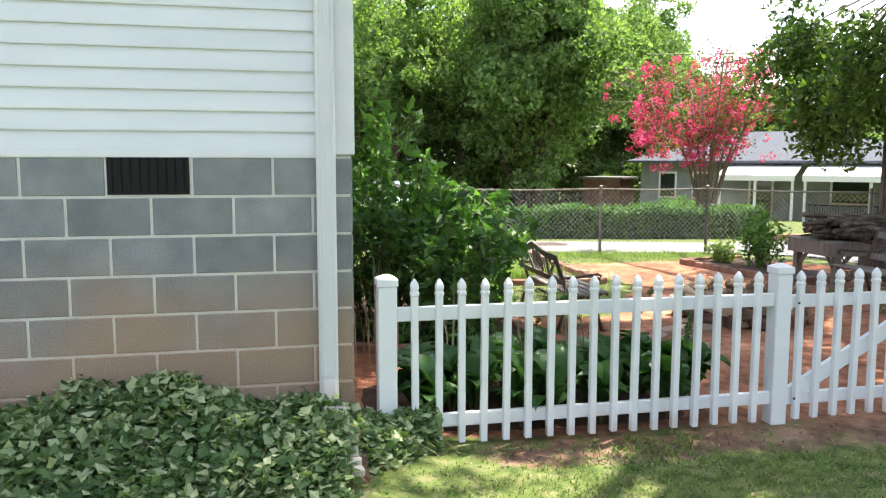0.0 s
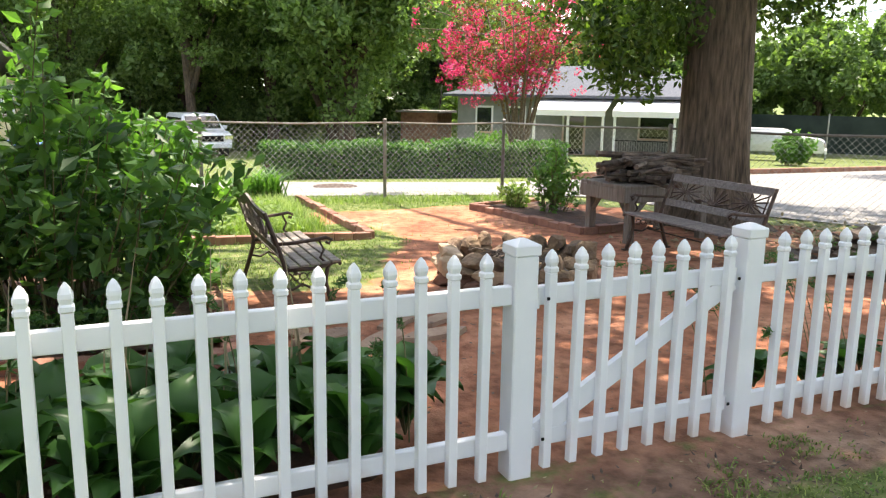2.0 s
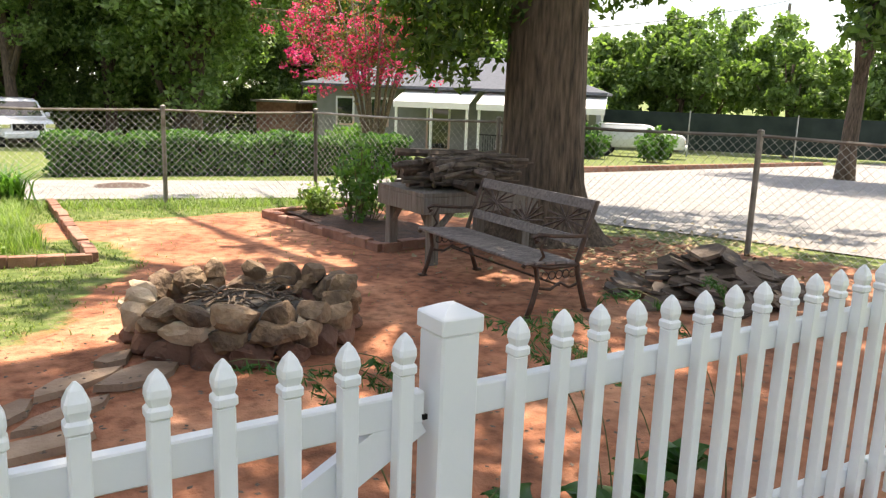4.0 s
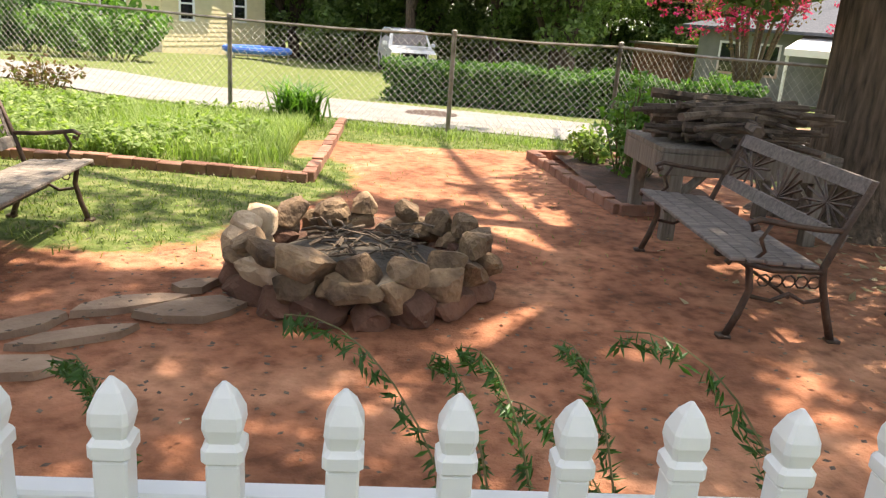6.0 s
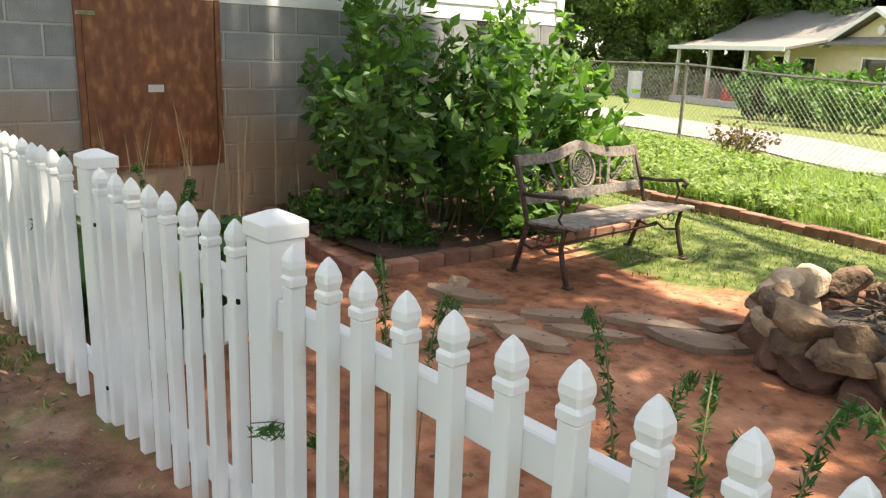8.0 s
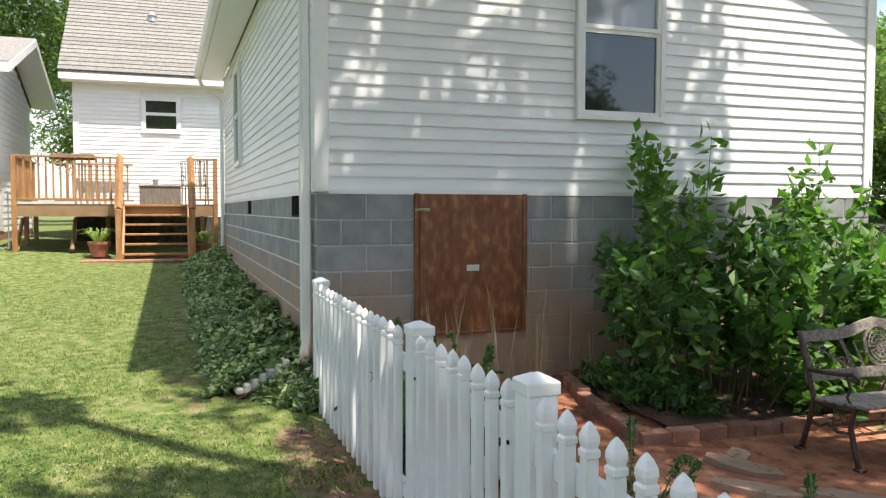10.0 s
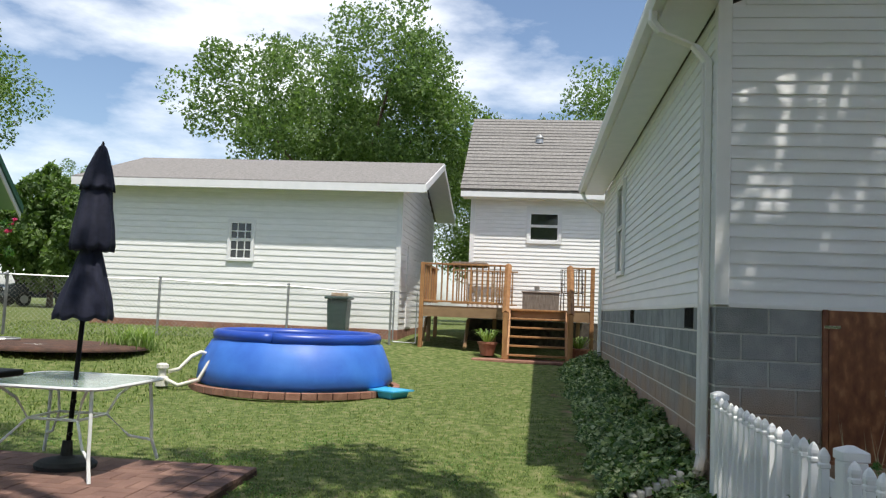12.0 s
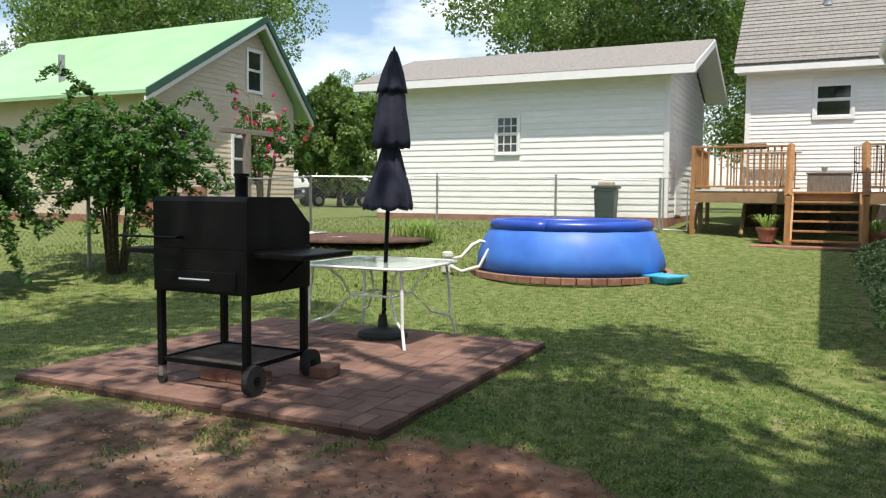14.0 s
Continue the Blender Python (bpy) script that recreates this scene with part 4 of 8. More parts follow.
while z < 6.0:
    k = 0 if z + GL < GZT else (z + GL - GZT) / 0.35
    a, b = GX - 6 + k, GX - k
    if b - a < 0.3:
        break
    bm = bmesh.new()
    o = [(0, 0), (0.016, 0), (0.016, 0.012), (0.003, GL), (0, GL)]
    vs = [bm.verts.new((x, GY1 + dy, z + dz)) for x in (a, b) for dy, dz in o]
    bm.faces.new(vs[:5])
    bm.faces.new(vs[5:][::-1])
    for i in range(5):
        bm.faces.new((vs[i], vs[5 + i], vs[5 + (i + 1) % 5], vs[(i + 1) % 5]))
    z += GL
    bmesh.ops.recalc_face_normals(bm, faces=bm.faces)
    part("side_board", bm, "oldsiding", garage)
part("gable", prism([(GX - 6, GZT), (GX - 0.01, GZT), (GX - 3, GZT + 3 * 0.33)], GY1 - 0.01 - GY0, "y"), "oldsiding", garage).location.y = GY0
part("corner_trim", box((GX - 0.09, GY1 - 0.1, GZB), (GX + 0.022, GY1 + 0.025, GZT)), "trim", garage)
part("corner_trim", box((GX - 0.09, GY0 - 0.02, GZB), (GX + 0.022, GY0 + 0.1, GZT)), "trim", garage)
sash_window(garage, GX + 0.0, GWIN[0], GWIN[1], GWIN[2], GWIN[3], 1, 0.055, bars=(2, 1))
for s in (1, -1):
    xe = GX + 0.45 if s > 0 else GX - 6.45
    zr = GZT + 0.12 + 3.45 * 0.33
    bm = prism([(xe, GZT + 0.0), (GX - 3, zr - 0.1), (GX - 3, zr), (xe, GZT + 0.12)], GY1 - GY0 + 1.1, "y")
    r = part("roof", bm, "shingle_br", garage, "brown-grey shingle roof slope")
    r.location.y = GY0 - 0.5
    bm = prism([(xe, GZT - 0.08), (GX - 3, zr - 0.2), (GX - 3, zr - 0.02), (xe, GZT + 0.1)], 0.03, "y")
    r = part("rake_board", bm, "trim", garage)
    r.location.y = GY1 + 0.6
for s in (1, -1):
    xe = GX + 0.44 if s > 0 else GX - 6.44
    zr = GZT + 0.12 + 3.45 * 0.33
    r = part("rake_soffit", prism([(xe, GZT - 0.04), (GX - 3, zr - 0.14), (GX - 3, zr - 0.11), (xe, GZT - 0.01)], 0.58, "y"), "trim", garage)
    r.location.y = GY1 + 0.02
part("fascia", box((GX + 0.44, GY0 - 0.5, GZT - 0.1), (GX + 0.475, GY1 + 0.6, GZT + 0.09)), "trim", garage)
part("soffit", box((GX, GY0 - 0.5, GZT - 0.04), (GX + 0.44, GY1 + 0.6, GZT - 0.01)), "trim", garage)
gd = thing("door_2", "plain pale side door of the garage", "door", kind="structure")
part("panel", box((GX - 1.9, GY1 + 0.005, 0.9), (GX - 1.05, GY1 + 0.04, 2.95), 0.004), "oldsiding", gd)

# ---- picket fence ----
FY = 3.82
fence = thing("picket_fence", "white vinyl picket fence with pyramid-capped posts and dirty feet", "fence")
gate = thing("gate", "white vinyl picket gate with diagonal brace and black screws", "gate")
PZ = 0.768


def picket_mesh():
    bm = bmesh.new()
    w = 0.019
    cube(bm, (-w, -w, -0.125), (w, w, PZ - 0.055), 0.003)
    rings = []
    for r, z in ((0.019, PZ - 0.055), (0.0235, PZ - 0.05), (0.0235, PZ - 0.035), (0.018, PZ - 0.028), (0.0225, PZ - 0.01), (0.0215, PZ + 0.005), (0.013, PZ + 0.026), (0.0025, PZ + 0.04)):
        rings.append([bm.verts.new((a * r, b * r, z)) for a, b in ((-1, -0.75), (-0.75, -1), (0.75, -1), (1, -0.75), (1, 0.75), (0.75, 1), (-0.75, 1), (-1, 0.75))])
    for u, v in zip(rings, rings[1:]):
        for k in range(8):
            bm.faces.new((u[k], u[(k + 1) % 8], v[(k + 1) % 8], v[k]))
    bm.faces.new(rings[0][::-1])
    bm.faces.new(rings[-1])
    return bm


tmp = part("picket", picket_mesh(), "fence", None)
picket_me = tmp.data
bpy.data.objects.remove(tmp)


def post_mesh(h):
    bm = bmesh.new()
    w = 0.052
    cube(bm, (-w, -w, -0.35), (w, w, h - 0.06), 0.006)
    cube(bm, (-w - 0.006, -w - 0.006, h - 0.06), (w + 0.006, w + 0.006, h - 0.018), 0.004)
    t = w + 0.004
    b = [bm.verts.new((x * t, y * t, h - 0.018)) for x, y in ((-1, -1), (1, -1), (1, 1), (-1, 1))]
    u = [bm.verts.new((x * 0.014, y * 0.014, h + 0.003)) for x, y in ((-1, -1), (1, -1), (1, 1), (-1, 1))]
    for k in range(4):
        bm.faces.new((b[k], b[(k + 1) % 4], u[(k + 1) % 4], u[k]))
    bm.faces.new(u)
    bm.faces.new(b[::-1])
    return bm


tmp = part("post", post_mesh(0.86), "fence", None)
post_me = tmp.data
bpy.data.objects.remove(tmp)
POSTS = [0.367, 2.8, 4.0, 6.44, 8.88]
for x in POSTS:
    piece("post", post_me, fence, (x, FY - 0.016 * max(0, x - POSTS[2]), 0.0))
rsf = fixed(5)


def fence_drop(x):
    """How far the fence line has sunk with the ground, x metres along it."""
    return -0.014 - 0.018 * smooth(0.3, 3.2, x)


for a, b, parent, n, x0p, x1p in ((POSTS[0], POSTS[1], fence, 17, 0.519, 2.614), (POSTS[1], POSTS[2], gate, 8, 2.926, 3.857), (POSTS[2], POSTS[3], fence, 17, 4.165, 6.274), (POSTS[3], POSTS[4], fence, 17, 6.605, 8.714)):
    yp = FY - (0.032 if parent is gate else 0.05)
    veer = -0.016 if a > POSTS[1] + 0.1 else 0.0
    x0, x1 = (a + 0.078, b - 0.07) if parent is gate else (a + 0.053, b - 0.053)
    for zc, hh in ((0.655, 0.039), (0.04, 0.038)):
        o = part("rail", box((x0, yp + 0.0195, zc - hh + fence_drop(x0)), (x1, yp + 0.055, zc + hh + fence_drop(x0)), 0.004), "fence", parent)
        o.matrix_basis = Matrix.Translation((POSTS[2], FY, 0)) @ Matrix.Rotation(veer, 4, "Z") @ Matrix.Translation((-POSTS[2], -FY, 0))
    for k in range(n):
        x = x0p + (x1p - x0p) * k / (n - 1)
        o = piece("picket", picket_me, parent, (x + rsf.uniform(-0.002, 0.002), yp + veer * (x - POSTS[2]), 0.045 + fence_drop(x) + rsf.uniform(-0.004, 0.004)))
        o.rotation_euler[1] = rsf.uniform(-0.008, 0.008)
gx0, gx1 = POSTS[1] + 0.09, POSTS[2] - 0.085
bm = bmesh.new()
dv = Vector((gx1 - gx0, 0, 0.57)).normalized()
pv = Vector((-dv.z, 0, dv.x)) * 0.046
a, b = Vector((gx0, FY, 0.03)), Vector((gx1, FY, 0.60))
o = [a - pv, b - pv, b + pv, a + pv]
part("diagonal_brace", prism([(p.x, p.z) for p in o], 0.03, "y"), "fence", gate).location.y = FY - 0.0105
for z in (0.62, 0.02):
    part("hinge", box((POSTS[1] + 0.053, FY - 0.03, z - 0.045), (POSTS[1] + 0.075, FY + 0.03, z + 0.045), 0.003), "fence", gate)
    for x in (gx0 + 0.01, gx1 - 0.01):
        part("screw", box((x - 0.006, FY - 0.056, z - 0.006), (x + 0.006, FY - 0.05, z + 0.006)), "black", gate)

# ---- yard: fire ring, benches, beds ----


def gp(x, y, dz=0.0):
    return (x, y, ground_z(x, y) + dz)


ring = thing("fire_pit", "round fire pit of stacked red-brown and tan field stones", "fire pit", gp(4.52, 6.84))
rs = fixed(11)
for lvl, n, rad, z, s in ((0, 17, 0.6, 0.05, 0.118), (1, 17, 0.61, 0.15, 0.108), (2, 16, 0.585, 0.24, 0.1)):
    for k in range(n):
        a = 2 * math.pi * (k + 0.5 * lvl + rs.uniform(-0.12, 0.12)) / n
        sx, sy, sz = s * rs.uniform(0.75, 1.35), s * rs.uniform(0.6, 1.0), s * rs.uniform(0.52, 0.85)
        pale = lvl > 0 and 2.7 < (a % 6.283) < 3.9 and rs.rand() < 0.7
        o = part("stone", stone(lvl * 40 + k, (sx, sy, sz), 0.26, 3), "palerock" if pale else "claystone" if lvl == 0 else "rock", ring)
        o.matrix_basis = pose(math.cos(a) * rad, math.sin(a) * rad, z + rs.uniform(-0.02, 0.03), rs.uniform(-12, 12), rs.uniform(-14, 14), math.degrees(a) + 90 + rs.uniform(-20, 20))
part("ash_bed", lathe([(0.5, 0.0), (0.5, 0.10), (0.3, 0.17), (0.02, 0.2)], 18), "ash_shade", ring)
sticks = thing("firewood", "heap of dry twigs and sticks in the fire pit", "firewood", gp(4.52, 6.84, 0.13))
for k in range(100):
    L = rs.uniform(0.09, 0.27)
    a, t = rs.uniform(0, 6.28), rs.uniform(-0.25, 0.35)
    c = Vector((rs.uniform(-0.28, 0.28), rs.uniform(-0.28, 0.28), rs.uniform(0.0, 0.12)))
    d = Vector((math.cos(a), math.sin(a), t)) * L / 2
    m = c + Vector((rs.uniform(-0.03, 0.03), rs.uniform(-0.03, 0.03), 0.02))
    part("stick", tubes([[c - d, m, c + d]], rs.uniform(0.004, 0.014), 5, 0.004), "twig", sticks)

bench_n = [0]


def bench(at, rz, label, lattice, wood, size):
    """Cast-iron park bench with plank seat; local +y is forward, x along its length."""
    b = thing("garden_bench", label, "bench", at, rz, "garden benches")
    b.scale = size
    L = 0.66
    for s in (-1, 1):
        bm = bmesh.new()
        x = s * L
        tube(bm, [(x, 0.27, 0.0), (x, 0.225, 0.12), (x, 0.19, 0.25), (x, 0.21, 0.36), (x, 0.25, 0.395), (x, 0.30, 0.40), (x, 0.32, 0.375)], 0.02, 6, 0.016)
        tube(bm, [(x, -0.25, 0.0), (x, -0.2, 0.14), (x, -0.15, 0.3), (x, -0.14, 0.38), (x, -0.2, 0.56), (x, -0.29, 0.80)], 0.021, 6, 0.017)
        tube(bm, [(x, 0.24, 0.385), (x, 0.1, 0.355), (x, -0.14, 0.36)], 0.017, 6)
        tube(bm, [(x, -0.19, 0.56), (x, -0.05, 0.565), (x, 0.1, 0.58), (x, 0.2, 0.595), (x, 0.245, 0.575), (x, 0.225, 0.545), (x, 0.2, 0.56)], 0.015, 6)
        tube(bm, [(x, 0.14, 0.58), (x, 0.18, 0.5), (x, 0.15, 0.44), (x, 0.2, 0.39)], 0.011, 5)
        tube(bm, [(x, 0.2, 0.22), (x, 0.08, 0.2), (x, 0.0, 0.24), (x, -0.08, 0.2), (x, -0.17, 0.22)], 0.011, 5)
        for k in range(5):
            c0 = Vector((x, 0.13 - k * 0.06, 0.30))
            tube(bm, [c0 + Vector((0, 0.03 * math.cos(q), 0.03 * math.sin(q))) for q in np.linspace(0, 6.0, 8)], 0.005, 4)
        for yy in (0.275, -0.255):
            cube(bm, (x - 0.025, yy - 0.03, 0), (x + 0.025, yy + 0.03, 0.018))
        part("end_frame", bm, "iron", b, smooth=True)
    for k in range(5):
        y = -0.11 + k * 0.088
        z = 0.37 + (0.006 * k)
        part("seat_slat", box((-L - 0.02, y, z), (L + 0.02, y + 0.076, z + 0.022), 0.005), wood, b)
    zt = 0.72

    def back(x, v):
        """A place on the leaning back, v metres up from the seat."""
        return (x, -0.165 - v * 0.33, 0.42 + v)
    for v0, v1, nm in ((0.06, 0.125, "back_slat"), (0.315, 0.385, "top_slat")):
        bm = bmesh.new()
        n = 12
        prev = None
        for i in range(n + 1):
            x = -L - 0.01 + (2 * L + 0.02) * i / n
            hump = 0.0 if (lattice or nm == "back_slat") else 0.07 * math.exp(-(x / 0.2) ** 2)
            c = [back(x, v0 + hump), back(x, v1 + hump)]
            row = [bm.verts.new((p[0], p[1] + d, p[2])) for p in c for d in (-0.011, 0.011)]
            if prev:
                for q in ((0, 1), (1, 3), (3, 2), (2, 0)):
                    bm.faces.new((prev[q[0]], prev[q[1]], row[q[1]], row[q[0]]))
            else:
                bm.faces.new([row[j] for j in (0, 1, 3, 2)])
            prev = row
        bm.faces.new([prev[j] for j in (2, 3, 1, 0)])
        bmesh.ops.recalc_face_normals(bm, faces=bm.faces)
        part(nm, bm, wood, b)
    bm = bmesh.new()
    if lattice:
        for x0 in (-0.62, 0.21):
            for k in range(4):
                tube(bm, [back(x0, 0.13 + 0.06 * k), back(x0 + 0.41, 0.31 - 0.06 * k)], 0.007, 4)
                tube(bm, [back(x0 + 0.1 * k, 0.13), back(x0 + 0.41 - 0.1 * k, 0.31)], 0.007, 4)
        for k in range(9):
            a = math.pi * (k + 0.5) / 9
            tube(bm, [back(0, 0.14), back(0.2 * math.cos(a), 0.14 + 0.17 * math.sin(a))], 0.008, 4)
        tube(bm, [back(0.6, 0.13), back(0.61, 0.32)], 0.009, 4)
        tube(bm, [back(-0.6, 0.13), back(-0.61, 0.32)], 0.009, 4)
    else:
        for s in (-1, 1):
            tube(bm, [back(s * 0.26, 0.12), back(s * 0.33, 0.32)], 0.016, 4)
            tube(bm, [back(s * 0.62, 0.12), back(s * 0.63, 0.32)], 0.012, 4)
            for k in range(4):
                c0 = back(s * (0.36 + 0.07 * k), 0.17 + 0.04 * (k % 3))
                tube(bm, [(c0[0] + 0.04 * math.cos(q) * (1 - q / 9), c0[1], c0[2] + 0.04 * math.sin(q) * (1 - q / 9)) for q in np.linspace(0, 6.5, 10)], 0.006, 4)
            tube(bm, [back(s * 0.29, 0.13), back(s * 0.45, 0.22), back(s * 0.6, 0.3)], 0.006, 4)
            tube(bm, [back(s * 0.17, 0.12), back(s * 0.22, 0.3)], 0.008, 4)
        tube(bm, [back(0.13 * math.cos(q), 0.255 + 0.135 * math.sin(q)) for q in np.linspace(0, 2 * math.pi, 21)], 0.014, 5)
        for r1 in (0.04, 0.07, 0.095):
            tube(bm, [back(r1 * math.cos(q), 0.255 + r1 * 1.1 * math.sin(q)) for q in np.linspace(0, 2 * math.pi, 15)], 0.006, 4)
        for k in range(8):
            a = math.pi * k / 8
            tube(bm, [back(0.1 * math.cos(a), 0.255 + 0.1 * math.sin(a)), back(-0.1 * math.cos(a), 0.255 - 0.1 * math.sin(a))], 0.005, 4)
    part("back_scrollwork", bm, "iron" if lattice else "benchwood", b, kind="stuff")
    part("stretcher", tubes([[(-L, 0.0, 0.22), (L, 0.0, 0.22)]], 0.009, 5), "iron", b)
    return b


bench(gp(2.59, 7.10), -91, "weathered grey bench with oval scrollwork back beside the bushy bed", False, "oldwood", (0.94, 0.87, 0.92))
bench(gp(6.52, 6.94), 88.5, "dark iron bench with sunburst lattice back before the log table", True, "benchwood", (1.05, 1.0, 0.97))

# log table and its wood pile
tb = thing("wood_table", "grey weathered timber table with knee braces under a wood pile", "table", gp(7.05, 8.33), 0)
tb.scale = (1, 0.95, 1.12)
for x in (-0.5, 0.5):
    for y in (-0.38, 0.38):
        part("leg", box((x - 0.045, y - 0.045, -0.03), (x + 0.045, y + 0.045, 0.5), 0.006), "greywood", tb)
for y in (-0.43, 0.41):
    part("apron", box((-0.62, y, 0.4), (0.62, y + 0.035, 0.53), 0.004), "greywood", tb)
for x in (-0.62, 0.585):
    part("apron", box((x, -0.39, 0.4), (x + 0.035, 0.41, 0.53), 0.004), "greywood", tb)
for k in range(6):
    part("board", box((-0.62, -0.43 + k * 0.147, 0.532), (0.62, -0.43 + k * 0.147 + 0.138, 0.562), 0.003), "greywood", tb)
for x, y, sx, sy in ((-0.5, -0.38, 1, 0), (-0.5, 0.38, 0, -1), (-0.5, -0.38, 0, 1), (0.5, -0.38, -1, 0)):
    part("brace", tubes([[(x, y, 0.22), (x + sx * 0.24, y + sy * 0.24, 0.45)]], 0.032, 4), "greywood", tb)
rs = fixed(21)
pile = thing("wood_pile", "heap of dark dead branches stacked on the timber table", "firewood", gp(7.05, 8.33, 0.63))
for k in range(85):
    L = rs.uniform(0.45, 1.25)
    a = rs.normal(0, 0.28) + (math.pi / 2 if rs.rand() < 0.12 else 0)
    lev = rs.uniform(0, 1) ** 1.3
    c = Vector((rs.uniform(-0.2, 0.2), rs.uniform(-0.36, 0.36) * (1 - 0.5 * lev), 0.03 + 0.26 * lev))
    d = Vector((math.cos(a), math.sin(a), rs.uniform(-0.04, 0.1))) * L / 2
    q = lambda s: c + d * s + Vector((rs.uniform(-0.02, 0.02), rs.uniform(-0.03, 0.03), rs.uniform(-0.015, 0.02)))
    r = rs.uniform(0.013, 0.042)
    part("branch", tubes([[q(-1), q(-0.4), q(0.2), q(1)]], r, 6, r * 0.6), "log", pile)

# slate heap, stepping slates, edging bricks


# prism along z puts its outline in x and y
def prism_z(o, t):
    bm = bmesh.new()
    u = [bm.verts.new((x, y, 0)) for x, y in o]
    v = [bm.verts.new((x * 0.97, y * 0.97, t)) for x, y in o]
    bm.faces.new(u[::-1])
    bm.faces.new(v)
    n = len(o)
    for i in range(n):
        bm.faces.new((u[i], u[(i + 1) % n], v[(i + 1) % n], v[i]))
    return bm


def slab(rs, a, b, t):
    n = rs.randint(5, 8)
    o = [(a * math.cos(2 * math.pi * (k + d) / n) * s, b * math.sin(2 * math.pi * (k + d) / n) * s) for k, d, s in [(k, rs.uniform(-0.25, 0.25), rs.uniform(0.82, 1.12)) for k in range(n)]]
    return prism_z(o, t)


rs = fixed(31)
for x, y, a, b, rz in ((3.80, 6.30, 0.26, 0.13, 33), (3.50, 6.33, 0.25, 0.09, 30), (3.40, 5.96, 0.25, 0.085, 28), (3.13, 6.02, 0.24, 0.085, 38), (2.88, 5.67, 0.26, 0.1, 35),
                       (3.24, 5.66, 0.25, 0.1, 2), (2.55, 5.85, 0.26, 0.1, 25), (3.02, 5.36, 0.17, 0.1, 38), (3.72, 6.60, 0.13, 0.08, 35)):
    s = thing("stepping_slate", "thin irregular brown slate lying on red clay near the fire pit", "paving stone", gp(x, y, 0.0), rz, "slates by the fire pit")
    o = part("slab", slab(rs, a, b, 0.035), "slate", s)
    o.rotation_euler = (rs.uniform(-0.05, 0.05), rs.uniform(-0.05, 0.05), 0)
heap = thing("slate_heap", "loose heap of dark flat slates by the wire fence", "stone heap", gp(8.05, 6.25))
for k in range(120):
    a, r = rs.uniform(0, 6.28), rs.uniform(0, 1) ** 0.6
    h = max(0, 0.34 * (1 - r)) * rs.uniform(0.4, 1)
    o = part("slate", slab(rs, rs.uniform(0.09, 0.2), rs.uniform(0.06, 0.13), rs.uniform(0.015, 0.03)), "darkslate", heap)
    o.matrix_basis = pose(math.cos(a) * r * 0.85, math.sin(a) * r * 0.6, h + 0.01, rs.uniform(-28, 28), rs.uniform(-28, 28), rs.uniform(0, 360))
wr = thing("rock", "small pale cream rock lying on the clay", "rock", gp(2.41, 5.97, 0.04), 20)
part("stone", stone(77, (0.085, 0.06, 0.04), 0.3), "palerock", wr)

tmp = part("brick", box((-0.1, -0.05, 0), (0.1, 0.05, 0.095), 0.006), "brick", None)
brick_me = tmp.data
bpy.data.objects.remove(tmp)


def edging(label, pts):
    e = thing("bed_edging", label, "edging")
    for (x0, y0), (x1, y1) in zip(pts, pts[1:]):
        L = math.hypot(x1 - x0, y1 - y0)
        n = max(1, int(round(L / 0.207)))
        rz = math.degrees(math.atan2(y1 - y0, x1 - x0))
        for k in range(n):
            u = (k + 0.5) / n
            x, y = x0 + (x1 - x0) * u, y0 + (y1 - y0) * u
            o = piece("brick", brick_me, e, gp(x, y, -0.01 + rs.uniform(-0.012, 0.012)), rz + rs.uniform(-3, 3))
            o.rotation_euler[0] = rs.uniform(-0.06, 0.06)
    return e


edging("red bricks edging the weedy raised bed", [(-0.9, 9.74), (1.2, 9.58), (2.4, 9.42), (4.02, 9.18), (4.07, 10.9), (4.11, 12.8)])
edging("red bricks edging the bed by the wire fence corner", [(7.4, 11.3), (6.17, 11.02), (6.28, 9.8), (6.42, 8.64), (7.4, 8.76)])
edging("dusty red bricks edging the shrub bed along the foundation", [(0.3, 5.9), (1.1, 5.72), (1.94, 5.58), (2.03, 6.6), (2.1, 8.3)])
for nm, lo, hi in (("bed_soil", (0.25, 5.9), (1.95, 8.6)), ("bed_soil", (6.42, 8.75), (7.4, 11.1))):
    b = thing(nm, "dark crumbly soil inside the brick edging", "soil")
    bm = bmesh.new()
    n = 14
    grid = [[bm.verts.new((lo[0] + (hi[0] - lo[0]) * i / n, lo[1] + (hi[1] - lo[1]) * j / n, ground_z(lo[0] + (hi[0] - lo[0]) * i / n, lo[1] + (hi[1] - lo[1]) * j / n) + 0.05 + 0.03 * noise.noise((i * 0.7, j * 0.7, 3)))) for i in range(n + 1)] for j in range(n + 1)]
    for j in range(n):
        for i in range(n):
            bm.faces.new((grid[j][i], grid[j][i + 1], grid[j + 1][i + 1], grid[j + 1][i]))
    part("soil_surface", bm, "soil", b, smooth=True)

# ---- chain-link fences ----


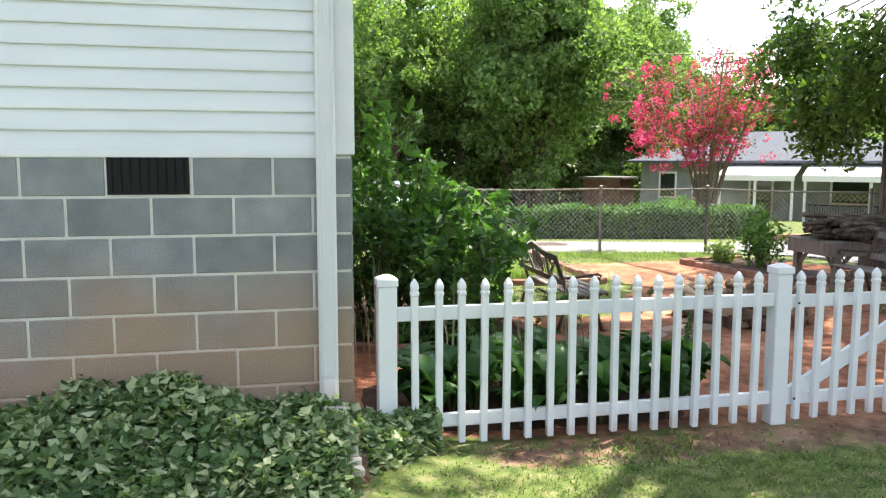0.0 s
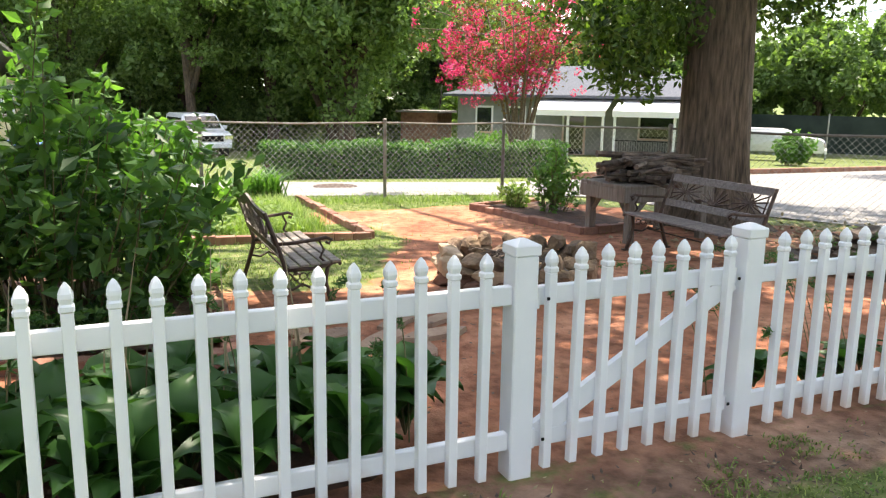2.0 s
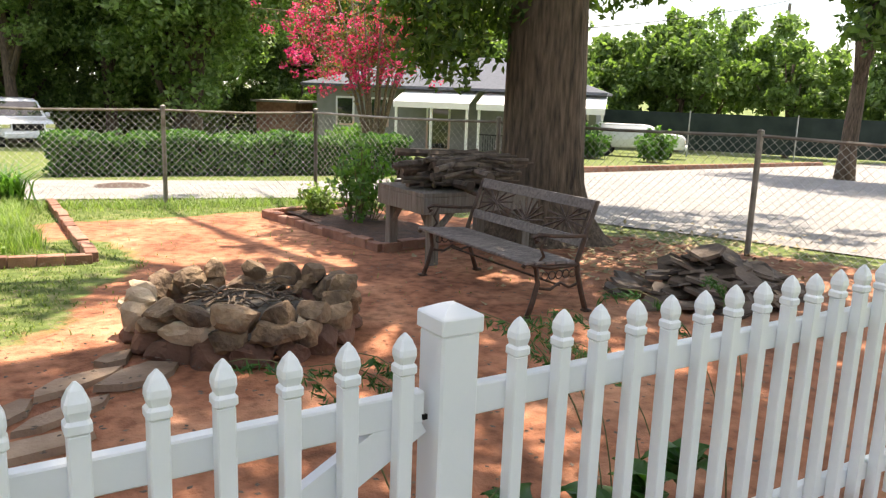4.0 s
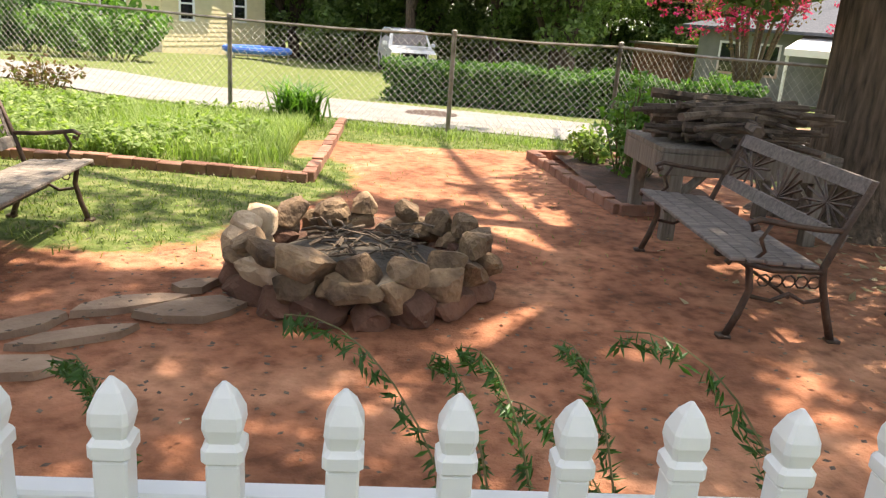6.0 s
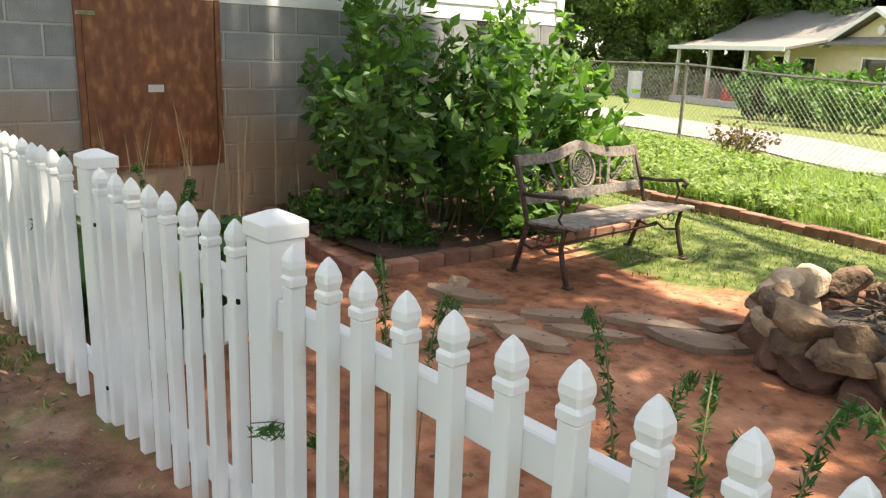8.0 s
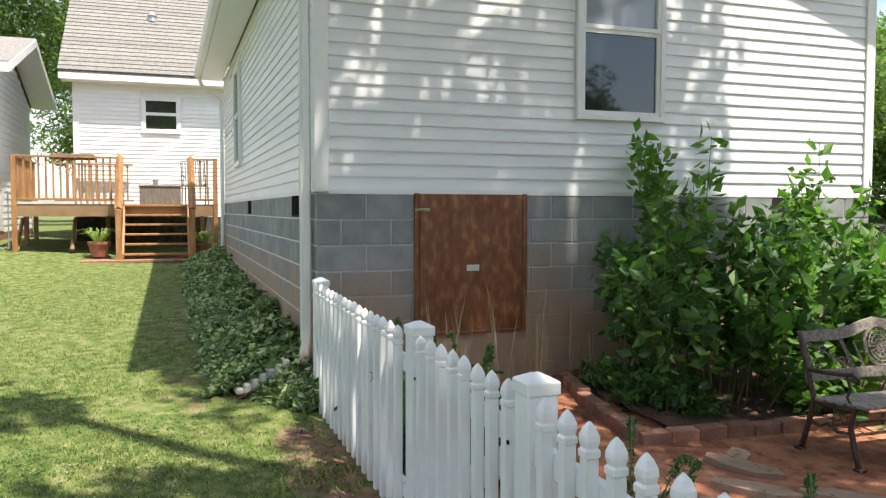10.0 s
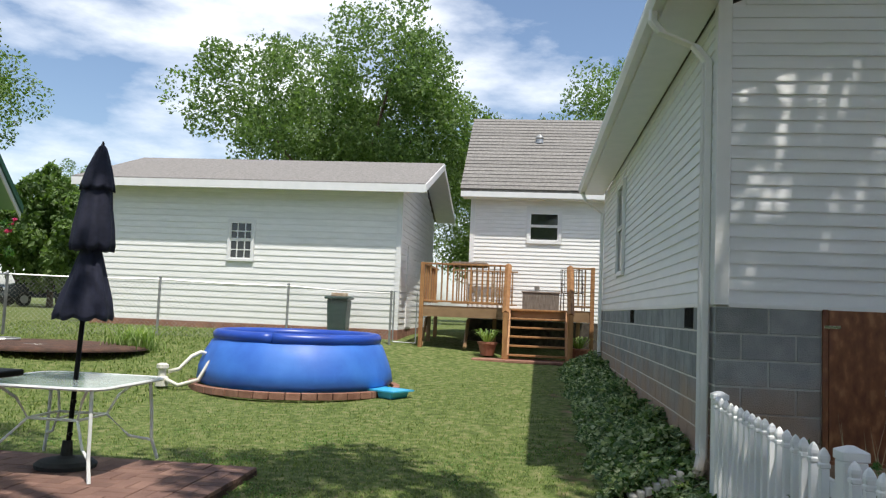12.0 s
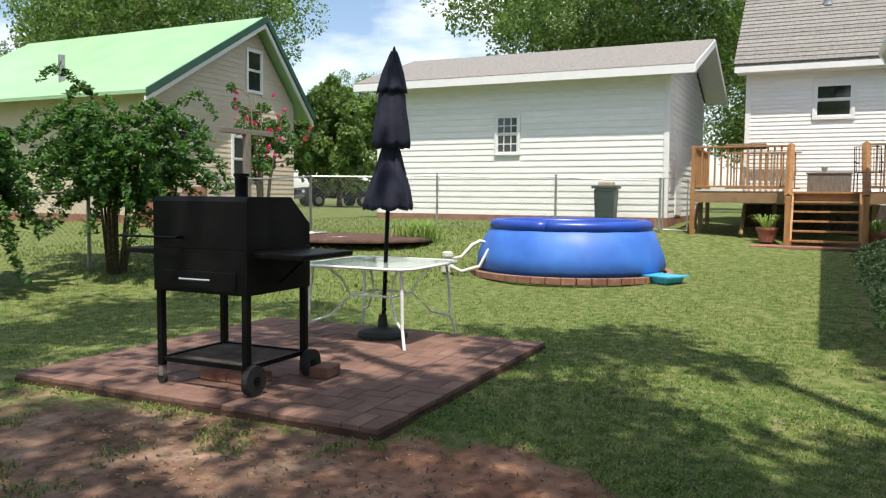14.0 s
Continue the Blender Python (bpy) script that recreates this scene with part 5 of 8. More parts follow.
def chain_fence(label, pts, h=1.17, steel="rust", spacing=None, wires=True, sag=0.02):
    f = thing("chain_link_fence", label, "fence")
    for i, ((x0, y0), (x1, y1)) in enumerate(zip(pts, pts[1:])):
        A, B = Vector(gp(x0, y0)), Vector(gp(x1, y1))
        if i == 0:
            part("post", tubes([[A - Vector((0, 0, 0.1)), A + Vector((0, 0, h + 0.03))]], 0.028, 8), steel, f)
        part("post", tubes([[B - Vector((0, 0, 0.1)), B + Vector((0, 0, h + 0.03))]], 0.028, 8), steel, f)
        part("post_cap", lathe([(0.034, 0), (0.034, 0.03), (0.01, 0.045)], 8), steel, f).location = B + Vector((0, 0, h + 0.02))
        part("top_rail", tubes([[A + Vector((0, 0, h)), (A + B) / 2 + Vector((0, 0, h - sag)), B + Vector((0, 0, h))]], 0.018, 6), steel, f)
        if not wires:
            continue
        d = B - A
        L = d.length
        u = d / L
        bm = bmesh.new()
        p = 0.088
        H = h - 0.03
        side = Vector((-u.y, u.x, 0)) * 0.02
        k = -H
        while k < L:
            for s in (1, -1):
                a0, z0, a1, z1 = (k, 0.02, k + H, H + 0.02) if s > 0 else (k, H + 0.02, k + H, 0.02)
                if a0 < 0:
                    z0 += (-a0) * s
                    a0 = 0
                if a1 > L:
                    z1 -= (a1 - L) * s
                    a1 = L
                if a1 - a0 < 0.02:
                    continue
                P, Q = A + u * a0 + Vector((0, 0, z0)) + side * s * 0.2, A + u * a1 + Vector((0, 0, z1)) + side * s * 0.2
                tube(bm, [P, Q], 0.0019, 3, cap=False)
            k += p
        part("wire_mesh", bm, "wire", f, kind="stuff")
    return f


chain_fence("sagging dull chain-link fence along the lane", [(-9.3, 16.6), (-5.2, 15.3), (-1.13, 14.12), (2.72, 12.85), (5.4, 12.52), (7.38, 12.37)])
chain_fence("sagging dull chain-link fence beside the junction", [(7.38, 12.37), (8.5, 9.7), (9.62, 7.04), (10.75, 4.35), (12.0, 1.6)])
chain_fence("galvanised chain-link fence in front of the garage", [(-7.3, -7.5), (-8.6, -5.1), (-9.8, -2.8), (-10.85, -0.75)], 1.15, "steel")
chain_fence("galvanised chain-link fence along the neighbour's lawn", [(-7.3, -7.5), (-4.4, -7.45), (-1.5, -7.4), (1.6, -7.35), (4.7, -7.3), (9.0, -7.2)], 1.15, "steel")
cg = thing("chain_link_gate", "narrow galvanised chain-link gate beside the deck", "gate")
A, B = Vector(gp(-10.85, -0.68)), Vector(gp(-11.1, -0.2))
part("gate_frame", tubes([[A + Vector((0, 0, 0.08)), A + Vector((0, 0, 1.2)), B + Vector((0, 0, 1.2)), B + Vector((0, 0, 0.08)), A + Vector((0, 0, 0.08))]], 0.018, 6), "steel", cg)

# ---- patio, grill, table, umbrella, pool ----
PX0, PX1, PY0, PY1 = 0.30, 3.15, -2.64, 0.27
patio = thing("patio", "square patio of red-brown pavers laid on the lawn", "paving")
part("bed", box((PX0, PY0, -0.05), (PX1, PY1, 0.035)), "soil", patio)
pm = {}
CELLS = 12
CW, CD = (PX1 - PX0) / CELLS, (PY1 - PY0) / CELLS
for along in (True, False):
    w, d = (CW, CD / 2) if along else (CW / 2, CD)
    t = part("paver", box((0.003, 0.003, 0), (w - 0.003, d - 0.003, 0.03), 0.003), "paver", None)
    pm[along] = (t.data, (0, d) if along else (w, 0))
    bpy.data.objects.remove(t)
for i in range(CELLS):
    for j in range(CELLS):
        me, (sx_, sy_) = pm[(i + j) % 2 == 0]
        for k in range(2):
            piece("paver", me, patio, (PX0 + i * CW + k * sx_, PY0 + j * CD + k * sy_, 0.036 + rs.uniform(-0.0025, 0.0025)), rs.uniform(-0.4, 0.4))
PTOP = 0.066

grill = thing("charcoal_grill", "black boxy cart grill with side shelves and wire bottom shelf", "grill", (2.60, -1.17, PTOP))
gx, gy = 0.30, 0.35
for sx in (-1, 1):
    for sy in (-1, 1):
        part("leg", box((sx * gx - 0.022, sy * gy - 0.022, 0.12 if sx > 0 else 0.0), (sx * gx + 0.022, sy * gy + 0.022, 0.66), 0.003), "black", grill)
part("firebox", prism([(-gx - 0.03, 0.62), (gx + 0.03, 0.62), (gx + 0.03, 0.9), (-gx - 0.03, 0.9)], 2 * gy + 0.06, "y"), "black", grill).location.y = -gy - 0.03
lid = part("lid", prism([(-gx - 0.03, 0.903), (gx + 0.03, 0.903), (gx + 0.03, 1.2), (gx + 0.01, 1.23), (-gx + 0.18, 1.23), (-gx - 0.03, 1.05)], 2 * gy + 0.06, "y"), "black", grill)
lid.location.y = -gy - 0.03
part("lid_handle", tubes([[(gx + 0.03, -0.25, 0.97), (gx + 0.08, -0.25, 0.97), (gx + 0.08, 0.25, 0.97), (gx + 0.03, 0.25, 0.97)]], 0.009, 6), "black", lid)
part("drawer", box((gx + 0.031, -0.3, 0.64), (gx + 0.04, 0.3, 0.76), 0.003), "black", grill)
part("drawer_handle", tubes([[(gx + 0.04, -0.13, 0.71), (gx + 0.065, -0.13, 0.71), (gx + 0.065, 0.12, 0.71), (gx + 0.04, 0.12, 0.71)]], 0.007, 6), "chrome", grill, "bright chrome bar handle")
for s in (-1, 1):
    y0, y1 = (gy + 0.035, gy + 0.41) if s > 0 else (-gy - 0.34, -gy - 0.035)
    part("side_shelf", box((-gx + 0.02, y0, 0.85), (gx - 0.02, y1, 0.885), 0.006), "black", grill)
    part("shelf_bracket", tubes([[(0, s * (gy + 0.03), 0.68), (0, s * (gy + 0.25), 0.85)]], 0.01, 5), "black", grill)
bm = bmesh.new()
for y in (-gy, gy):
    cube(bm, (-gx, y - 0.012, 0.15), (gx, y + 0.012, 0.18))
for x in (-gx, gx):
    cube(bm, (x - 0.012, -gy, 0.15), (x + 0.012, gy, 0.18))
part("shelf_frame", bm, "black", grill)
bm = bmesh.new()
for k in range(1, 30):
    tube(bm, [(-gx + 2 * gx * k / 30, -gy, 0.165), (-gx + 2 * gx * k / 30, gy, 0.165)], 0.0025, 3)
for k in range(1, 34):
    tube(bm, [(-gx, -gy + 2 * gy * k / 34, 0.169), (gx, -gy + 2 * gy * k / 34, 0.169)], 0.0025, 3)
part("wire_shelf", bm, "rust", grill, kind="stuff")
part("chimney", tubes([[(0.06, 0.12, 1.22), (0.06, 0.12, 1.36)]], 0.042, 12), "black", grill)
part("chimney_cap", tubes([[(0.06, 0.12, 1.362), (0.06, 0.12, 1.38)]], 0.052, 12), "black", grill)
for sx in (1, -1):
    w = part("wheel", tubes([[(sx * gx + 0.0, gy + 0.03, 0.095), (sx * gx, gy + 0.075, 0.095)]], 0.095, 20), "rubber", grill)
    part("hub", tubes([[(sx * gx, gy + 0.076, 0.095), (sx * gx, gy + 0.082, 0.095)]], 0.03, 12), "black", w)
cs = part("caster", tubes([[(gx - 0.012, -gy, 0.036), (gx + 0.012, -gy, 0.036)]], 0.035, 14), "rubber", grill)
part("caster_fork", box((gx - 0.02, -gy - 0.018, 0.05), (gx + 0.02, -gy + 0.018, 0.13), 0.004), "rust", cs)
for x, y, rz in ((2.24, -0.73, 5), (2.62, -1.26, 3), (2.62, -1.03, -2)):
    b = thing("loose_brick", "reddish block lying under the grill cart", "brick", (x, y, PTOP), rz)
    part("block", box((-0.1, -0.11, 0), (0.1, 0.11, 0.075), 0.008), "brick", b)

tab = thing("patio_table", "white tube-legged patio table with square frosted glass top", "table", (0.71, -1.12, PTOP))
T = 0.53
bm = bmesh.new()
o = []
for qx, qy, a0 in ((1, 1, 0), (-1, 1, 90), (-1, -1, 180), (1, -1, 270)):
    for k in range(5):
        a = radians(a0 + k * 22.5)
        o.append((qx * (T - 0.14) + 0.14 * math.cos(a), qy * (T - 0.14) + 0.14 * math.sin(a)))
part("glass_top", prism_z(o, 0.006), "tableglass", tab).location.z = 0.655
loop = [(x * 1.01, y * 1.01, 0.652) for x, y in o]
part("top_frame", tubes([loop + [loop[0]]], 0.014, 6), "whitemetal", tab)
for sx in (-1, 1):
    for sy in (-1, 1):
        part("leg", tubes([[(sx * 0.5, sy * 0.5, 0.0), (sx * 0.46, sy * 0.46, 0.16), (sx * 0.45, sy * 0.45, 0.4), (sx * 0.43, sy * 0.43, 0.65)]], 0.014, 7), "whitemetal", tab)
        part("leg_bow", tubes([[(sx * 0.47, sy * 0.47, 0.15), (sx * 0.33, sy * 0.33, 0.2), (sx * 0.2, sy * 0.2, 0.38), (sx * 0.26, sy * 0.26, 0.53), (sx * 0.36, sy * 0.36, 0.64)]], 0.011, 7), "whitemetal", tab)
part("brace_ring", tubes([[(0.2, 0.2, 0.38), (-0.2, 0.2, 0.38), (-0.2, -0.2, 0.38), (0.2, -0.2, 0.38), (0.2, 0.2, 0.38)]], 0.011, 6), "whitemetal", tab)
part("brace_cross", tubes([[(-0.2, 0, 0.38), (0.2, 0, 0.38)]], 0.008, 6), "whitemetal", tab)

umb = thing("patio_umbrella", "closed navy canvas umbrella on a dark pole and round base", "umbrella", (0.74, -1.09, PTOP))
part("base", lathe([(0.22, 0), (0.225, 0.03), (0.19, 0.055), (0.08, 0.075), (0.045, 0.09), (0.035, 0.2)], 24), "rubber", umb)
LX = Vector((-0.02, 0.09, 2.45))
pole_at = lambda z: LX * (z / 2.45)
part("pole", tubes([[pole_at(0.05), pole_at(2.42)]], 0.019, 10), "black", umb)
part("crank", tubes([[pole_at(0.5), pole_at(0.5) + Vector((0.03, 0.03, 0))], [pole_at(0.25), pole_at(0.25) + Vector((0.03, 0.03, 0))]], 0.016, 8), "black", umb)
bm = bmesh.new()
prof = [(1.22, 0.05), (1.15, 0.2), (1.19, 0.205), (1.3, 0.175), (1.45, 0.13), (1.6, 0.09), (1.7, 0.07), (1.69, 0.15), (1.74, 0.155), (1.86, 0.14), (2.0, 0.118), (2.12, 0.108), (2.17, 0.1), (2.16, 0.124), (2.2, 0.12), (2.3, 0.09), (2.41, 0.055), (2.48, 0.03), (2.5, 0.012)]
seg = 40
rings = []
for z, r in prof:
    c = pole_at(z)
    rg = []
    for k in range(seg):
        a = 2 * math.pi * k / seg
        f = 1 + 0.17 * abs(math.cos(4 * a + 0.6 * z)) ** 0.7 - 0.08 + 0.05 * math.sin(3 * a + 5 * z)
        zz = z - (0.035 * abs(math.cos(4 * a + 0.6 * z)) if z < 1.25 or 1.68 < z < 1.75 or 2.15 < z < 2.21 else 0)
        rg.append(bm.verts.new((c.x + r * f * math.cos(a), c.y + r * f * math.sin(a), zz)))
    rings.append(rg)
for u, v in zip(rings, rings[1:]):
    for k in range(seg):
        bm.faces.new((u[k], u[(k + 1) % seg], v[(k + 1) % seg], v[k]))
bm.faces.new(rings[-1])
part("canopy", bm, "navy", umb, smooth=True)
part("finial", tubes([[pole_at(2.49), pole_at(2.53)]], 0.018, 8, 0.006), "black", umb)

pool = thing("inflatable_pool", "round blue inflatable-ring pool on a brick circle", "pool", (-5.4, -1.18, 0.17))
n = 48
prof = [(1.42, 0.0), (1.48, 0.08), (1.46, 0.25), (1.38, 0.45), (1.29, 0.62), (1.24, 0.66)]
bm = bmesh.new()
rings = []
for i, (r, z) in enumerate(prof):
    rings.append([bm.verts.new(((r + 0.012 * math.sin(12 * 2 * math.pi * k / n + i) * (0 < i < 5)) * math.cos(2 * math.pi * k / n), (r + 0.012 * math.sin(12 * 2 * math.pi * k / n + i) * (0 < i < 5)) * math.sin(2 * math.pi * k / n), z)) for k in range(n)])
for u, v in zip(rings, rings[1:]):
    for k in range(n):
        bm.faces.new((u[k], u[(k + 1) % n], v[(k + 1) % n], v[k]))
part("wall", bm, "blue", pool, smooth=True)
part("ring", tubes([[(1.2 * math.cos(q), 1.2 * math.sin(q), 0.71) for q in np.linspace(0, 2 * math.pi, 49)]], 0.085, 12), "bluerim", pool, "darker blue inflated top ring", smooth=True)
part("water", prism_z([(1.2 * math.cos(2 * math.pi * k / 32), 1.2 * math.sin(2 * math.pi * k / 32)) for k in range(32)], 0.01), "glass", pool).location.z = 0.6
pb = thing("pool_edging", "ring of red bricks under the pool", "edging")
for k in range(46):
    a = 2 * math.pi * k / 46
    piece("brick", brick_me, pb, (-5.4 + 1.55 * math.cos(a), -1.18 + 1.55 * math.sin(a), 0.085), math.degrees(a) + 90)
pump = thing("pool_pump", "small off-white filter pump with two curved hoses", "pump", (-4.25, -2.8, 0.14), 0)
part("housing", lathe([(0.09, 0), (0.09, 0.12), (0.055, 0.14), (0.055, 0.24), (0.085, 0.25), (0.085, 0.3), (0.05, 0.32)], 12), "hose", pump)
hc = [(0.05, 0.08, 0.1), (0.02, 0.25, 0.02), (-0.1, 0.5, 0.1), (-0.15, 0.62, 0.35), (-0.22, 0.75, 0.46), (-0.3, 0.85, 0.44)]
part("hose", tubes([hc], 0.028, 8), "hose", pump, smooth=True)
part("hose", tubes([[(-0.05, 0.06, 0.2), (-0.1, 0.2, 0.24), (-0.22, 0.32, 0.42), (-0.35, 0.4, 0.48), (-0.45, 0.5, 0.44)]], 0.028, 8), "hose", pump, smooth=True)
basin = thing("plastic_basin", "light blue plastic step basin beside the pool", "basin", (-4.85, 0.33, ground_z(-4.85, 0.3)), 60)
bm = box((-0.3, -0.2, 0.0), (0.3, 0.2, 0.12), 0.02)
for v in bm.verts:
    v.co.x *= 0.85 + v.co.z * 1.4
    v.co.y *= 0.85 + v.co.z * 1.4
part("tub", bm, "cyan", basin)
part("rim", frame_bars(-0.24, 0.24, -0.34, 0.34, 0.04, 0.0, 0.02), "cyan", basin).matrix_basis = pose(0, 0, 0.12, 0, 90, 0) @ Matrix.Scale(1, 4)
bin_ = thing("trash_can", "dark green wheeled bin with a cardboard piece on its lid", "bin", gp(-11.3, -2.05))
bm = box((-0.24, -0.24, 0), (0.24, 0.24, 0.86), 0.03)
for v in bm.verts:
    k = 0.85 + 0.15 * v.co.z / 0.86
    v.co.x *= k
    v.co.y *= k
part("body", bm, "bin", bin_)
part("lid", box((-0.28, -0.29, 0.862), (0.28, 0.29, 0.93), 0.02), "bin", bin_)
cb = thing("carton", "flattened tan carton on the bin lid", "box", gp(-11.3, -2.05, 0.93), 5)
part("sheet", box((-0.15, -0.17, 0), (0.15, 0.17, 0.08), 0.005), "palerock", cb)

# potted plant, deck furniture
for x, y, lab in ((-10.75, 1.45, "strappy green plant in a terracotta pot by the steps"), (-11.0, 3.45, "dark leafy potted plant under the deck edge")):
    p = thing("potted_plant", lab, "plant", (x, y, gz(x, y) + 0.03))
    part("pot", lathe([(0.14, 0), (0.2, 0.25), (0.22, 0.25), (0.22, 0.3), (0.17, 0.3)], 16), "terracotta", p)
    rr = fixed(int(-x * 10))
    bm = bmesh.new()
    for k in range(70):
        a, L = rr.uniform(0, 6.28), rr.uniform(0.25, 0.5)
        d = Vector((math.cos(a), math.sin(a), 0))
        s = Vector((-d.y, d.x, 0)) * 0.011
        c = Vector((0, 0, 0.28)) + d * rr.uniform(0, 0.1)
        pts = [c, c + d * L * 0.4 + Vector((0, 0, L * 0.6)), c + d * L * 0.9 + Vector((0, 0, L * 0.45))]
        v = [bm.verts.new(pts[0] - s), bm.verts.new(pts[0] + s), bm.verts.new(pts[1] + s), bm.verts.new(pts[1] - s), bm.verts.new(pts[2])]
        bm.faces.new(v[:4])
        bm.faces.new((v[3], v[2], v[4]))
    part("leaves", bm, "weed", p)
chair = thing("metal_chair", "dark mesh-backed metal deck chair", "chair", (-12.3, 3.35, DZ), 80)
part("frame", tubes([[(-0.25, 0.25, 0), (-0.25, 0.22, 0.42), (-0.25, -0.22, 0.42), (-0.25, -0.36, 0.95), (0.25, -0.36, 0.95), (0.25, -0.22, 0.42), (0.25, 0.22, 0.42), (0.25, 0.25, 0)], [(-0.25, 0.22, 0.62), (-0.25, -0.28, 0.65)], [(0.25, 0.22, 0.62), (0.25, -0.28, 0.65)], [(-0.25, -0.22, 0.42), (-0.25, -0.28, 0)], [(0.25, -0.22, 0.42), (0.25, -0.28, 0)]], 0.014, 6), "iron", chair)
part("seat", box((-0.24, -0.22, 0.41), (0.24, 0.22, 0.43)), "iron", chair)
bm = bmesh.new()
for k in range(9):
    tube(bm, [(-0.22 + k * 0.055, -0.22, 0.43), (-0.22 + k * 0.055, -0.35, 0.94)], 0.007, 4)
part("backrest", bm, "iron", chair)
dt = thing("deck_table", "low grey storage chest against the deck wall with a small pot", "chest", (-13.3, 2.6, DZ))
part("body", box((-0.25, -0.45, 0), (0.25, 0.45, 0.42), 0.01), "greywood", dt)
part("lid", box((-0.27, -0.48, 0.422), (0.27, 0.48, 0.46), 0.008), "oldwood", dt)
sp_ = thing("flower_pot", "small grey pot on the deck chest", "pot", (-13.2, 2.5, DZ + 0.46))
part("pot", lathe([(0.05, 0), (0.07, 0.12), (0.06, 0.12)], 12), "steel", sp_)
hb = thing("hanging_basket", "long brown planter basket on the deck railing", "planter", (DXF - 0.15, 0.95, DZ + 0.9))
part("trough", box((-0.12, -0.42, 0.0), (0.1, 0.42, 0.12), 0.03), "twig", hb)
lily = gp(-6.65, -4.5)
mb = thing("mulch_bed", "oval bed of dark mulch inside the fence corner", "soil", gp(-6.2, -6.0), 0)
bm = lathe([(1.5, -0.03), (1.4, 0.03), (0.6, 0.06), (0.02, 0.06)], 24)
bmesh.ops.scale(bm, vec=(1.0, 1.25, 1), verts=bm.verts)
part("mulch", bm, "soil", mb, smooth=True)
for dx, dy in ((0.3, -0.5), (0.5, 0.3)):
    ho = thing("garden_hoop", "pale edging hoop lying on the dark mulch", "edging", gp(-6.2 + dx, -6.0 + dy, 0.09))
    part("hoop", tubes([[(0.28 * math.cos(q), 0.28 * math.sin(q), 0) for q in np.linspace(0, 6.283, 17)]], 0.018, 5), "steel", ho)
tp = thing("clothesline_post", "weathered grey timber clothesline T-post", "post", gp(-7.58, -9.45), -4)
part("upright", box((-0.07, -0.07, -0.1), (0.07, 0.07, 2.1), 0.008), "greywood", tp)
part("crossbar", box((-0.85, -0.05, 2.1), (0.85, 0.05, 2.22), 0.008), "greywood", tp)
bx = thing("post_stump", "cut square grey timber post by the fence", "post", gp(-6.6, -10.5), 20)
part("upright", box((-0.22, -0.2, -0.05), (0.22, 0.2, 0.75), 0.01), "greywood", bx)

# ---- far houses, vehicles, trees ----


def wall_boards(parent, x0, x1, z0, z1, lap, mat, gaps=()):
    """Lapped boards on a wall that lies along local x at y = 0 and faces -y."""
    z = z0
    while z < z1 - 0.02:
        h = min(lap, z1 - z)
        runs = cut_run(x0, x1, [(a, b) for a, b, c, d in gaps if z + h > c and z < d])
        for a, b in runs:
            board_row("siding_board", parent, "x", a, b, 0.0, z, mat, h)
        z += lap


# yellow house beyond the lane
yh = thing("yellow_house", "pale yellow sided cottage with grey roof and open porch", "house", (-3.94, 34.6, ground_z(-4.1, 34.6) + 0.1), -28)
part("wall", box((-9.0, 0.0, -0.4), (0.0, 6.5, 2.75)), "yellow", yh)
part("wall", box((-13.5, 2.3, -0.4), (-9.0, 6.5, 2.75)), "yellow", yh)
wall_boards(yh, -4.6, 0.0, 0.15, 2.75, 0.18, "yellow")
for i in range(14):
    board_row("siding_board", yh, "y", 0.0, 6.5, 0.0, 0.15 + i * 0.18, "yellow", 0.18)
part("roof", prism([(-0.5, 2.7), (3.2, 4.3), (6.9, 2.7), (6.9, 2.82), (3.2, 4.44), (-0.5, 2.82)], 14.3, "x"), "shingle", yh).location.x = -13.8
part("porch_roof", prism([(-2.4, 2.45), (1.0, 3.1), (1.0, 3.2), (-2.4, 2.55)], 9.0, "x"), "shingle", yh).location.x = -13.6
part("front_gable", prism([(-4.6, 2.75), (0.0, 2.75), (-2.3, 3.9)], 3.2, "y"), "yellow", yh)
for s in (-1, 1):
    part("gable_roof", prism([(-2.3, 4.0), (-2.3 + s * 2.75, 2.62), (-2.3 + s * 2.75, 2.74), (-2.3, 4.14)], 3.7, "y"), "shingle", yh).location.y = -0.4
    part("rake_board", prism([(-2.3, 3.95), (-2.3 + s * 2.75, 2.57), (-2.3 + s * 2.75, 2.74), (-2.3, 4.13)], 0.05, "y"), "trim", yh).location.y = -0.46
part("gable_vent", lathe([(0.18, 0), (0.18, 0.04)], 12), "trim", yh).matrix_basis = pose(-2.3, -0.03, 3.3, 90, 0, 0)
part("porch_floor", box((-13.4, -2.2, -0.4), (-4.7, 2.3, 0.1)), "concrete", yh)
for x in (-13.2, -10.4, -7.6, -4.9):
    part("porch_post", box((x - 0.07, -2.1, 0.1), (x + 0.07, -1.96, 2.45)), "trim", yh)
part("fascia", box((-13.6, -2.44, 2.4), (-4.6, -2.4, 2.58)), "trim", yh)
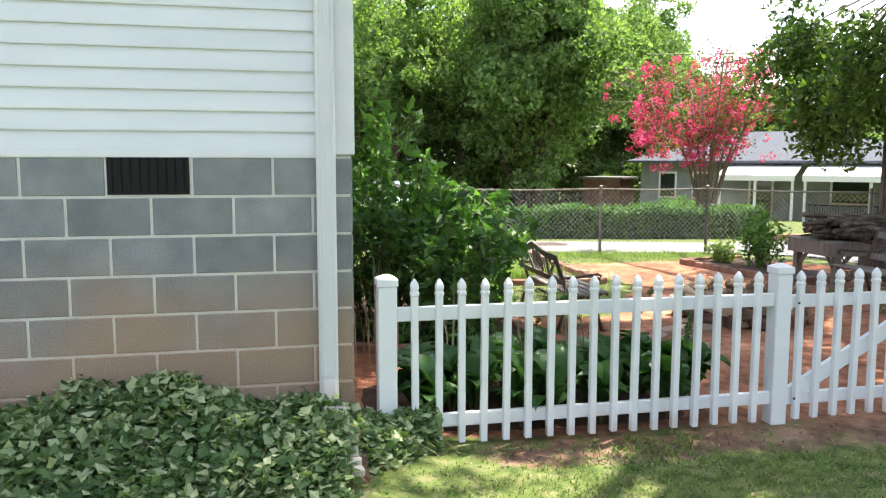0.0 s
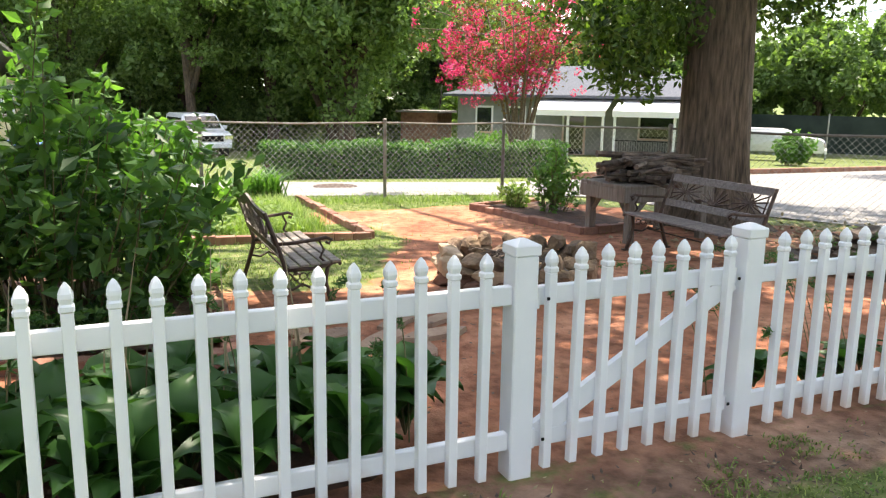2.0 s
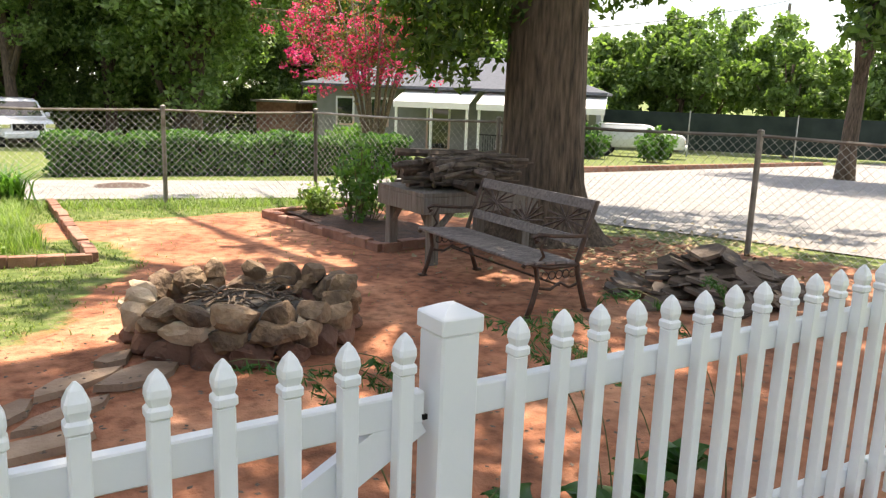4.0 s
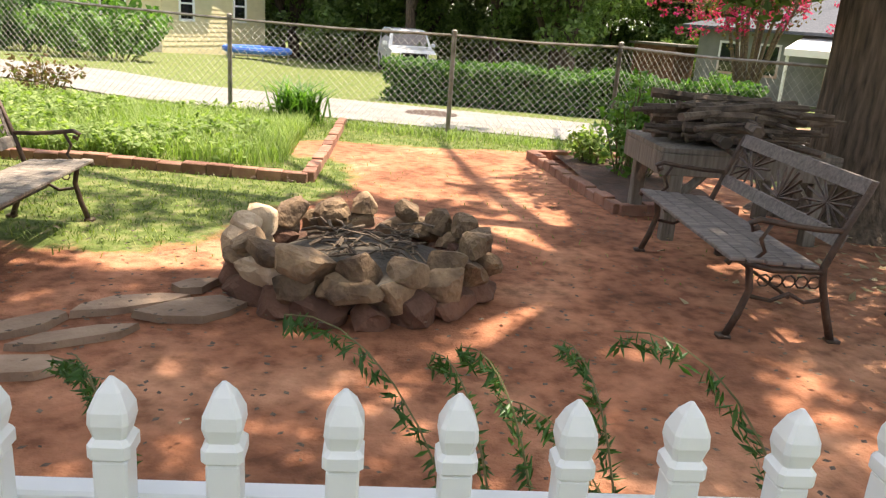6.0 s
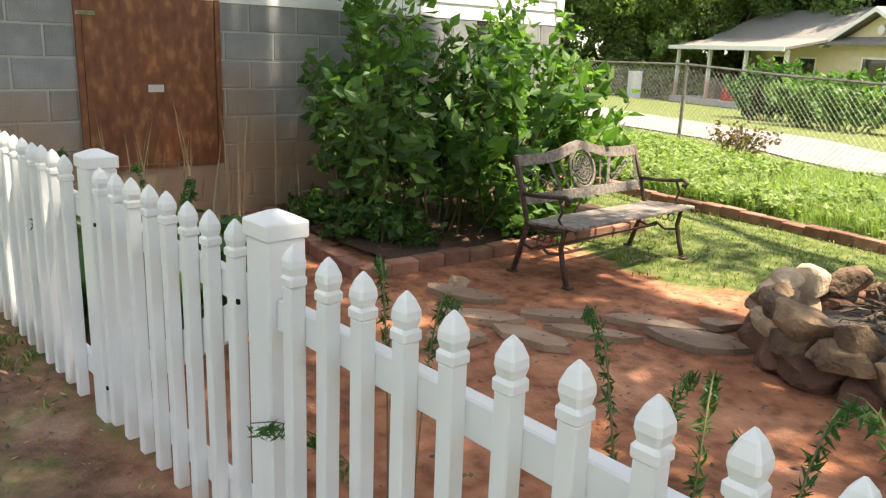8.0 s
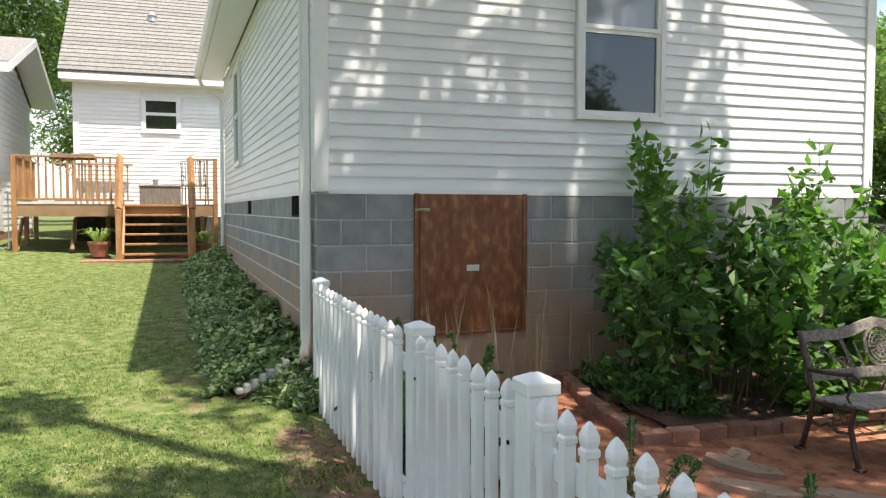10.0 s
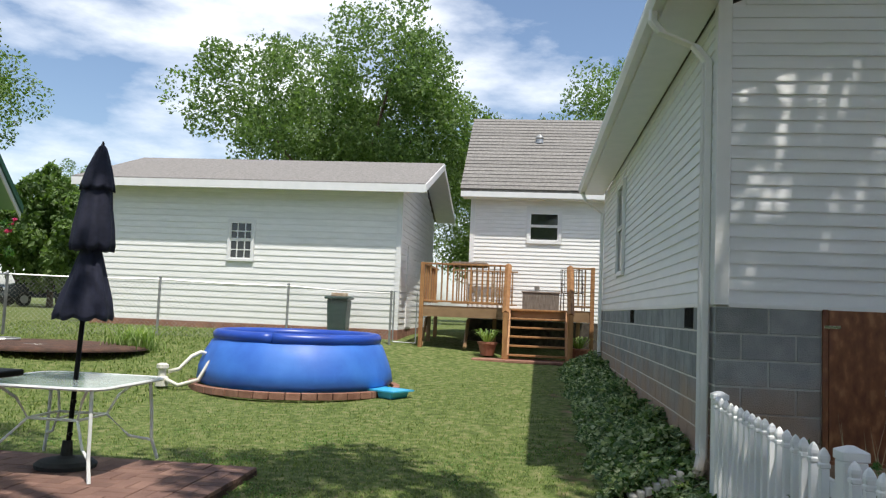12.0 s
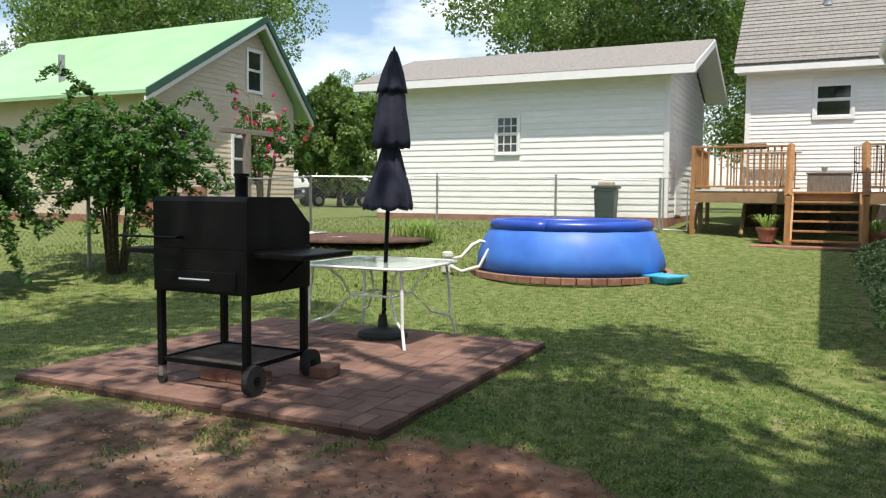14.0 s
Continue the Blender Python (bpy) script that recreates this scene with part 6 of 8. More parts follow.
for x0, x1, z0, z1, y in ((-8.4, -7.4, 0.95, 2.2, -0.01), (-6.6, -5.7, 0.1, 2.15, -0.01), (-11.8, -10.9, 0.1, 2.15, 2.28), (-3.0, -1.8, 1.0, 2.2, -0.02)):
    part("window", box((x0, y - 0.02, z0), (x1, y + 0.05, z1)), "glass", yh)
    w_ = part("window_frame", prism([(x0 - 0.08, z0 - 0.08), (x1 + 0.08, z0 - 0.08), (x1 + 0.08, z1 + 0.08), (x0 - 0.08, z1 + 0.08)], 0.02, "y"), "trim", yh)
    w_.location.y = y - 0.0155
for y0 in (1.0, 4.3):
    sash_window(yh, 0.01, y0, y0 + 0.75, 1.15, 2.35, 1, 0.07)
for nm, x, y, mat, sz in (("red_cooler", -9.6, -1.2, "red", (0.35, 0.3, 0.6)), ("porch_box", -11.2, -1.0, "greywood", (0.4, 0.3, 0.9)), ("porch_box", -6.2, -1.3, "oldwood", (0.5, 0.3, 0.5)), ("mail_box", -14.6, -3.6, "carwhite", (0.3, 0.25, 1.5))):
    m_ = yh.matrix_basis @ Matrix.Translation((x, y, 0.1 if nm != "mail_box" else -0.35))
    t = thing(nm, {"red_cooler": "bright red plastic cooler on the porch", "porch_box": "plain stored box on the porch floor", "mail_box": "white box on a stand before the porch"}[nm], "box", m_.translation, -28)
    part("body", box((-sz[0], -sz[1], 0), (sz[0], sz[1], sz[2]), 0.02), mat, t)
    part("lid", box((-sz[0] - 0.02, -sz[1] - 0.02, sz[2] + 0.002), (sz[0] + 0.02, sz[1] + 0.02, sz[2] + 0.06), 0.01), mat, t)
tr = thing("trampoline_pool", "low round blue pool on the far lawn", "pool", (-0.4, 35.0, ground_z(-0.4, 35.0) + 0.25))
part("ring", tubes([[(1.25 * math.cos(q), 0.9 * math.sin(q), 0.14) for q in np.linspace(0, 6.2832, 33)]], 0.12, 8), "blue", tr)
part("water", prism_z([(1.2 * math.cos(q), 0.85 * math.sin(q)) for q in np.linspace(0, 6.0, 24)], 0.03), "cyan", tr)
for q in range(6):
    part("leg", tubes([[(1.2 * math.cos(q), 0.85 * math.sin(q), -0.25), (1.2 * math.cos(q), 0.85 * math.sin(q), 0.1)]], 0.03, 5), "steel", tr)

# grey house with white awnings
gh = thing("grey_house", "grey cottage with blue-grey roof and white metal awnings", "house", (17.5, 35.5, ground_z(19, 33) + 0.1), -46)
part("wall", box((0, 0, -0.6), (12.4, 7, 2.6)), "greywall", gh)
bm = bmesh.new()
lo_ = [bm.verts.new(p) for p in ((-0.5, -0.7, 2.5), (12.8, -0.7, 2.5), (12.8, 7.7, 2.5), (-0.5, 7.7, 2.5))]
up_ = [bm.verts.new((v.co.x, v.co.y, 2.62)) for v in lo_]
ra, rb = bm.verts.new((4.0, 3.5, 4.05)), bm.verts.new((8.4, 3.5, 4.05))
bm.faces.new(lo_[::-1])
for i in range(4):
    bm.faces.new((lo_[i], lo_[(i + 1) % 4], up_[(i + 1) % 4], up_[i]))
for q in ((up_[0], up_[1], rb, ra), (up_[1], up_[2], rb), (up_[2], up_[3], ra, rb), (up_[3], up_[0], ra)):
    bm.faces.new(q)
part("roof", bm, "blueshingle", gh, "blue-grey shingle roof, hipped at both ends")
for x0, x1 in ((4.2, 7.4), (7.7, 12.8)):
    part("awning", prism([(-0.05, 2.45), (-2.0, 1.95), (-2.0, 1.75), (-2.04, 1.75), (-2.04, 2.0), (-0.05, 2.52)], x1 - x0, "x"), "trim", gh).location.x = x0
    for x in (x0 + 0.1, (x0 + x1) / 2, x1 - 0.1):
        part("porch_post", box((x - 0.05, -1.95, -0.5), (x + 0.05, -1.85, 2.0)), "whitemetal", gh)
part("porch_floor", box((4.0, -2.1, -0.6), (13.0, 0, -0.05)), "concrete", gh)
bm = bmesh.new()
for k in range(50):
    x = 8.0 + k * 0.1
    cube(bm, (x, -1.92, 0.0), (x + 0.02, -1.9, 0.75))
cube(bm, (7.8, -1.94, 0.75), (12.9, -1.88, 0.79))
part("porch_railing", bm, "black", gh)
for x0, x1, z0, z1 in ((1.0, 1.7, 0.9, 2.0), (2.6, 3.3, 0.9, 2.0), (5.2, 6.1, 0.0, 2.0), (8.6, 10.0, 0.8, 1.9), (11.0, 12.0, 0.8, 1.9)):
    part("window", box((x0, -0.03, z0), (x1, 0.05, z1)), "glass", gh)
    part("window_frame", prism([(x0 - 0.09, z0 - 0.09), (x1 + 0.09, z0 - 0.09), (x1 + 0.09, z1 + 0.09), (x0 - 0.09, z1 + 0.09)], 0.02, "y"), "trim", gh).location.y = -0.021
shed = thing("small_shed", "small rusty red shed beside the grey house", "shed", (17.2, 38.6, ground_z(17.2, 38.6)), -46)
part("wall", box((-1, -1, 0), (1, 1, 2.0)), "brick", shed)
part("roof", box((-1.2, -1.2, 2.0), (1.2, 1.2, 2.1)), "shingle_br", shed)

# beige house with the green roof
nh = thing("beige_house", "beige-sided house with bright green metal roof", "house", (0, 0, 0))
NY, NB = -12.5, 0.7
xr, xp, xl, zr_, zp, zl = -13.5, -11.6, -7.6, 4.1, 6.25, 3.9
part("wall", prism([(xr, NB), (xl, NB), (xl, zl), (xp, zp - 0.1), (xr, zr_)], -9.0, "y"), "beige", nh).location.y = NY
z = NB + 0.1
while z < zp - 0.25:
    a = xr if z < zr_ - 0.1 else xr + (z - zr_ + 0.15) * (xp - xr) / (zp - zr_)
    b = xl if z < zl - 0.1 else xl - (z - zl + 0.15) * (xl - xp) / (zp - zl)
    gaps_ = [(p, q) for p, q, c, d in ((-11.95, -11.25, 4.25, 5.5), (-11.3, -10.6, 1.6, 3.0), (-9.3, -8.4, 2.6, 3.3)) if z + 0.14 > c and z < d]
    for p, q in cut_run(a, b, gaps_):
        bm = prism([(0, 0), (0.016, 0), (0.016, 0.012), (0.003, 0.14), (0, 0.14)], 1, "x")
        bmesh.ops.transform(bm, matrix=Matrix.Diagonal((q - p, 1, 1, 1)), verts=bm.verts)
        part("siding_board", bm, "beige", nh).location = (p, NY, z)
    z += 0.14
for x0, x1, z0, z1 in ((-11.9, -11.3, 4.3, 5.45), (-11.25, -10.65, 1.65, 2.95), (-9.25, -8.45, 2.65, 3.25)):
    sash_window(nh, NY + 0.01, x0, x1, z0, z1, 1, 0.06, across="y")
for xa, za, xb, zb in ((xr - 0.45, zr_ - 0.4, xp, zp + 0.05), (xp, zp + 0.05, xl + 0.5, zl - 0.2)):
    part("roof", prism([(xa, za), (xb, zb), (xb, zb + 0.09), (xa, za + 0.09)], -10.0, "y"), "greenroof", nh).location.y = NY + 0.45
    part("rake_trim", prism([(xa, za - 0.08), (xb, zb - 0.08), (xb, zb + 0.12), (xa, za + 0.12)], 0.06, "y"), "darkgreen", nh).location.y = NY + 0.455
    part("rake_board", prism([(xa, za - 0.22), (xb, zb - 0.22), (xb, zb - 0.085), (xa, za - 0.085)], 0.05, "y"), "trim", nh).location.y = NY + 0.4
part("footing", box((xr - 0.02, NY - 9, 0.0), (xl + 0.02, NY + 0.02, NB + 0.08)), "brick", nh)
part("flue", tubes([[(-8.0, NY - 3.5, 4.0), (-8.0, NY - 3.5, 5.0)]], 0.09, 10), "steel", nh)
for x, y, lab in ((-8.2, -11.6, "rusty orange barrel by the beige house"), (-7.5, -11.9, "rusty orange barrel by the beige house"), (-6.8, -11.7, "dented orange barrel by the beige house")):
    b = thing("barrel", lab, "barrel", gp(x, y), 0, "barrels by the house")
    part("drum", lathe([(0.28, 0), (0.3, 0.02), (0.29, 0.3), (0.31, 0.32), (0.29, 0.34), (0.29, 0.6), (0.31, 0.62), (0.29, 0.64), (0.3, 0.9), (0.27, 0.9)], 16), "terracotta", b)


def vehicle(name, label, at, rz, paint, L=4.7, W=1.85, H=1.75):
    """Sport-utility shape, nose towards local -y."""
    c = thing(name, label, "car", at, rz)
    side = [(-L / 2, 0.45), (L / 2, 0.45), (L / 2, 1.0), (L / 2 - 0.1, H - 0.05), (L / 2 - 0.3, H), (-0.35, H), (-0.6, H - 0.05), (-1.15, 1.12), (-L / 2 + 0.1, 1.02), (-L / 2, 0.85)]
    bm = prism(side, W, "x")
    for v in bm.verts:
        if v.co.z > 1.15:
            v.co.x = W / 2 + (v.co.x - W / 2) * 0.82
    bmesh.ops.translate(bm, vec=(-W / 2, 0, 0), verts=bm.verts)
    bmesh.ops.bevel(bm, geom=list(bm.edges), offset=0.05, segments=2, affect="EDGES")
    part("body", bm, paint, c, smooth=False)
    bm = bmesh.new()
    vs = [bm.verts.new(p) for p in ((-W * 0.42, -1.16, 1.16), (W * 0.42, -1.16, 1.16), (W * 0.37, -0.66, H - 0.1), (-W * 0.37, -0.66, H - 0.1))]
    bm.faces.new(vs)
    for v in vs:
        v.co.y -= 0.02
    part("windscreen", bm, "glass", c)
    for s in (-1, 1):
        part("side_window", box((s * W * 0.435 - 0.01, -0.55, 1.15), (s * W * 0.435 + 0.03 * s, L / 2 - 0.45, H - 0.18), 0.004) if s > 0 else box((s * W * 0.435 - 0.03, -0.55, 1.15), (s * W * 0.435 + 0.01, L / 2 - 0.45, H - 0.18), 0.004), "glass", c)
        part("headlight", box((s * 0.72 - 0.17, -L / 2 - 0.02, 0.75), (s * 0.72 + 0.17, -L / 2 + 0.05, 0.92), 0.02), "chrome", c)
        part("mirror", box((s * (W / 2 + 0.12) - 0.09, -0.85, 1.1), (s * (W / 2 + 0.12) + 0.09, -0.75, 1.27), 0.03), paint, c)
        for y in (-L / 2 + 0.85, L / 2 - 0.85):
            w = part("wheel", tubes([[(s * (W / 2 - 0.2), y, 0.35), (s * (W / 2 + 0.02), y, 0.35)]], 0.35, 18), "rubber", c)
            part("rim", tubes([[(s * (W / 2 + 0.021), y, 0.35), (s * (W / 2 + 0.03), y, 0.35)]], 0.2, 14), "steel", w)
    part("grille", box((-0.5, -L / 2 - 0.02, 0.68), (0.5, -L / 2 + 0.03, 0.92), 0.01), "black", c)
    part("bumper", box((-W / 2 + 0.05, -L / 2 - 0.1, 0.42), (W / 2 - 0.05, -L / 2, 0.62), 0.03), paint, c)
    return c


vehicle("truck", "white sport-utility vehicle parked nose-out on the far lawn", gp(5.42, 35.6), 8, "carwhite", 4.3, 1.7, 1.75)
vehicle("car", "pale parked car beside the grey house", gp(29.5, 27.5), 40, "carwhite", 4.3, 1.75, 1.45)
vehicle("car", "dark parked car beyond the chain-link fence", gp(-31, -22.5), 60, "cardark", 4.5, 1.8, 1.45)

scr = thing("privacy_fence", "tall black windscreen fence on steel posts", "fence")
pts = [(25.0, 38.5), (28.5, 35.8), (32.0, 33.0), (35.0, 29.2), (38.0, 25.2), (41.0, 21.0), (44.0, 16.5)]
for a, b in zip(pts, pts[1:]):
    A, B = Vector(gp(*a)), Vector(gp(*b))
    A.z += 0.35
    B.z += 0.35
    d = (B - A).normalized()
    bm = bmesh.new()
    n = 8
    row = []
    for k in range(n + 1):
        p = A.lerp(B, k / n)
        off = Vector((-d.y, d.x, 0)) * 0.05 * noise.noise(p)
        row.append((bm.verts.new(p + off), bm.verts.new(p + off + Vector((0, 0, 1.85)))))
    for u, v in zip(row, row[1:]):
        bm.faces.new((u[0], v[0], v[1], u[1]))
    bmesh.ops.solidify(bm, geom=bm.faces, thickness=0.01)
    part("screen_panel", bm, "screen", scr)
    part("post", tubes([[A - Vector((0, 0, 0.5)), A + Vector((0, 0, 1.95))]], 0.04, 6), "steel", scr)
kerb = thing("kerb", "low reddish kerb across the junction", "kerb")
for k in range(22):
    x0 = 11.0 + k * 1.2
    x1 = x0 + 1.17
    bm = bmesh.new()
    f = lambda x: 15.05 + 0.29 * (x - 9)
    vs = []
    for x in (x0, x1):
        for dy in (0, 0.2):
            for dz in (-0.05, 0.16):
                vs.append(bm.verts.new((x, f(x) + dy, ground_z(x, f(x)) + dz)))
    for q in ((0, 1, 3, 2), (4, 6, 7, 5), (0, 4, 5, 1), (2, 3, 7, 6), (0, 2, 6, 4), (1, 5, 7, 3)):
        bm.faces.new([vs[i] for i in q])
    part("kerbstone", bm, "brick", kerb)
mh = thing("manhole_cover", "dark round manhole cover set in the lane", "cover", gp(5.34, 15.0, 0.022))
part("disc", lathe([(0.4, 0), (0.4, 0.012), (0.02, 0.012)], 20), "iron", mh)
for x, y, h in ((-34, -9, 9.5), (52, 36, 10)):
    p = thing("utility_pole", "grey timber utility pole", "pole", gp(x, y))
    part("pole", tubes([[(0, 0, -0.2), (0, 0, h)]], 0.15, 8, 0.11), "greywood", p)


def tree_part(trunk_pts, r0, r1, limbs, parent, seg=10, mat="bark"):
    bm = bmesh.new()
    tube(bm, trunk_pts, r0, seg, r1)
    for a, b, r in limbs:
        a, b = Vector(a), Vector(b)
        m = a.lerp(b, 0.5) + Vector((0, 0, 0.08 * (b - a).length))
        tube(bm, [a, m, b], r, 6, r * 0.3)
    return part("trunk", bm, mat, parent, smooth=True)


crowns = {}


def tree(kind, label, x, y, h, r, leaf="wood_leaf", seed=1, clumps=150, per=110, size=0.22, base=0.22, rz=0.0, squash=1.0, trunk_r=None, name="tree"):
    """A tapered trunk with limbs under a crown of leaf clumps; a kind's crown is made once and shared."""
    t = thing(name, label, "tree", gp(x, y), rz)
    key = (kind, leaf)
    if key not in crowns:
        rr = fixed(seed)
        cs, rad = [], []
        lobes = [(rr.uniform(-0.55, 0.55), rr.uniform(-0.55, 0.55), rr.uniform(-0.5, 0.75)) for _ in range(9)]
        for k in range(clumps):
            L = lobes[k % 9]
            d = rr.normal(size=3)
            d /= np.linalg.norm(d)
            q = np.array(L) + d * rr.uniform(0.25, 0.52)
            q[2] = max(-0.95, q[2])
            cs.append((q[0] * r, q[1] * r, h * (1 + base) / 2 + q[2] * h * (1 - base) / 2 * squash))
            rad.append(r * rr.uniform(0.1, 0.2))
        v, f = leaf_cloud(cs, rad, per, size, rr)
        limbs = []
        for k in range(9):
            L = lobes[k]
            z0 = h * base * rr.uniform(0.7, 1.4)
            limbs.append(((0, 0, z0), (L[0] * r, L[1] * r, h * (1 + base) / 2 + L[2] * h * (1 - base) / 2 * 0.8), (trunk_r or h * 0.028) * 0.45))
        crowns[key] = (v, f, limbs, h, {})
    v, f, limbs, h0, cache = crowns[key]
    s = h / h0
    tr_ = trunk_r or h * 0.028
    if "trunk" not in cache:
        cache["trunk"] = tree_part([(0, 0, -0.2), (0, 0, h0 * 0.08), (0.03 * h0, 0, h0 * 0.4), (0, 0.02 * h0, h0 * 0.8)], tr_, tr_ * 0.25, limbs, None).data
        ob = from_numpy("crown", v, f, leaf, None)
        cache["crown"] = ob.data
        for q in list(bpy.data.objects):
            if q.data in (cache["trunk"], cache["crown"]) and q.parent is None:
                bpy.data.objects.remove(q)
    for nm in ("trunk", "crown"):
        o = new(nm, cache[nm])
        o.parent = t
        o.scale = (s, s, s)
        if nm == "crown":
            tagged(o, kind="stuff")
    return t


rt = fixed(99)
wood = "tall leafy woodland tree behind the lane"
for x, y, h, kind in ((-26, 50, 15, "a"), (-20, 56, 17, "b"), (-14, 51, 14, "a"), (-8, 56, 17, "b"), (-3, 50, 14, "c"), (2, 55, 17, "a"), (7, 50, 15, "b"), (12.2, 38, 15, "c"), (17, 52, 17, "a"), (22, 48, 14, "b"),
                      (0, 44, 12, "b"), (-6, 46, 12, "c"), (6, 43, 12, "a"), (15, 45, 13, "b"), (-33, 44, 15, "c"), (-17, 44, 13, "b"), (-11, 46, 14, "a"), (27, 52, 14, "c"), (-28, 38, 14, "a"), (-38, 36, 14, "b"), (-23, 42, 13, "c"), (-14, 47, 12, "a"), (11, 47, 13, "a"), (3, 48, 12, "c"), (-2, 54, 16, "a"), (20, 47, 12, "c"), (-44, 30, 14, "a"), (-50, 20, 14, "b")):
    tree("wood_" + kind, wood, x, y, h, 5.8, "wood_leaf", {"a": 3, "b": 4, "c": 5}[kind], 300, 150, 0.18, 0.03, rt.uniform(0, 360))
for x, y, h, kind in ((33, 45, 8, "a"), (38, 41, 8, "b"), (42, 36, 8.5, "a"), (46, 31, 8, "b"), (49, 26, 8, "a"), (51, 20, 8, "b"), (30, 49, 9, "b"), (53, 14, 9, "a"), (37, 48, 9, "a"), (47, 38, 9, "b")):
    tree("low_" + kind, "rounded leafy tree behind the black fence", x, y, h, 4.2, "pale_leaf", {"a": 6, "b": 7}[kind], 130, 105, 0.26, 0.05, rt.uniform(0, 360))
for k in range(30):
    x = -40 + 2.7 * k + rt.uniform(-1, 1)
    tree("brush_" + "ab"[k % 2], "tangled leafy underbrush at the wood's edge", x, 45 + rt.uniform(-2.5, 3) - 0.012 * x * x * 0.3, rt.uniform(3.2, 5.0), 2.9, "wood_leaf", 16 + k % 2, 90, 90, 0.2, -0.25, rt.uniform(0, 360), name="undergrowth")
for x, y, h, rz in ((12.24, 36.0, 13, 0), (5.74, 39.0, 12, 130), (9.8, 41.0, 13, 220), (-9.5, 43.0, 13, 60)):
    tree("open", "tall leafy tree with a bare lower trunk beyond the hedge", x, y, h, 4.6, "wood_leaf", 31, 220, 130, 0.17, 0.3, rz, trunk_r=0.36)
tree("shade", "tall dark-leaved tree at the junction", 25.8, 15.5, 12, 4.6, "oak", 8, 150, 110, 0.22, 0.28, 10)
tree("mid", "broad green tree behind the garage", -30, -6.5, 13.0, 7.2, "pale_leaf", 9, 300, 260, 0.13, 0.15, 0)
tree("mid", "broad green tree behind the garage", -32, 6.0, 12.0, 5.5, "pale_leaf", 9, 260, 160, 0.18, 0.15, 120)
tree("mid", "tall green tree behind the rear wing", -42, 1.5, 11.5, 5.0, "pale_leaf", 9, 260, 160, 0.18, 0.15, 70)
tree("mid", "green tree rising behind the beige house", -19.5, -25, 12.5, 6.2, "pale_leaf", 9, 260, 160, 0.18, 0.15, 200)
tree("low_a", "leafy tree between the beige house and the garage", -30, -21.5, 6.8, 4, "pale_leaf", 6, 1, 1, 0.2, 0.1, 0)
tree("low_b", "leafy tree between the beige house and the garage", -36, -27, 7.5, 4, "pale_leaf", 7, 1, 1, 0.2, 0.1, 40)
for x, y, h in ((-60, -20, 11), (-58, -34, 11), (-50, -48, 12), (-38, -56, 12), (-20, -58, 12), (0, -40, 13), (14, -36, 13), (26, -28, 13), (34, -14, 13), (36, 0, 12)):
    tree("mid", "far broad green tree on the horizon", x, y, h, 6, "pale_leaf", 9, 1, 1, 0.2, 0.1, rt.uniform(0, 360))

# big oak by the wire fence
oak = thing("oak_tree", "massive furrowed oak trunk with dark crown over the yard", "tree", gp(8.41, 8.75))
bm = bmesh.new()
seg = 28
rings = []
for z, r in ((-0.15, 0.84), (0.0, 0.74), (0.12, 0.61), (0.3, 0.51), (0.6, 0.45), (1.2, 0.42), (2.2, 0.4), (3.4, 0.39), (4.6, 0.37), (6.5, 0.26), (9.0, 0.16), (11.0, 0.06)):
    rg = []
    for k in range(seg):
        a = 2 * math.pi * k / seg
        f = 1 + (0.16 * math.sin(5 * a + 1) + 0.08 * math.sin(3 * a)) * max(0, 0.9 - z) + 0.035 * math.sin(9 * a + z * 0.6) + 0.03 * noise.noise((math.cos(a) * 2, math.sin(a) * 2, z))
        rg.append(bm.verts.new((-0.02 * z + r * f * math.cos(a), 0.01 * z + r * f * math.sin(a), z)))
    rings.append(rg)
for u, v in zip(rings, rings[1:]):
    for k in range(seg):
        bm.faces.new((u[k], u[(k + 1) % seg], v[(k + 1) % seg], v[k]))
ro = fixed(44)
cl, cr = [], []
for k in range(16):
    a = 2 * math.pi * k / 16 + ro.uniform(-0.2, 0.2)
    z0 = ro.uniform(3.6, 7.5)
    R = ro.uniform(3.5, 7.5)
    tip = Vector((R * math.cos(a), R * math.sin(a), z0 + ro.uniform(0.5, 3.0)))
    tube(bm, [(0, 0, z0), tip * 0.45 + Vector((0, 0, z0 * 0.55 + 0.4)), tip], 0.12, 7, 0.02)
    for j in range(15):
        u = ro.uniform(0.3, 1.05)
        cl.append((tip.x * u + ro.normal() * 0.7, tip.y * u + ro.normal() * 0.7, z0 + (tip.z - z0) * u + ro.uniform(-0.4, 1.1)))
        cr.append(ro.uniform(0.3, 0.75))
keep_c, keep_r = [], []
for c, r in zip(cl, cr):
    sx_, sy_ = 8.2 + c[0] - 0.36 * c[2], 8.9 + c[1] - 0.22 * c[2]
    if sy_ > 8.8 and sx_ < 7.5 and ro.rand() < 0.9:
        continue
    if c[2] < 5.8 and c[0] < 0 and c[1] > -3.5:
        continue
    keep_c.append(c)
    keep_r.append(r)
for k in range(900):
    x, y, z = ro.uniform(-0.5, 10.5), ro.uniform(-3.5, 8.8), ro.uniform(7.0, 10.5)
    sx_, sy_ = x - 0.36 * z, y - 0.22 * z
    if noise.noise((sx_ * 0.55, sy_ * 0.55, 11)) < -0.12 or sx_ < -1.3 + 2.2 * noise.noise((sy_ * 0.7, 3, 3)):
        continue
    if len(keep_c) > 430:
        break
    keep_c.append((x - 8.2, y - 8.9, z))
    keep_r.append(ro.uniform(0.4, 0.8))
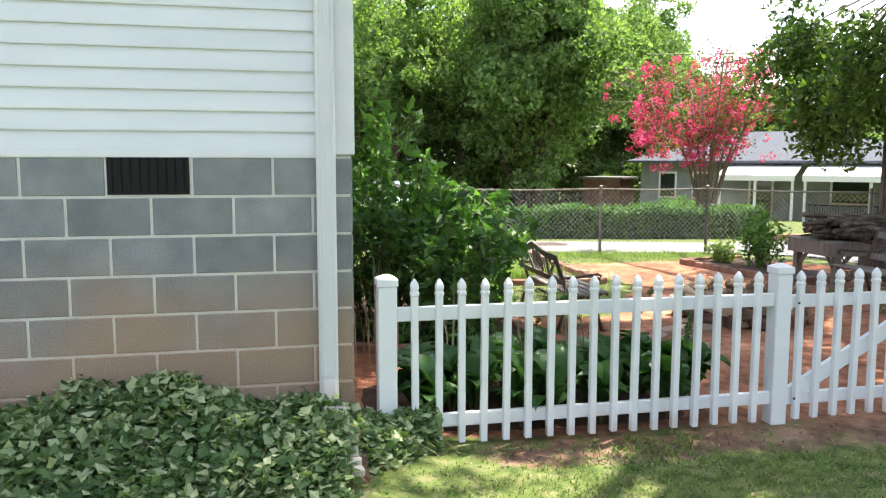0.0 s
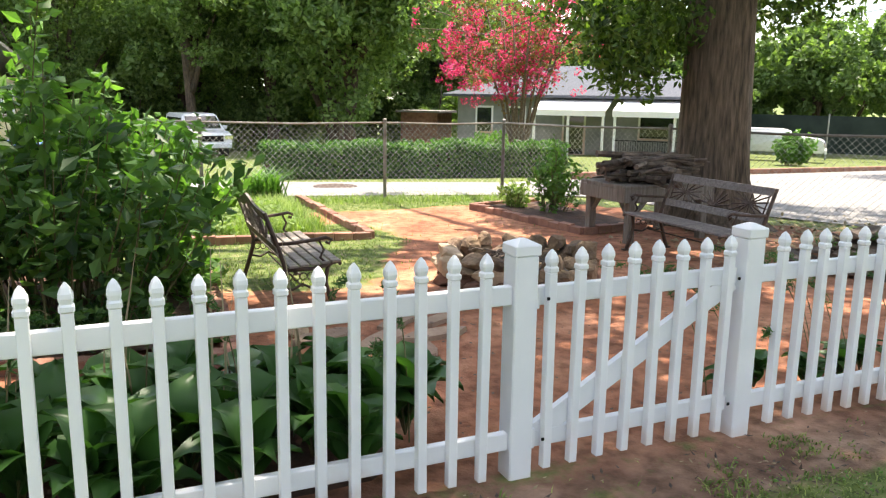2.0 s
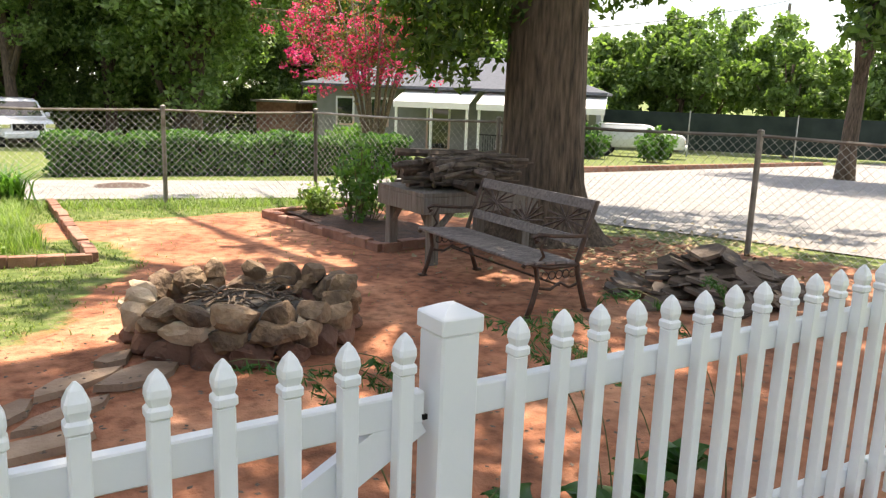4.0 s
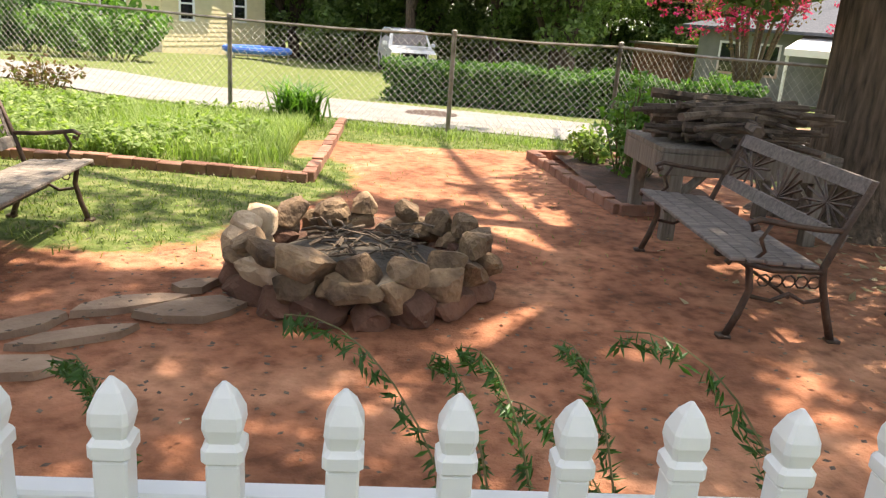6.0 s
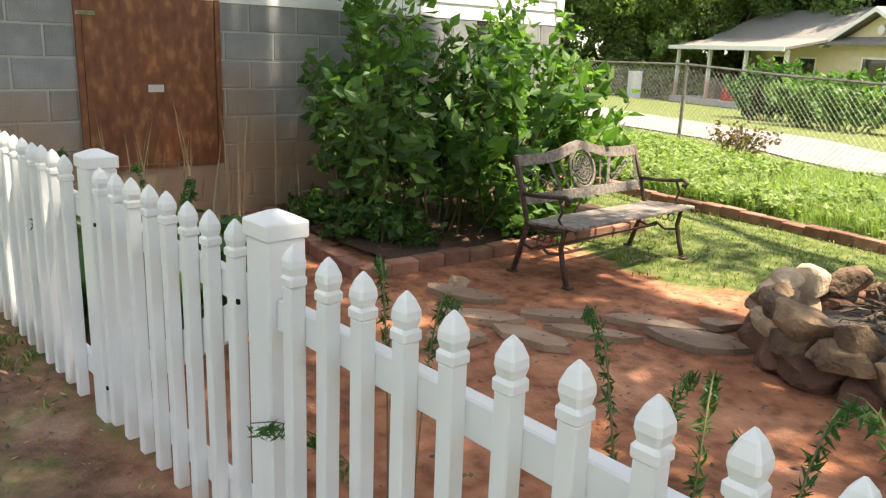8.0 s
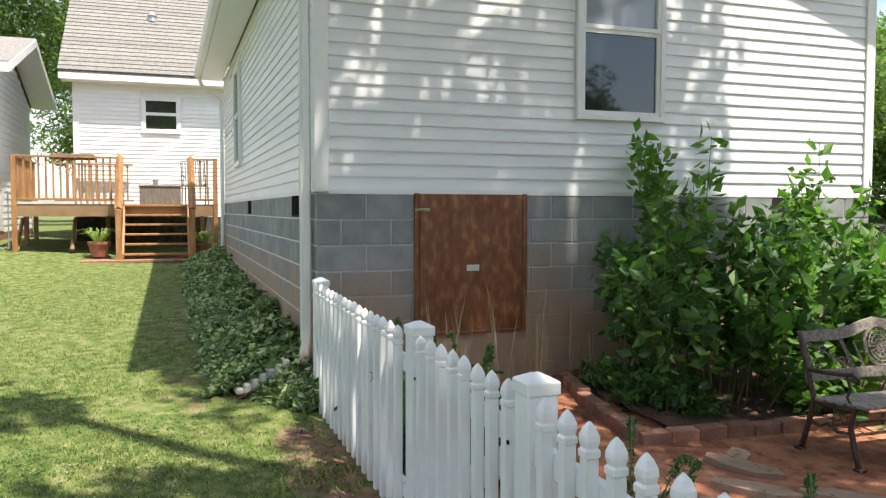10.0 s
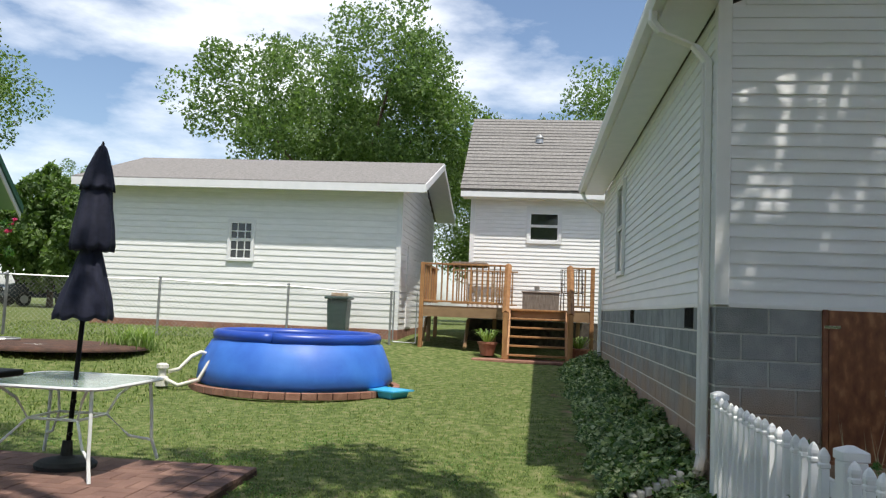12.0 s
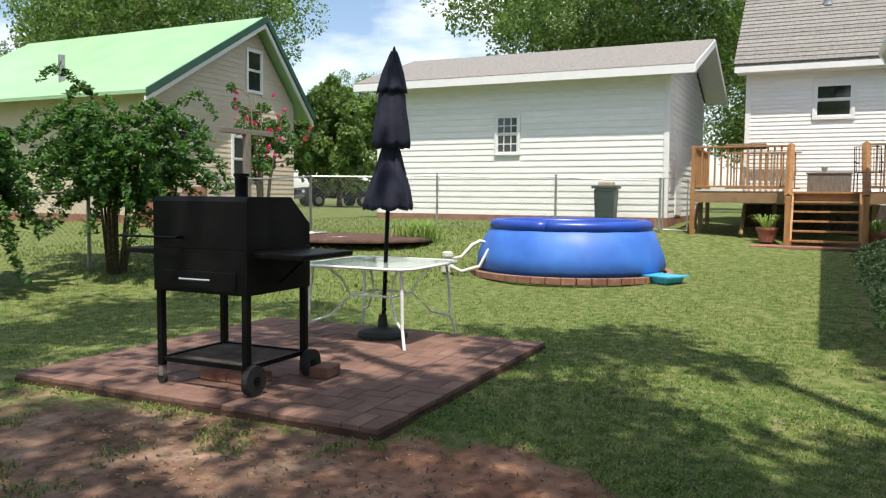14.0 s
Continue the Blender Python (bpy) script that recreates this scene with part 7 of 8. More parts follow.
for k in range(5):
    q = keep_c[-1 - k * 29]
    tube(bm, [(0, 0, 5.6 + 0.4 * k), (q[0] * 0.4, q[1] * 0.4, 8.4 + 0.2 * k), q], 0.16, 7, 0.05)
cl, cr = keep_c, keep_r
part("trunk", bm, "bark", oak, smooth=True)
v, f = leaf_cloud(cl, cr, 130, 0.13, ro)
from_numpy("crown", v, f, "oak", oak)
low = []
for (cx, cy, cz, sx, sz, n) in ((-1.4, -0.3, 2.8, 0.5, 0.45, 16), (-1.2, 0.6, 2.3, 0.6, 0.5, 24), (-0.7, 1.8, 3.4, 0.7, 0.6, 26), (0.9, 1.2, 3.4, 0.7, 0.5, 20), (-0.9, 0.9, 2.4, 0.7, 0.5, 24), (-0.8, 1.6, 3.2, 0.7, 0.6, 22), (1.3, -0.2, 2.9, 0.7, 0.45, 20), (0.7, -1.0, 3.3, 0.8, 0.3, 12), (-0.2, 1.5, 2.6, 0.9, 0.5, 20), (1.9, -1.1, 3.3, 0.8, 0.4, 14)):
    for k in range(n):
        low.append((cx * 0.85 + ro.normal() * sx * 0.55, cy + ro.normal() * sx * 0.55, cz + ro.normal() * sz * 0.55))
v, f = leaf_cloud(low, 0.3, 75, 0.062, ro, 0.0, 1.9)
from_numpy("low_foliage", v, f, "oak", oak)
bm = bmesh.new()
for c in low[::13]:
    tube(bm, [(c[0] * 0.15, c[1] * 0.15, 4.1), (c[0] * 0.6, c[1] * 0.6, 0.4 * c[2] + 2.5), c], 0.018, 4, 0.004)
part("low_branchwork", bm, "bark", oak)
dryl = thing("leaf_litter", "dry leaves and chips on the clay at the oak's foot", "litter", gp(9.0, 7.3, 0.01), kind="stuff")
rl = fixed(45)
v, f = leaf_cloud(np.column_stack([rl.normal(0, 0.9, 900), rl.normal(0, 0.6, 900), rl.uniform(0, 0.02, 900)]), 0.02, 1, 0.05, rl, 1.0)
from_numpy("leaves", v, f, "straw", dryl)


def crape(label, x, y, h, r, leaf, flower, seed, n_stem=7, n=60, per=70, size=0.07, bloom=26, rz=0, name="crape_myrtle"):
    t = thing(name, label, "tree", gp(x, y), rz)
    rr = fixed(seed)
    bm = bmesh.new()
    cs, top = [], []
    for k in range(n_stem):
        a = 2 * math.pi * k / n_stem + rr.uniform(-0.3, 0.3)
        R = r * rr.uniform(0.3, 0.75)
        tip = Vector((R * math.cos(a), R * math.sin(a), h * rr.uniform(0.7, 0.98)))
        mid = Vector((tip.x * 0.35, tip.y * 0.35, tip.z * 0.4))
        tube(bm, [(0.08 * math.cos(a), 0.08 * math.sin(a), -0.05), mid, tip], h * 0.011, 6, h * 0.003)
        for j in range(5):
            u = rr.uniform(0.05, 0.95)
            p = mid.lerp(tip, u)
            q = p + Vector((rr.normal() * r * 0.4, rr.normal() * r * 0.4, rr.uniform(0.0, 0.3) * h * 0.4))
            tube(bm, [p, p.lerp(q, 0.5) + Vector((0, 0, 0.06)), q], h * 0.004, 4, h * 0.0012)
            for i in range(max(1, n // (n_stem * 5))):
                w = p.lerp(q, rr.uniform(0.2, 1.1))
                cs.append(tuple(w + Vector((rr.normal(), rr.normal(), rr.normal())) * r * 0.1))
            top.append(q)
    part("trunk", bm, "twig", t, smooth=True)
    v, f = leaf_cloud(cs, r * 0.16, per, size, rr)
    from_numpy("crown", v, f, leaf, t)
    if flower:
        c = []
        for k in range(bloom):
            q = top[rr.randint(len(top))]
            c += [tuple(q + Vector((rr.normal() * 0.13 * r, rr.normal() * 0.13 * r, rr.uniform(-0.12, 0.1) * h))) for _ in range(4)]
        v, f = leaf_cloud(c, r * 0.055, 22, size * 0.95, rr, long=1.0)
        from_numpy("blossom", v, f, "flower", t)
    return t


crape("crape myrtle tree with masses of crimson blossom and bronze leaves", 14.88, 25.0, 6.4, 2.9, "redleaf", True, 12, 11, 170, 34, 0.085, 120)


def arching_crape(label, x, y, h, r, seed, stems=12, twigs=13):
    """Many thin stems from one foot, each with arching sprays of small paired leaves that droop at their ends."""
    t = thing("crape_myrtle", label, "tree", gp(x, y))
    rr = fixed(seed)
    bm = bmesh.new()
    cs = []
    for k in range(stems):
        a = 2 * math.pi * k / stems + rr.uniform(-0.25, 0.25)
        R_ = r * rr.uniform(0.15, 0.6)
        tip = Vector((R_ * math.cos(a), R_ * math.sin(a), h * rr.uniform(0.62, 0.95) * (1 - 0.25 * R_ / r)))
        mid = Vector((tip.x * 0.3, tip.y * 0.3, tip.z * 0.45))
        tube(bm, [(0.1 * math.cos(a), 0.1 * math.sin(a), -0.05), mid, tip], h * 0.0095, 6, h * 0.002)
        for j in range(twigs):
            u = rr.uniform(0.12, 1.0)
            p = mid.lerp(tip, u)
            b = a + rr.normal() * 1.1
            L = r * rr.uniform(0.28, 0.62)
            d = Vector((math.cos(b), math.sin(b), 0))
            rise = rr.uniform(0.1, 0.75)
            pts = [p + d * L * v + Vector((0, 0, L * (rise * v * 1.5 - 1.25 * v * v * rr.uniform(0.5, 1.0)))) for v in (0, 0.35, 0.7, 1.0)]
            tube(bm, pts, h * 0.0022, 4, h * 0.0007)
            for q0, q1 in zip(pts, pts[1:]):
                for m in range(26):
                    cs.append(tuple(q0.lerp(q1, rr.rand())))
    part("trunk", bm, "twig", t, smooth=True)
    v, f = leaf_cloud(cs, 0.07, 2, 0.05, rr, 0.45, 1.9)
    from_numpy("crown", v, f, "shrub_leaf", t)
    return t


arching_crape("spreading dark green crape myrtle with arching sprays on the lawn", -1.5, -6.85, 3.1, 1.75, 13)
crape("slim crape myrtle with red blossom before the beige house", -9.6, -10.6, 3.4, 0.85, "shrub_leaf", True, 14, 8, 90, 60, 0.06, 16)
arching_crape("leafy crape myrtle with arching sprays at the lawn's edge", 0.75, -7.3, 2.7, 1.5, 15, 9, 12)

# ---- shrubs and beds ----


def shrub(name, label, x, y, h, r, leaf, seed, stems=30, per=34, size=0.075, z0=0.0, lean=0.35, low=0.2, cat="shrub"):
    """Many upright leafy stems from one foot."""
    t = thing(name, label, cat, gp(x, y, z0))
    rr = fixed(seed)
    bm = bmesh.new()
    V, F, n0 = [], [], 0
    for k in range(stems):
        a, R = rr.uniform(0, 6.28), r * math.sqrt(rr.uniform(0, 1))
        hh = h * (1 - 0.35 * (R / r) ** 2) * rr.uniform(0.72, 1.0)
        foot = Vector((R * 0.5 * math.cos(a), R * 0.5 * math.sin(a), -0.02))
        tip = Vector((R * (1 + lean * 0.3) * math.cos(a) + rr.normal() * 0.05, R * (1 + lean * 0.3) * math.sin(a) + rr.normal() * 0.05, hh))
        mid = foot.lerp(tip, 0.5) + Vector((rr.normal() * 0.04, rr.normal() * 0.04, 0.04))
        tube(bm, [foot, mid, tip], 0.009, 4, 0.003)
        us = rr.uniform(low, 1.0, per)
        cs = [tuple(foot.lerp(tip, u) + (mid - foot.lerp(tip, 0.5)) * 4 * u * (1 - u)) for u in us]
        v, f = leaf_cloud(cs, 0.14 * (1.15 - 0.5 * 0.5), 1, size, rr, 0.3, 1.7)
        V.append(v)
        F.append(f + n0)
        n0 += len(v)
    part("woody_base", bm, "stem", t, kind="stuff")
    from_numpy("foliage", np.concatenate(V), np.concatenate(F), leaf, t)
    return t


shrub("leafy_shrub", "tall dark green shrub with upright stems by the foundation", 1.1, 6.9, 1.7, 1.05, "shrub_leaf", 51, 44, 46, 0.075, lean=0.5, low=0.3)
shrub("leafy_shrub", "bright green broad-leaved shrub by the foundation", 1.5, 7.45, 1.6, 0.85, "bright_leaf", 52, 38, 46, 0.085, low=0.3)
shrub("leafy_shrub", "tall flowering-topped shrub stems against the block wall", 0.72, 6.85, 2.45, 0.6, "bright_leaf", 53, 9, 75, 0.075, low=0.45)
shrub("leafy_shrub", "tall flowering-topped shrub stems against the block wall", 0.95, 7.9, 2.4, 0.5, "bright_leaf", 54, 6, 75, 0.08, low=0.45)
shrub("leafy_shrub", "airy dark green shrub with bare stems by the wall hatch", 1.0, 6.25, 1.4, 0.6, "shrub_leaf", 66, 11, 44, 0.075, lean=0.5, low=0.4)
shrub("low_plant", "low dark feathery plant inside the brick edging", 1.35, 6.2, 0.28, 0.35, "shrub_leaf", 55, 40, 22, 0.05)
shrub("low_plant", "low dark feathery plant inside the brick edging", 0.75, 6.25, 0.25, 0.3, "shrub_leaf", 56, 30, 22, 0.05)
shrub("low_plant", "low green plant at the bench foot", 1.75, 7.2, 0.45, 0.3, "bright_leaf", 57, 25, 22, 0.07)
shrub("young_shrub", "thin-leaved shrub in the corner bed at the wire fence", 6.95, 10.15, 1.05, 0.32, "bright_leaf", 58, 26, 34, 0.055)
shrub("young_shrub", "small leafy plant in the corner bed", 6.7, 10.8, 0.4, 0.25, "weed", 59, 18, 22, 0.05)
shrub("young_shrub", "grey-green bush beyond the lane before the yellow house", -2.6, 24.2, 1.7, 1.7, "bright_leaf", 60, 70, 50, 0.13)
shrub("young_shrub", "grey-green bush beyond the lane before the yellow house", -5.2, 26.0, 1.9, 1.3, "shrub_leaf", 61, 60, 50, 0.13)
shrub("young_shrub", "pale bush beside the grey house porch", 17.5, 32.0, 1.1, 1.0, "bright_leaf", 62, 50, 40, 0.12)
shrub("young_shrub", "dark bush by the grey house", 24.5, 25.2, 1.5, 0.9, "shrub_leaf", 63, 50, 40, 0.12)
shrub("young_shrub", "pale flowering bush by the grey house", 26.0, 23.2, 1.4, 0.8, "bright_leaf", 64, 45, 40, 0.12)
shrub("spiky_plant", "low plants along the lane edge with dark seed heads", 0.2, 13.5, 0.5, 0.5, "redleaf", 65, 20, 16, 0.05)

hed = thing("hedge", "clipped dark green hedge along the far side of the lane", "hedge")
rh = fixed(70)
cs = []
for k in range(1200):
    u = rh.uniform(0, 1)
    x, y = 4.72 + 6.6 * u, 18.35 - 1.43 * u
    w = rh.uniform(-0.5, 0.5)
    edge = rh.rand()
    zz = 0.66 + 0.06 * math.sin(x * 3) + 0.04 * math.sin(x * 7.3) if edge < 0.35 else rh.uniform(0.03, 0.72)
    w = w if edge < 0.35 else (-0.5 if rh.rand() < 0.7 else 0.5)
    cs.append((x + 0.2 * w, y + w, ground_z(x, y) + zz))
v, f = leaf_cloud(cs, 0.13, 26, 0.07, rh)
from_numpy("foliage", v, f, "shrub_leaf", hed)
# solid box core in the dark soil colour, filling the hedge behind its leaves
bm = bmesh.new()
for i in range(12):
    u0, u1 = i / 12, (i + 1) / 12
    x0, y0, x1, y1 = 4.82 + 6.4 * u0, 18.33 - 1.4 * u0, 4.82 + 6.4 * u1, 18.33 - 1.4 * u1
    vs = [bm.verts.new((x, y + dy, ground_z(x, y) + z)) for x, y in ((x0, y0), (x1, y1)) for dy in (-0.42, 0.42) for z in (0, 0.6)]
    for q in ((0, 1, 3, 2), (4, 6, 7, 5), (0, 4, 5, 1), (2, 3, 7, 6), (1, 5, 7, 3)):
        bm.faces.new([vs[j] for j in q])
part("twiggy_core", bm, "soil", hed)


def blades(name, label, pts, h, w, leaf, seed, bend=0.4, cat="grass"):
    """Upright narrow blades, two quads each, at the given places."""
    rr = fixed(seed)
    pts = np.asarray(pts, float)
    n = len(pts)
    a = rr.uniform(0, 6.283, n)
    d = np.column_stack([np.cos(a), np.sin(a), np.zeros(n)])
    s = np.column_stack([-np.sin(a), np.cos(a), np.zeros(n)])
    hh = (h * rr.uniform(0.5, 1.2, n))[:, None]
    ww = (w * rr.uniform(0.7, 1.3, n))[:, None]
    z = np.array([[0, 0, 1.0]])
    m = pts + z * hh * 0.55 + d * hh * bend * 0.35
    t = pts + z * hh * (1 - 0.3 * bend) + d * hh * bend
    v = np.stack([pts - s * ww / 2, pts + s * ww / 2, m + s * ww * 0.4, m - s * ww * 0.4, t], 1).reshape(-1, 3)
    k = np.arange(n) * 5
    f = [list(q) for q in np.column_stack([k, k + 1, k + 2, k + 3])] + [list(q) for q in np.column_stack([k + 3, k + 2, k + 4])]
    t_ = thing(name, label, cat, kind="stuff")
    me = bpy.data.meshes.new("blades")
    me.from_pydata(v.tolist(), [], [[int(i) for i in q] for q in f])
    me.materials.append(M[leaf])
    o = new("blades", me)
    o.parent = t_
    tagged(o, kind="stuff")
    return t_


rg_ = fixed(80)


def scatter(n, x0, x1, y0, y1, keep):
    out = []
    while len(out) < n:
        x, y = rg_.uniform(x0, x1), rg_.uniform(y0, y1)
        if rg_.rand() < keep(x, y):
            out.append((x, y, ground_z(x, y) - 0.004))
    return out


def lawn_keep(x, y):
    if PX0 - 0.02 < x < PX1 + 0.02 and PY0 - 0.02 < y < PY1 + 0.02:
        return 0.0
    s = soil(x, y)
    k = s + 0.5 + 0.42 * noise.noise((x * 1.1, y * 1.1, 5)) + 0.3 * noise.noise((x * 3.5, y * 3.5, 9))
    return 1.0 - smooth(0.82, 1.05, k) * 0.97


near = lambda x, y: lawn_keep(x, y) * min(1.0, (3.0 / max(0.5, math.hypot(x - 4.0, y - 1.8))) ** 1.1)
blades("lawn_grass", "short mown lawn blades between the patio and the fence", scatter(105000, -9, 6.5, -6.8, 3.7, near), 0.035, 0.006, "grass", 81, 0.9)
yard_keep = lambda x, y: (lawn_keep(x, y) if x + 0.45 * y < 12.6 and not (x < HX + 0.05 and y < HE) else 0.0)
blades("yard_grass", "short pale grass among the clay in the back yard", scatter(34000, -3, 7.0, 7.0, 13.4, yard_keep), 0.045, 0.007, "grass", 82, 0.9)
weedy = scatter(26000, -0.9, 3.75, 9.75, 12.9, lambda x, y: 0.35 + 0.65 * smooth(-0.3, 0.4, noise.noise((x, y, 2))) * (1 - 0.75 * spot(x, y, 3.6, 10.4, 0.7, 1.4)))
blades("weed_grass", "tall pale green weeds filling the brick-edged bed", weedy, 0.22, 0.008, "weed", 83, 0.5)
rw = fixed(84)
cs = [(x, y, z + rw.uniform(0.02, 0.2)) for x, y, z in scatter(3600, -0.8, 3.4, 9.75, 12.7, lambda x, y: smooth(-0.4, 0.3, noise.noise((x * 0.8, y * 0.8, 7))))]
wd = thing("weed_patch", "broad-leaved pale weeds in the brick-edged bed", "weeds", kind="stuff")
v, f = leaf_cloud(cs, 0.06, 5, 0.05, rw, 0.6)
from_numpy("leaves", v, f, "weed", wd)
blades("iris_clump", "clump of stiff sword-shaped iris leaves by the fence", [(3.6 + rg_.normal() * 0.13, 12.7 + rg_.normal() * 0.1, ground_z(3.3, 12.8)) for _ in range(240)], 0.62, 0.03, "bright_leaf", 85, 0.75, "plant")
blades("lily_clump", "clump of strappy day-lily leaves at the mulch bed", [(lily[0] + rg_.normal() * 0.22, lily[1] + rg_.normal() * 0.18, lily[2]) for _ in range(240)], 0.5, 0.022, "weed", 86, 0.6, "plant")
blades("road_weeds", "loose green weeds along the lane edge", [(x, 13.3 - 0.22 * x + 0.12 + rg_.normal() * 0.22, ground_z(x, 13.3 - 0.22 * x) - 0.01) for x in rg_.uniform(-4, 7.2, 5000)], 0.12, 0.01, "weed", 87, 0.7)
blades("far_grass", "sunlit grass beyond the garage-side fence", scatter(16000, -11.5, -1.0, -9.5, -2.5, lambda x, y: 0.6), 0.07, 0.014, "grass", 88, 0.8)

# ivy along the side wall
ri = fixed(90)
ivy = thing("ivy_bed", "dense variegated ground ivy along the foundation", "ivy", kind="stuff")
cs = []
while len(cs) < 15000:
    x = ri.uniform(-9.9, 0.62)
    if x < -4 and ri.rand() < 0.45:
        continue
    w = 0.8 + 0.14 * noise.noise((x * 1.5, 0, 0)) if x < 0.1 else 0.5 * (0.75 - x) / 0.65 + 0.05
    y = HY - 0.03 - w * ri.uniform(0, 1)
    u = (HY - y) / w
    z = 0.36 * (1 - u ** 2.6) * (0.8 + 0.5 * noise.noise((x * 2, y * 2, 4))) * (0.85 if x > 0.1 else 1)
    cs.append((x, y, ground_z(x, y) + z * ri.uniform(0.55, 1.1)))
v, f = leaf_cloud(cs, 0.05, 3, 0.055, ri, 0.5, 1.2)
from_numpy("leaves", v, f, "ivy", ivy)
bm = bmesh.new()
for k in range(130):
    c = cs[ri.randint(len(cs))]
    a = ri.uniform(0, 6.28)
    tube(bm, [c, (c[0] + 0.12 * math.cos(a), c[1] - 0.05, c[2] + 0.03), (c[0] + 0.25 * math.cos(a), c[1] - 0.12, c[2] - 0.04)], 0.0025, 3)
part("runners", bm, "stem", ivy)
bm = bmesh.new()
n = 60
prev = None
for i in range(n + 1):
    x = -9.9 + 10.1 * i / n
    row = [bm.verts.new((x, HY - 0.01 - 0.62 * u, ground_z(x, HY) - 0.02 + 0.2 * (1 - u ** 2.2))) for u in (0, 0.3, 0.6, 0.85, 1.0)]
    if prev:
        for a, b, c, d in zip(prev, prev[1:], row[1:], row):
            bm.faces.new((a, b, c, d))
    prev = row
part("litter", bm, "soil", ivy)

pl_ = thing("flower_planter", "wide terracotta planter of thin grass on bricks at the house corner", "planter", gp(0.42, 9.0))
part("base", box((-0.2, -0.2, -0.02), (0.2, 0.2, 0.1), 0.01), "brick", pl_)
part("pot", lathe([(0.14, 0.1), (0.18, 0.26), (0.205, 0.26), (0.205, 0.31), (0.17, 0.31)], 20), "terracotta", pl_)
shrub("low_plant", "thin upright pale grass growing in the planter", 0.42, 9.0, 0.3, 0.15, "weed", 71, 16, 10, 0.03, z0=0.3)
shrub("low_plant", "low cream and green leafy plants beside the foundation", 0.45, 8.35, 0.25, 0.3, "ivy", 72, 30, 20, 0.05)

# hostas on both sides of the gate
rq = fixed(95)
leaf_meshes = []
for q in range(4):
    bm = bmesh.new()
    L, W = 0.24, 0.085 + 0.012 * q
    rows = []
    for i in range(6):
        u = i / 5
        w = W * math.sin(math.pi * min(1, u * 0.93 + 0.07)) ** 0.7 * (1 - u ** 4)
        cx, cz = L * u, 0.10 * math.sin(u * 2.4) - 0.05 * u * u
        rows.append([bm.verts.new((cx, s * w, cz + abs(s) * 0.022)) for s in (-1, -0.45, 0, 0.45, 1)])
    for a, b in zip(rows, rows[1:]):
        for i in range(4):
            bm.faces.new((a[i], a[i + 1], b[i + 1], b[i]))
    o = part("leaf", bm, "hosta", None, smooth=True)
    leaf_meshes.append(o.data)
    bpy.data.objects.remove(o)
hs = thing("bed_soil", "dark damp soil of the hosta bed behind the picket fence", "soil")
bm = bmesh.new()
grid = [[bm.verts.new((0.3 + 2.1 * i / 12, 3.9 + 1.1 * j / 8, ground_z(0.3 + 2.1 * i / 12, 3.9 + 1.1 * j / 8) + 0.02 + 0.03 * math.sin(math.pi * j / 8) * (1 + noise.noise((i * 0.6, j * 0.6, 1))) - (0.05 if i in (0, 12) or j in (0, 8) else 0))) for i in range(13)] for j in range(9)]
for j in range(8):
    for i in range(12):
        bm.faces.new((grid[j][i], grid[j][i + 1], grid[j + 1][i + 1], grid[j + 1][i]))
part("soil_surface", bm, "soil", hs, smooth=True)
spots = [(0.75 + 0.3 * k + rq.uniform(-0.05, 0.05), 4.28 + rq.uniform(-0.1, 0.28)) for k in range(7)] + [(4.25 + 0.27 * k, 4.1 + rq.uniform(-0.05, 0.1)) for k in range(5)] + [(1.35, 3.98), (1.05, 4.62), (1.9, 4.6), (1.6, 4.85), (1.3, 4.7), (0.75, 4.6), (2.2, 4.55), (0.95, 4.15), (1.55, 4.2), (2.05, 4.2), (2.5, 4.3), (0.6, 4.2)] + [(0.65 + 0.17 * k + rq.uniform(-0.05, 0.05), 3.98 + 0.24 * (k % 3) + rq.uniform(-0.05, 0.05)) for k in range(11)]
for x, y in spots:
    h = thing("hosta", "broad ribbed dark green hosta behind the picket fence", "plant", gp(x, y, 0.02), 0, "hostas along the fence")
    h.scale = (0.95, 0.95, 0.95) if x < 3 else (0.6, 0.6, 0.5)
    for k in range(15):
        a = 360 * k / 15 * 1.618 + rq.uniform(-15, 15)
        o = new("leaf", leaf_meshes[k % 4])
        o.parent = h
        s = rq.uniform(0.8, 1.3)
        o.matrix_basis = pose(0, 0, 0.05 + 0.012 * k, 0, -rq.uniform(5, 55), a) @ Matrix.Scale(s, 4)
    part("stalks", tubes([[(0, 0, 0), (0.05 * math.cos(k), 0.05 * math.sin(k), 0.16)] for k in range(6)], 0.006, 4), "stem", h, kind="stuff")


def frond(x, y, dx, dy, h, seed, label="drooping leafy seed stalk leaning over the picket fence"):
    t = thing("drooping_stalk", label, "plant", gp(x, y), 0, "drooping stalks by the gate")
    rr = fixed(seed)
    P = [Vector((dx * u ** 1.6, dy * u ** 1.6, h * (u * 1.5 - 0.72 * u ** 2.6))) for u in np.linspace(0, 1, 12)]
    part("stalk", tubes([P], 0.004, 4, 0.0015), "stem", t)
    v, f = leaf_cloud([tuple(P[min(10, 5 + int(u * 6))].lerp(P[min(11, 6 + int(u * 6))], u * 6 - int(u * 6)) + Vector((0, 0, -0.02 - 0.012 * rr.rand()))) for u in rr.uniform(0, 0.999, 120)], 0.016, 1, 0.0095, rr, 0.1, 4.6)
    from_numpy("leafage", v, f, "hosta", t)


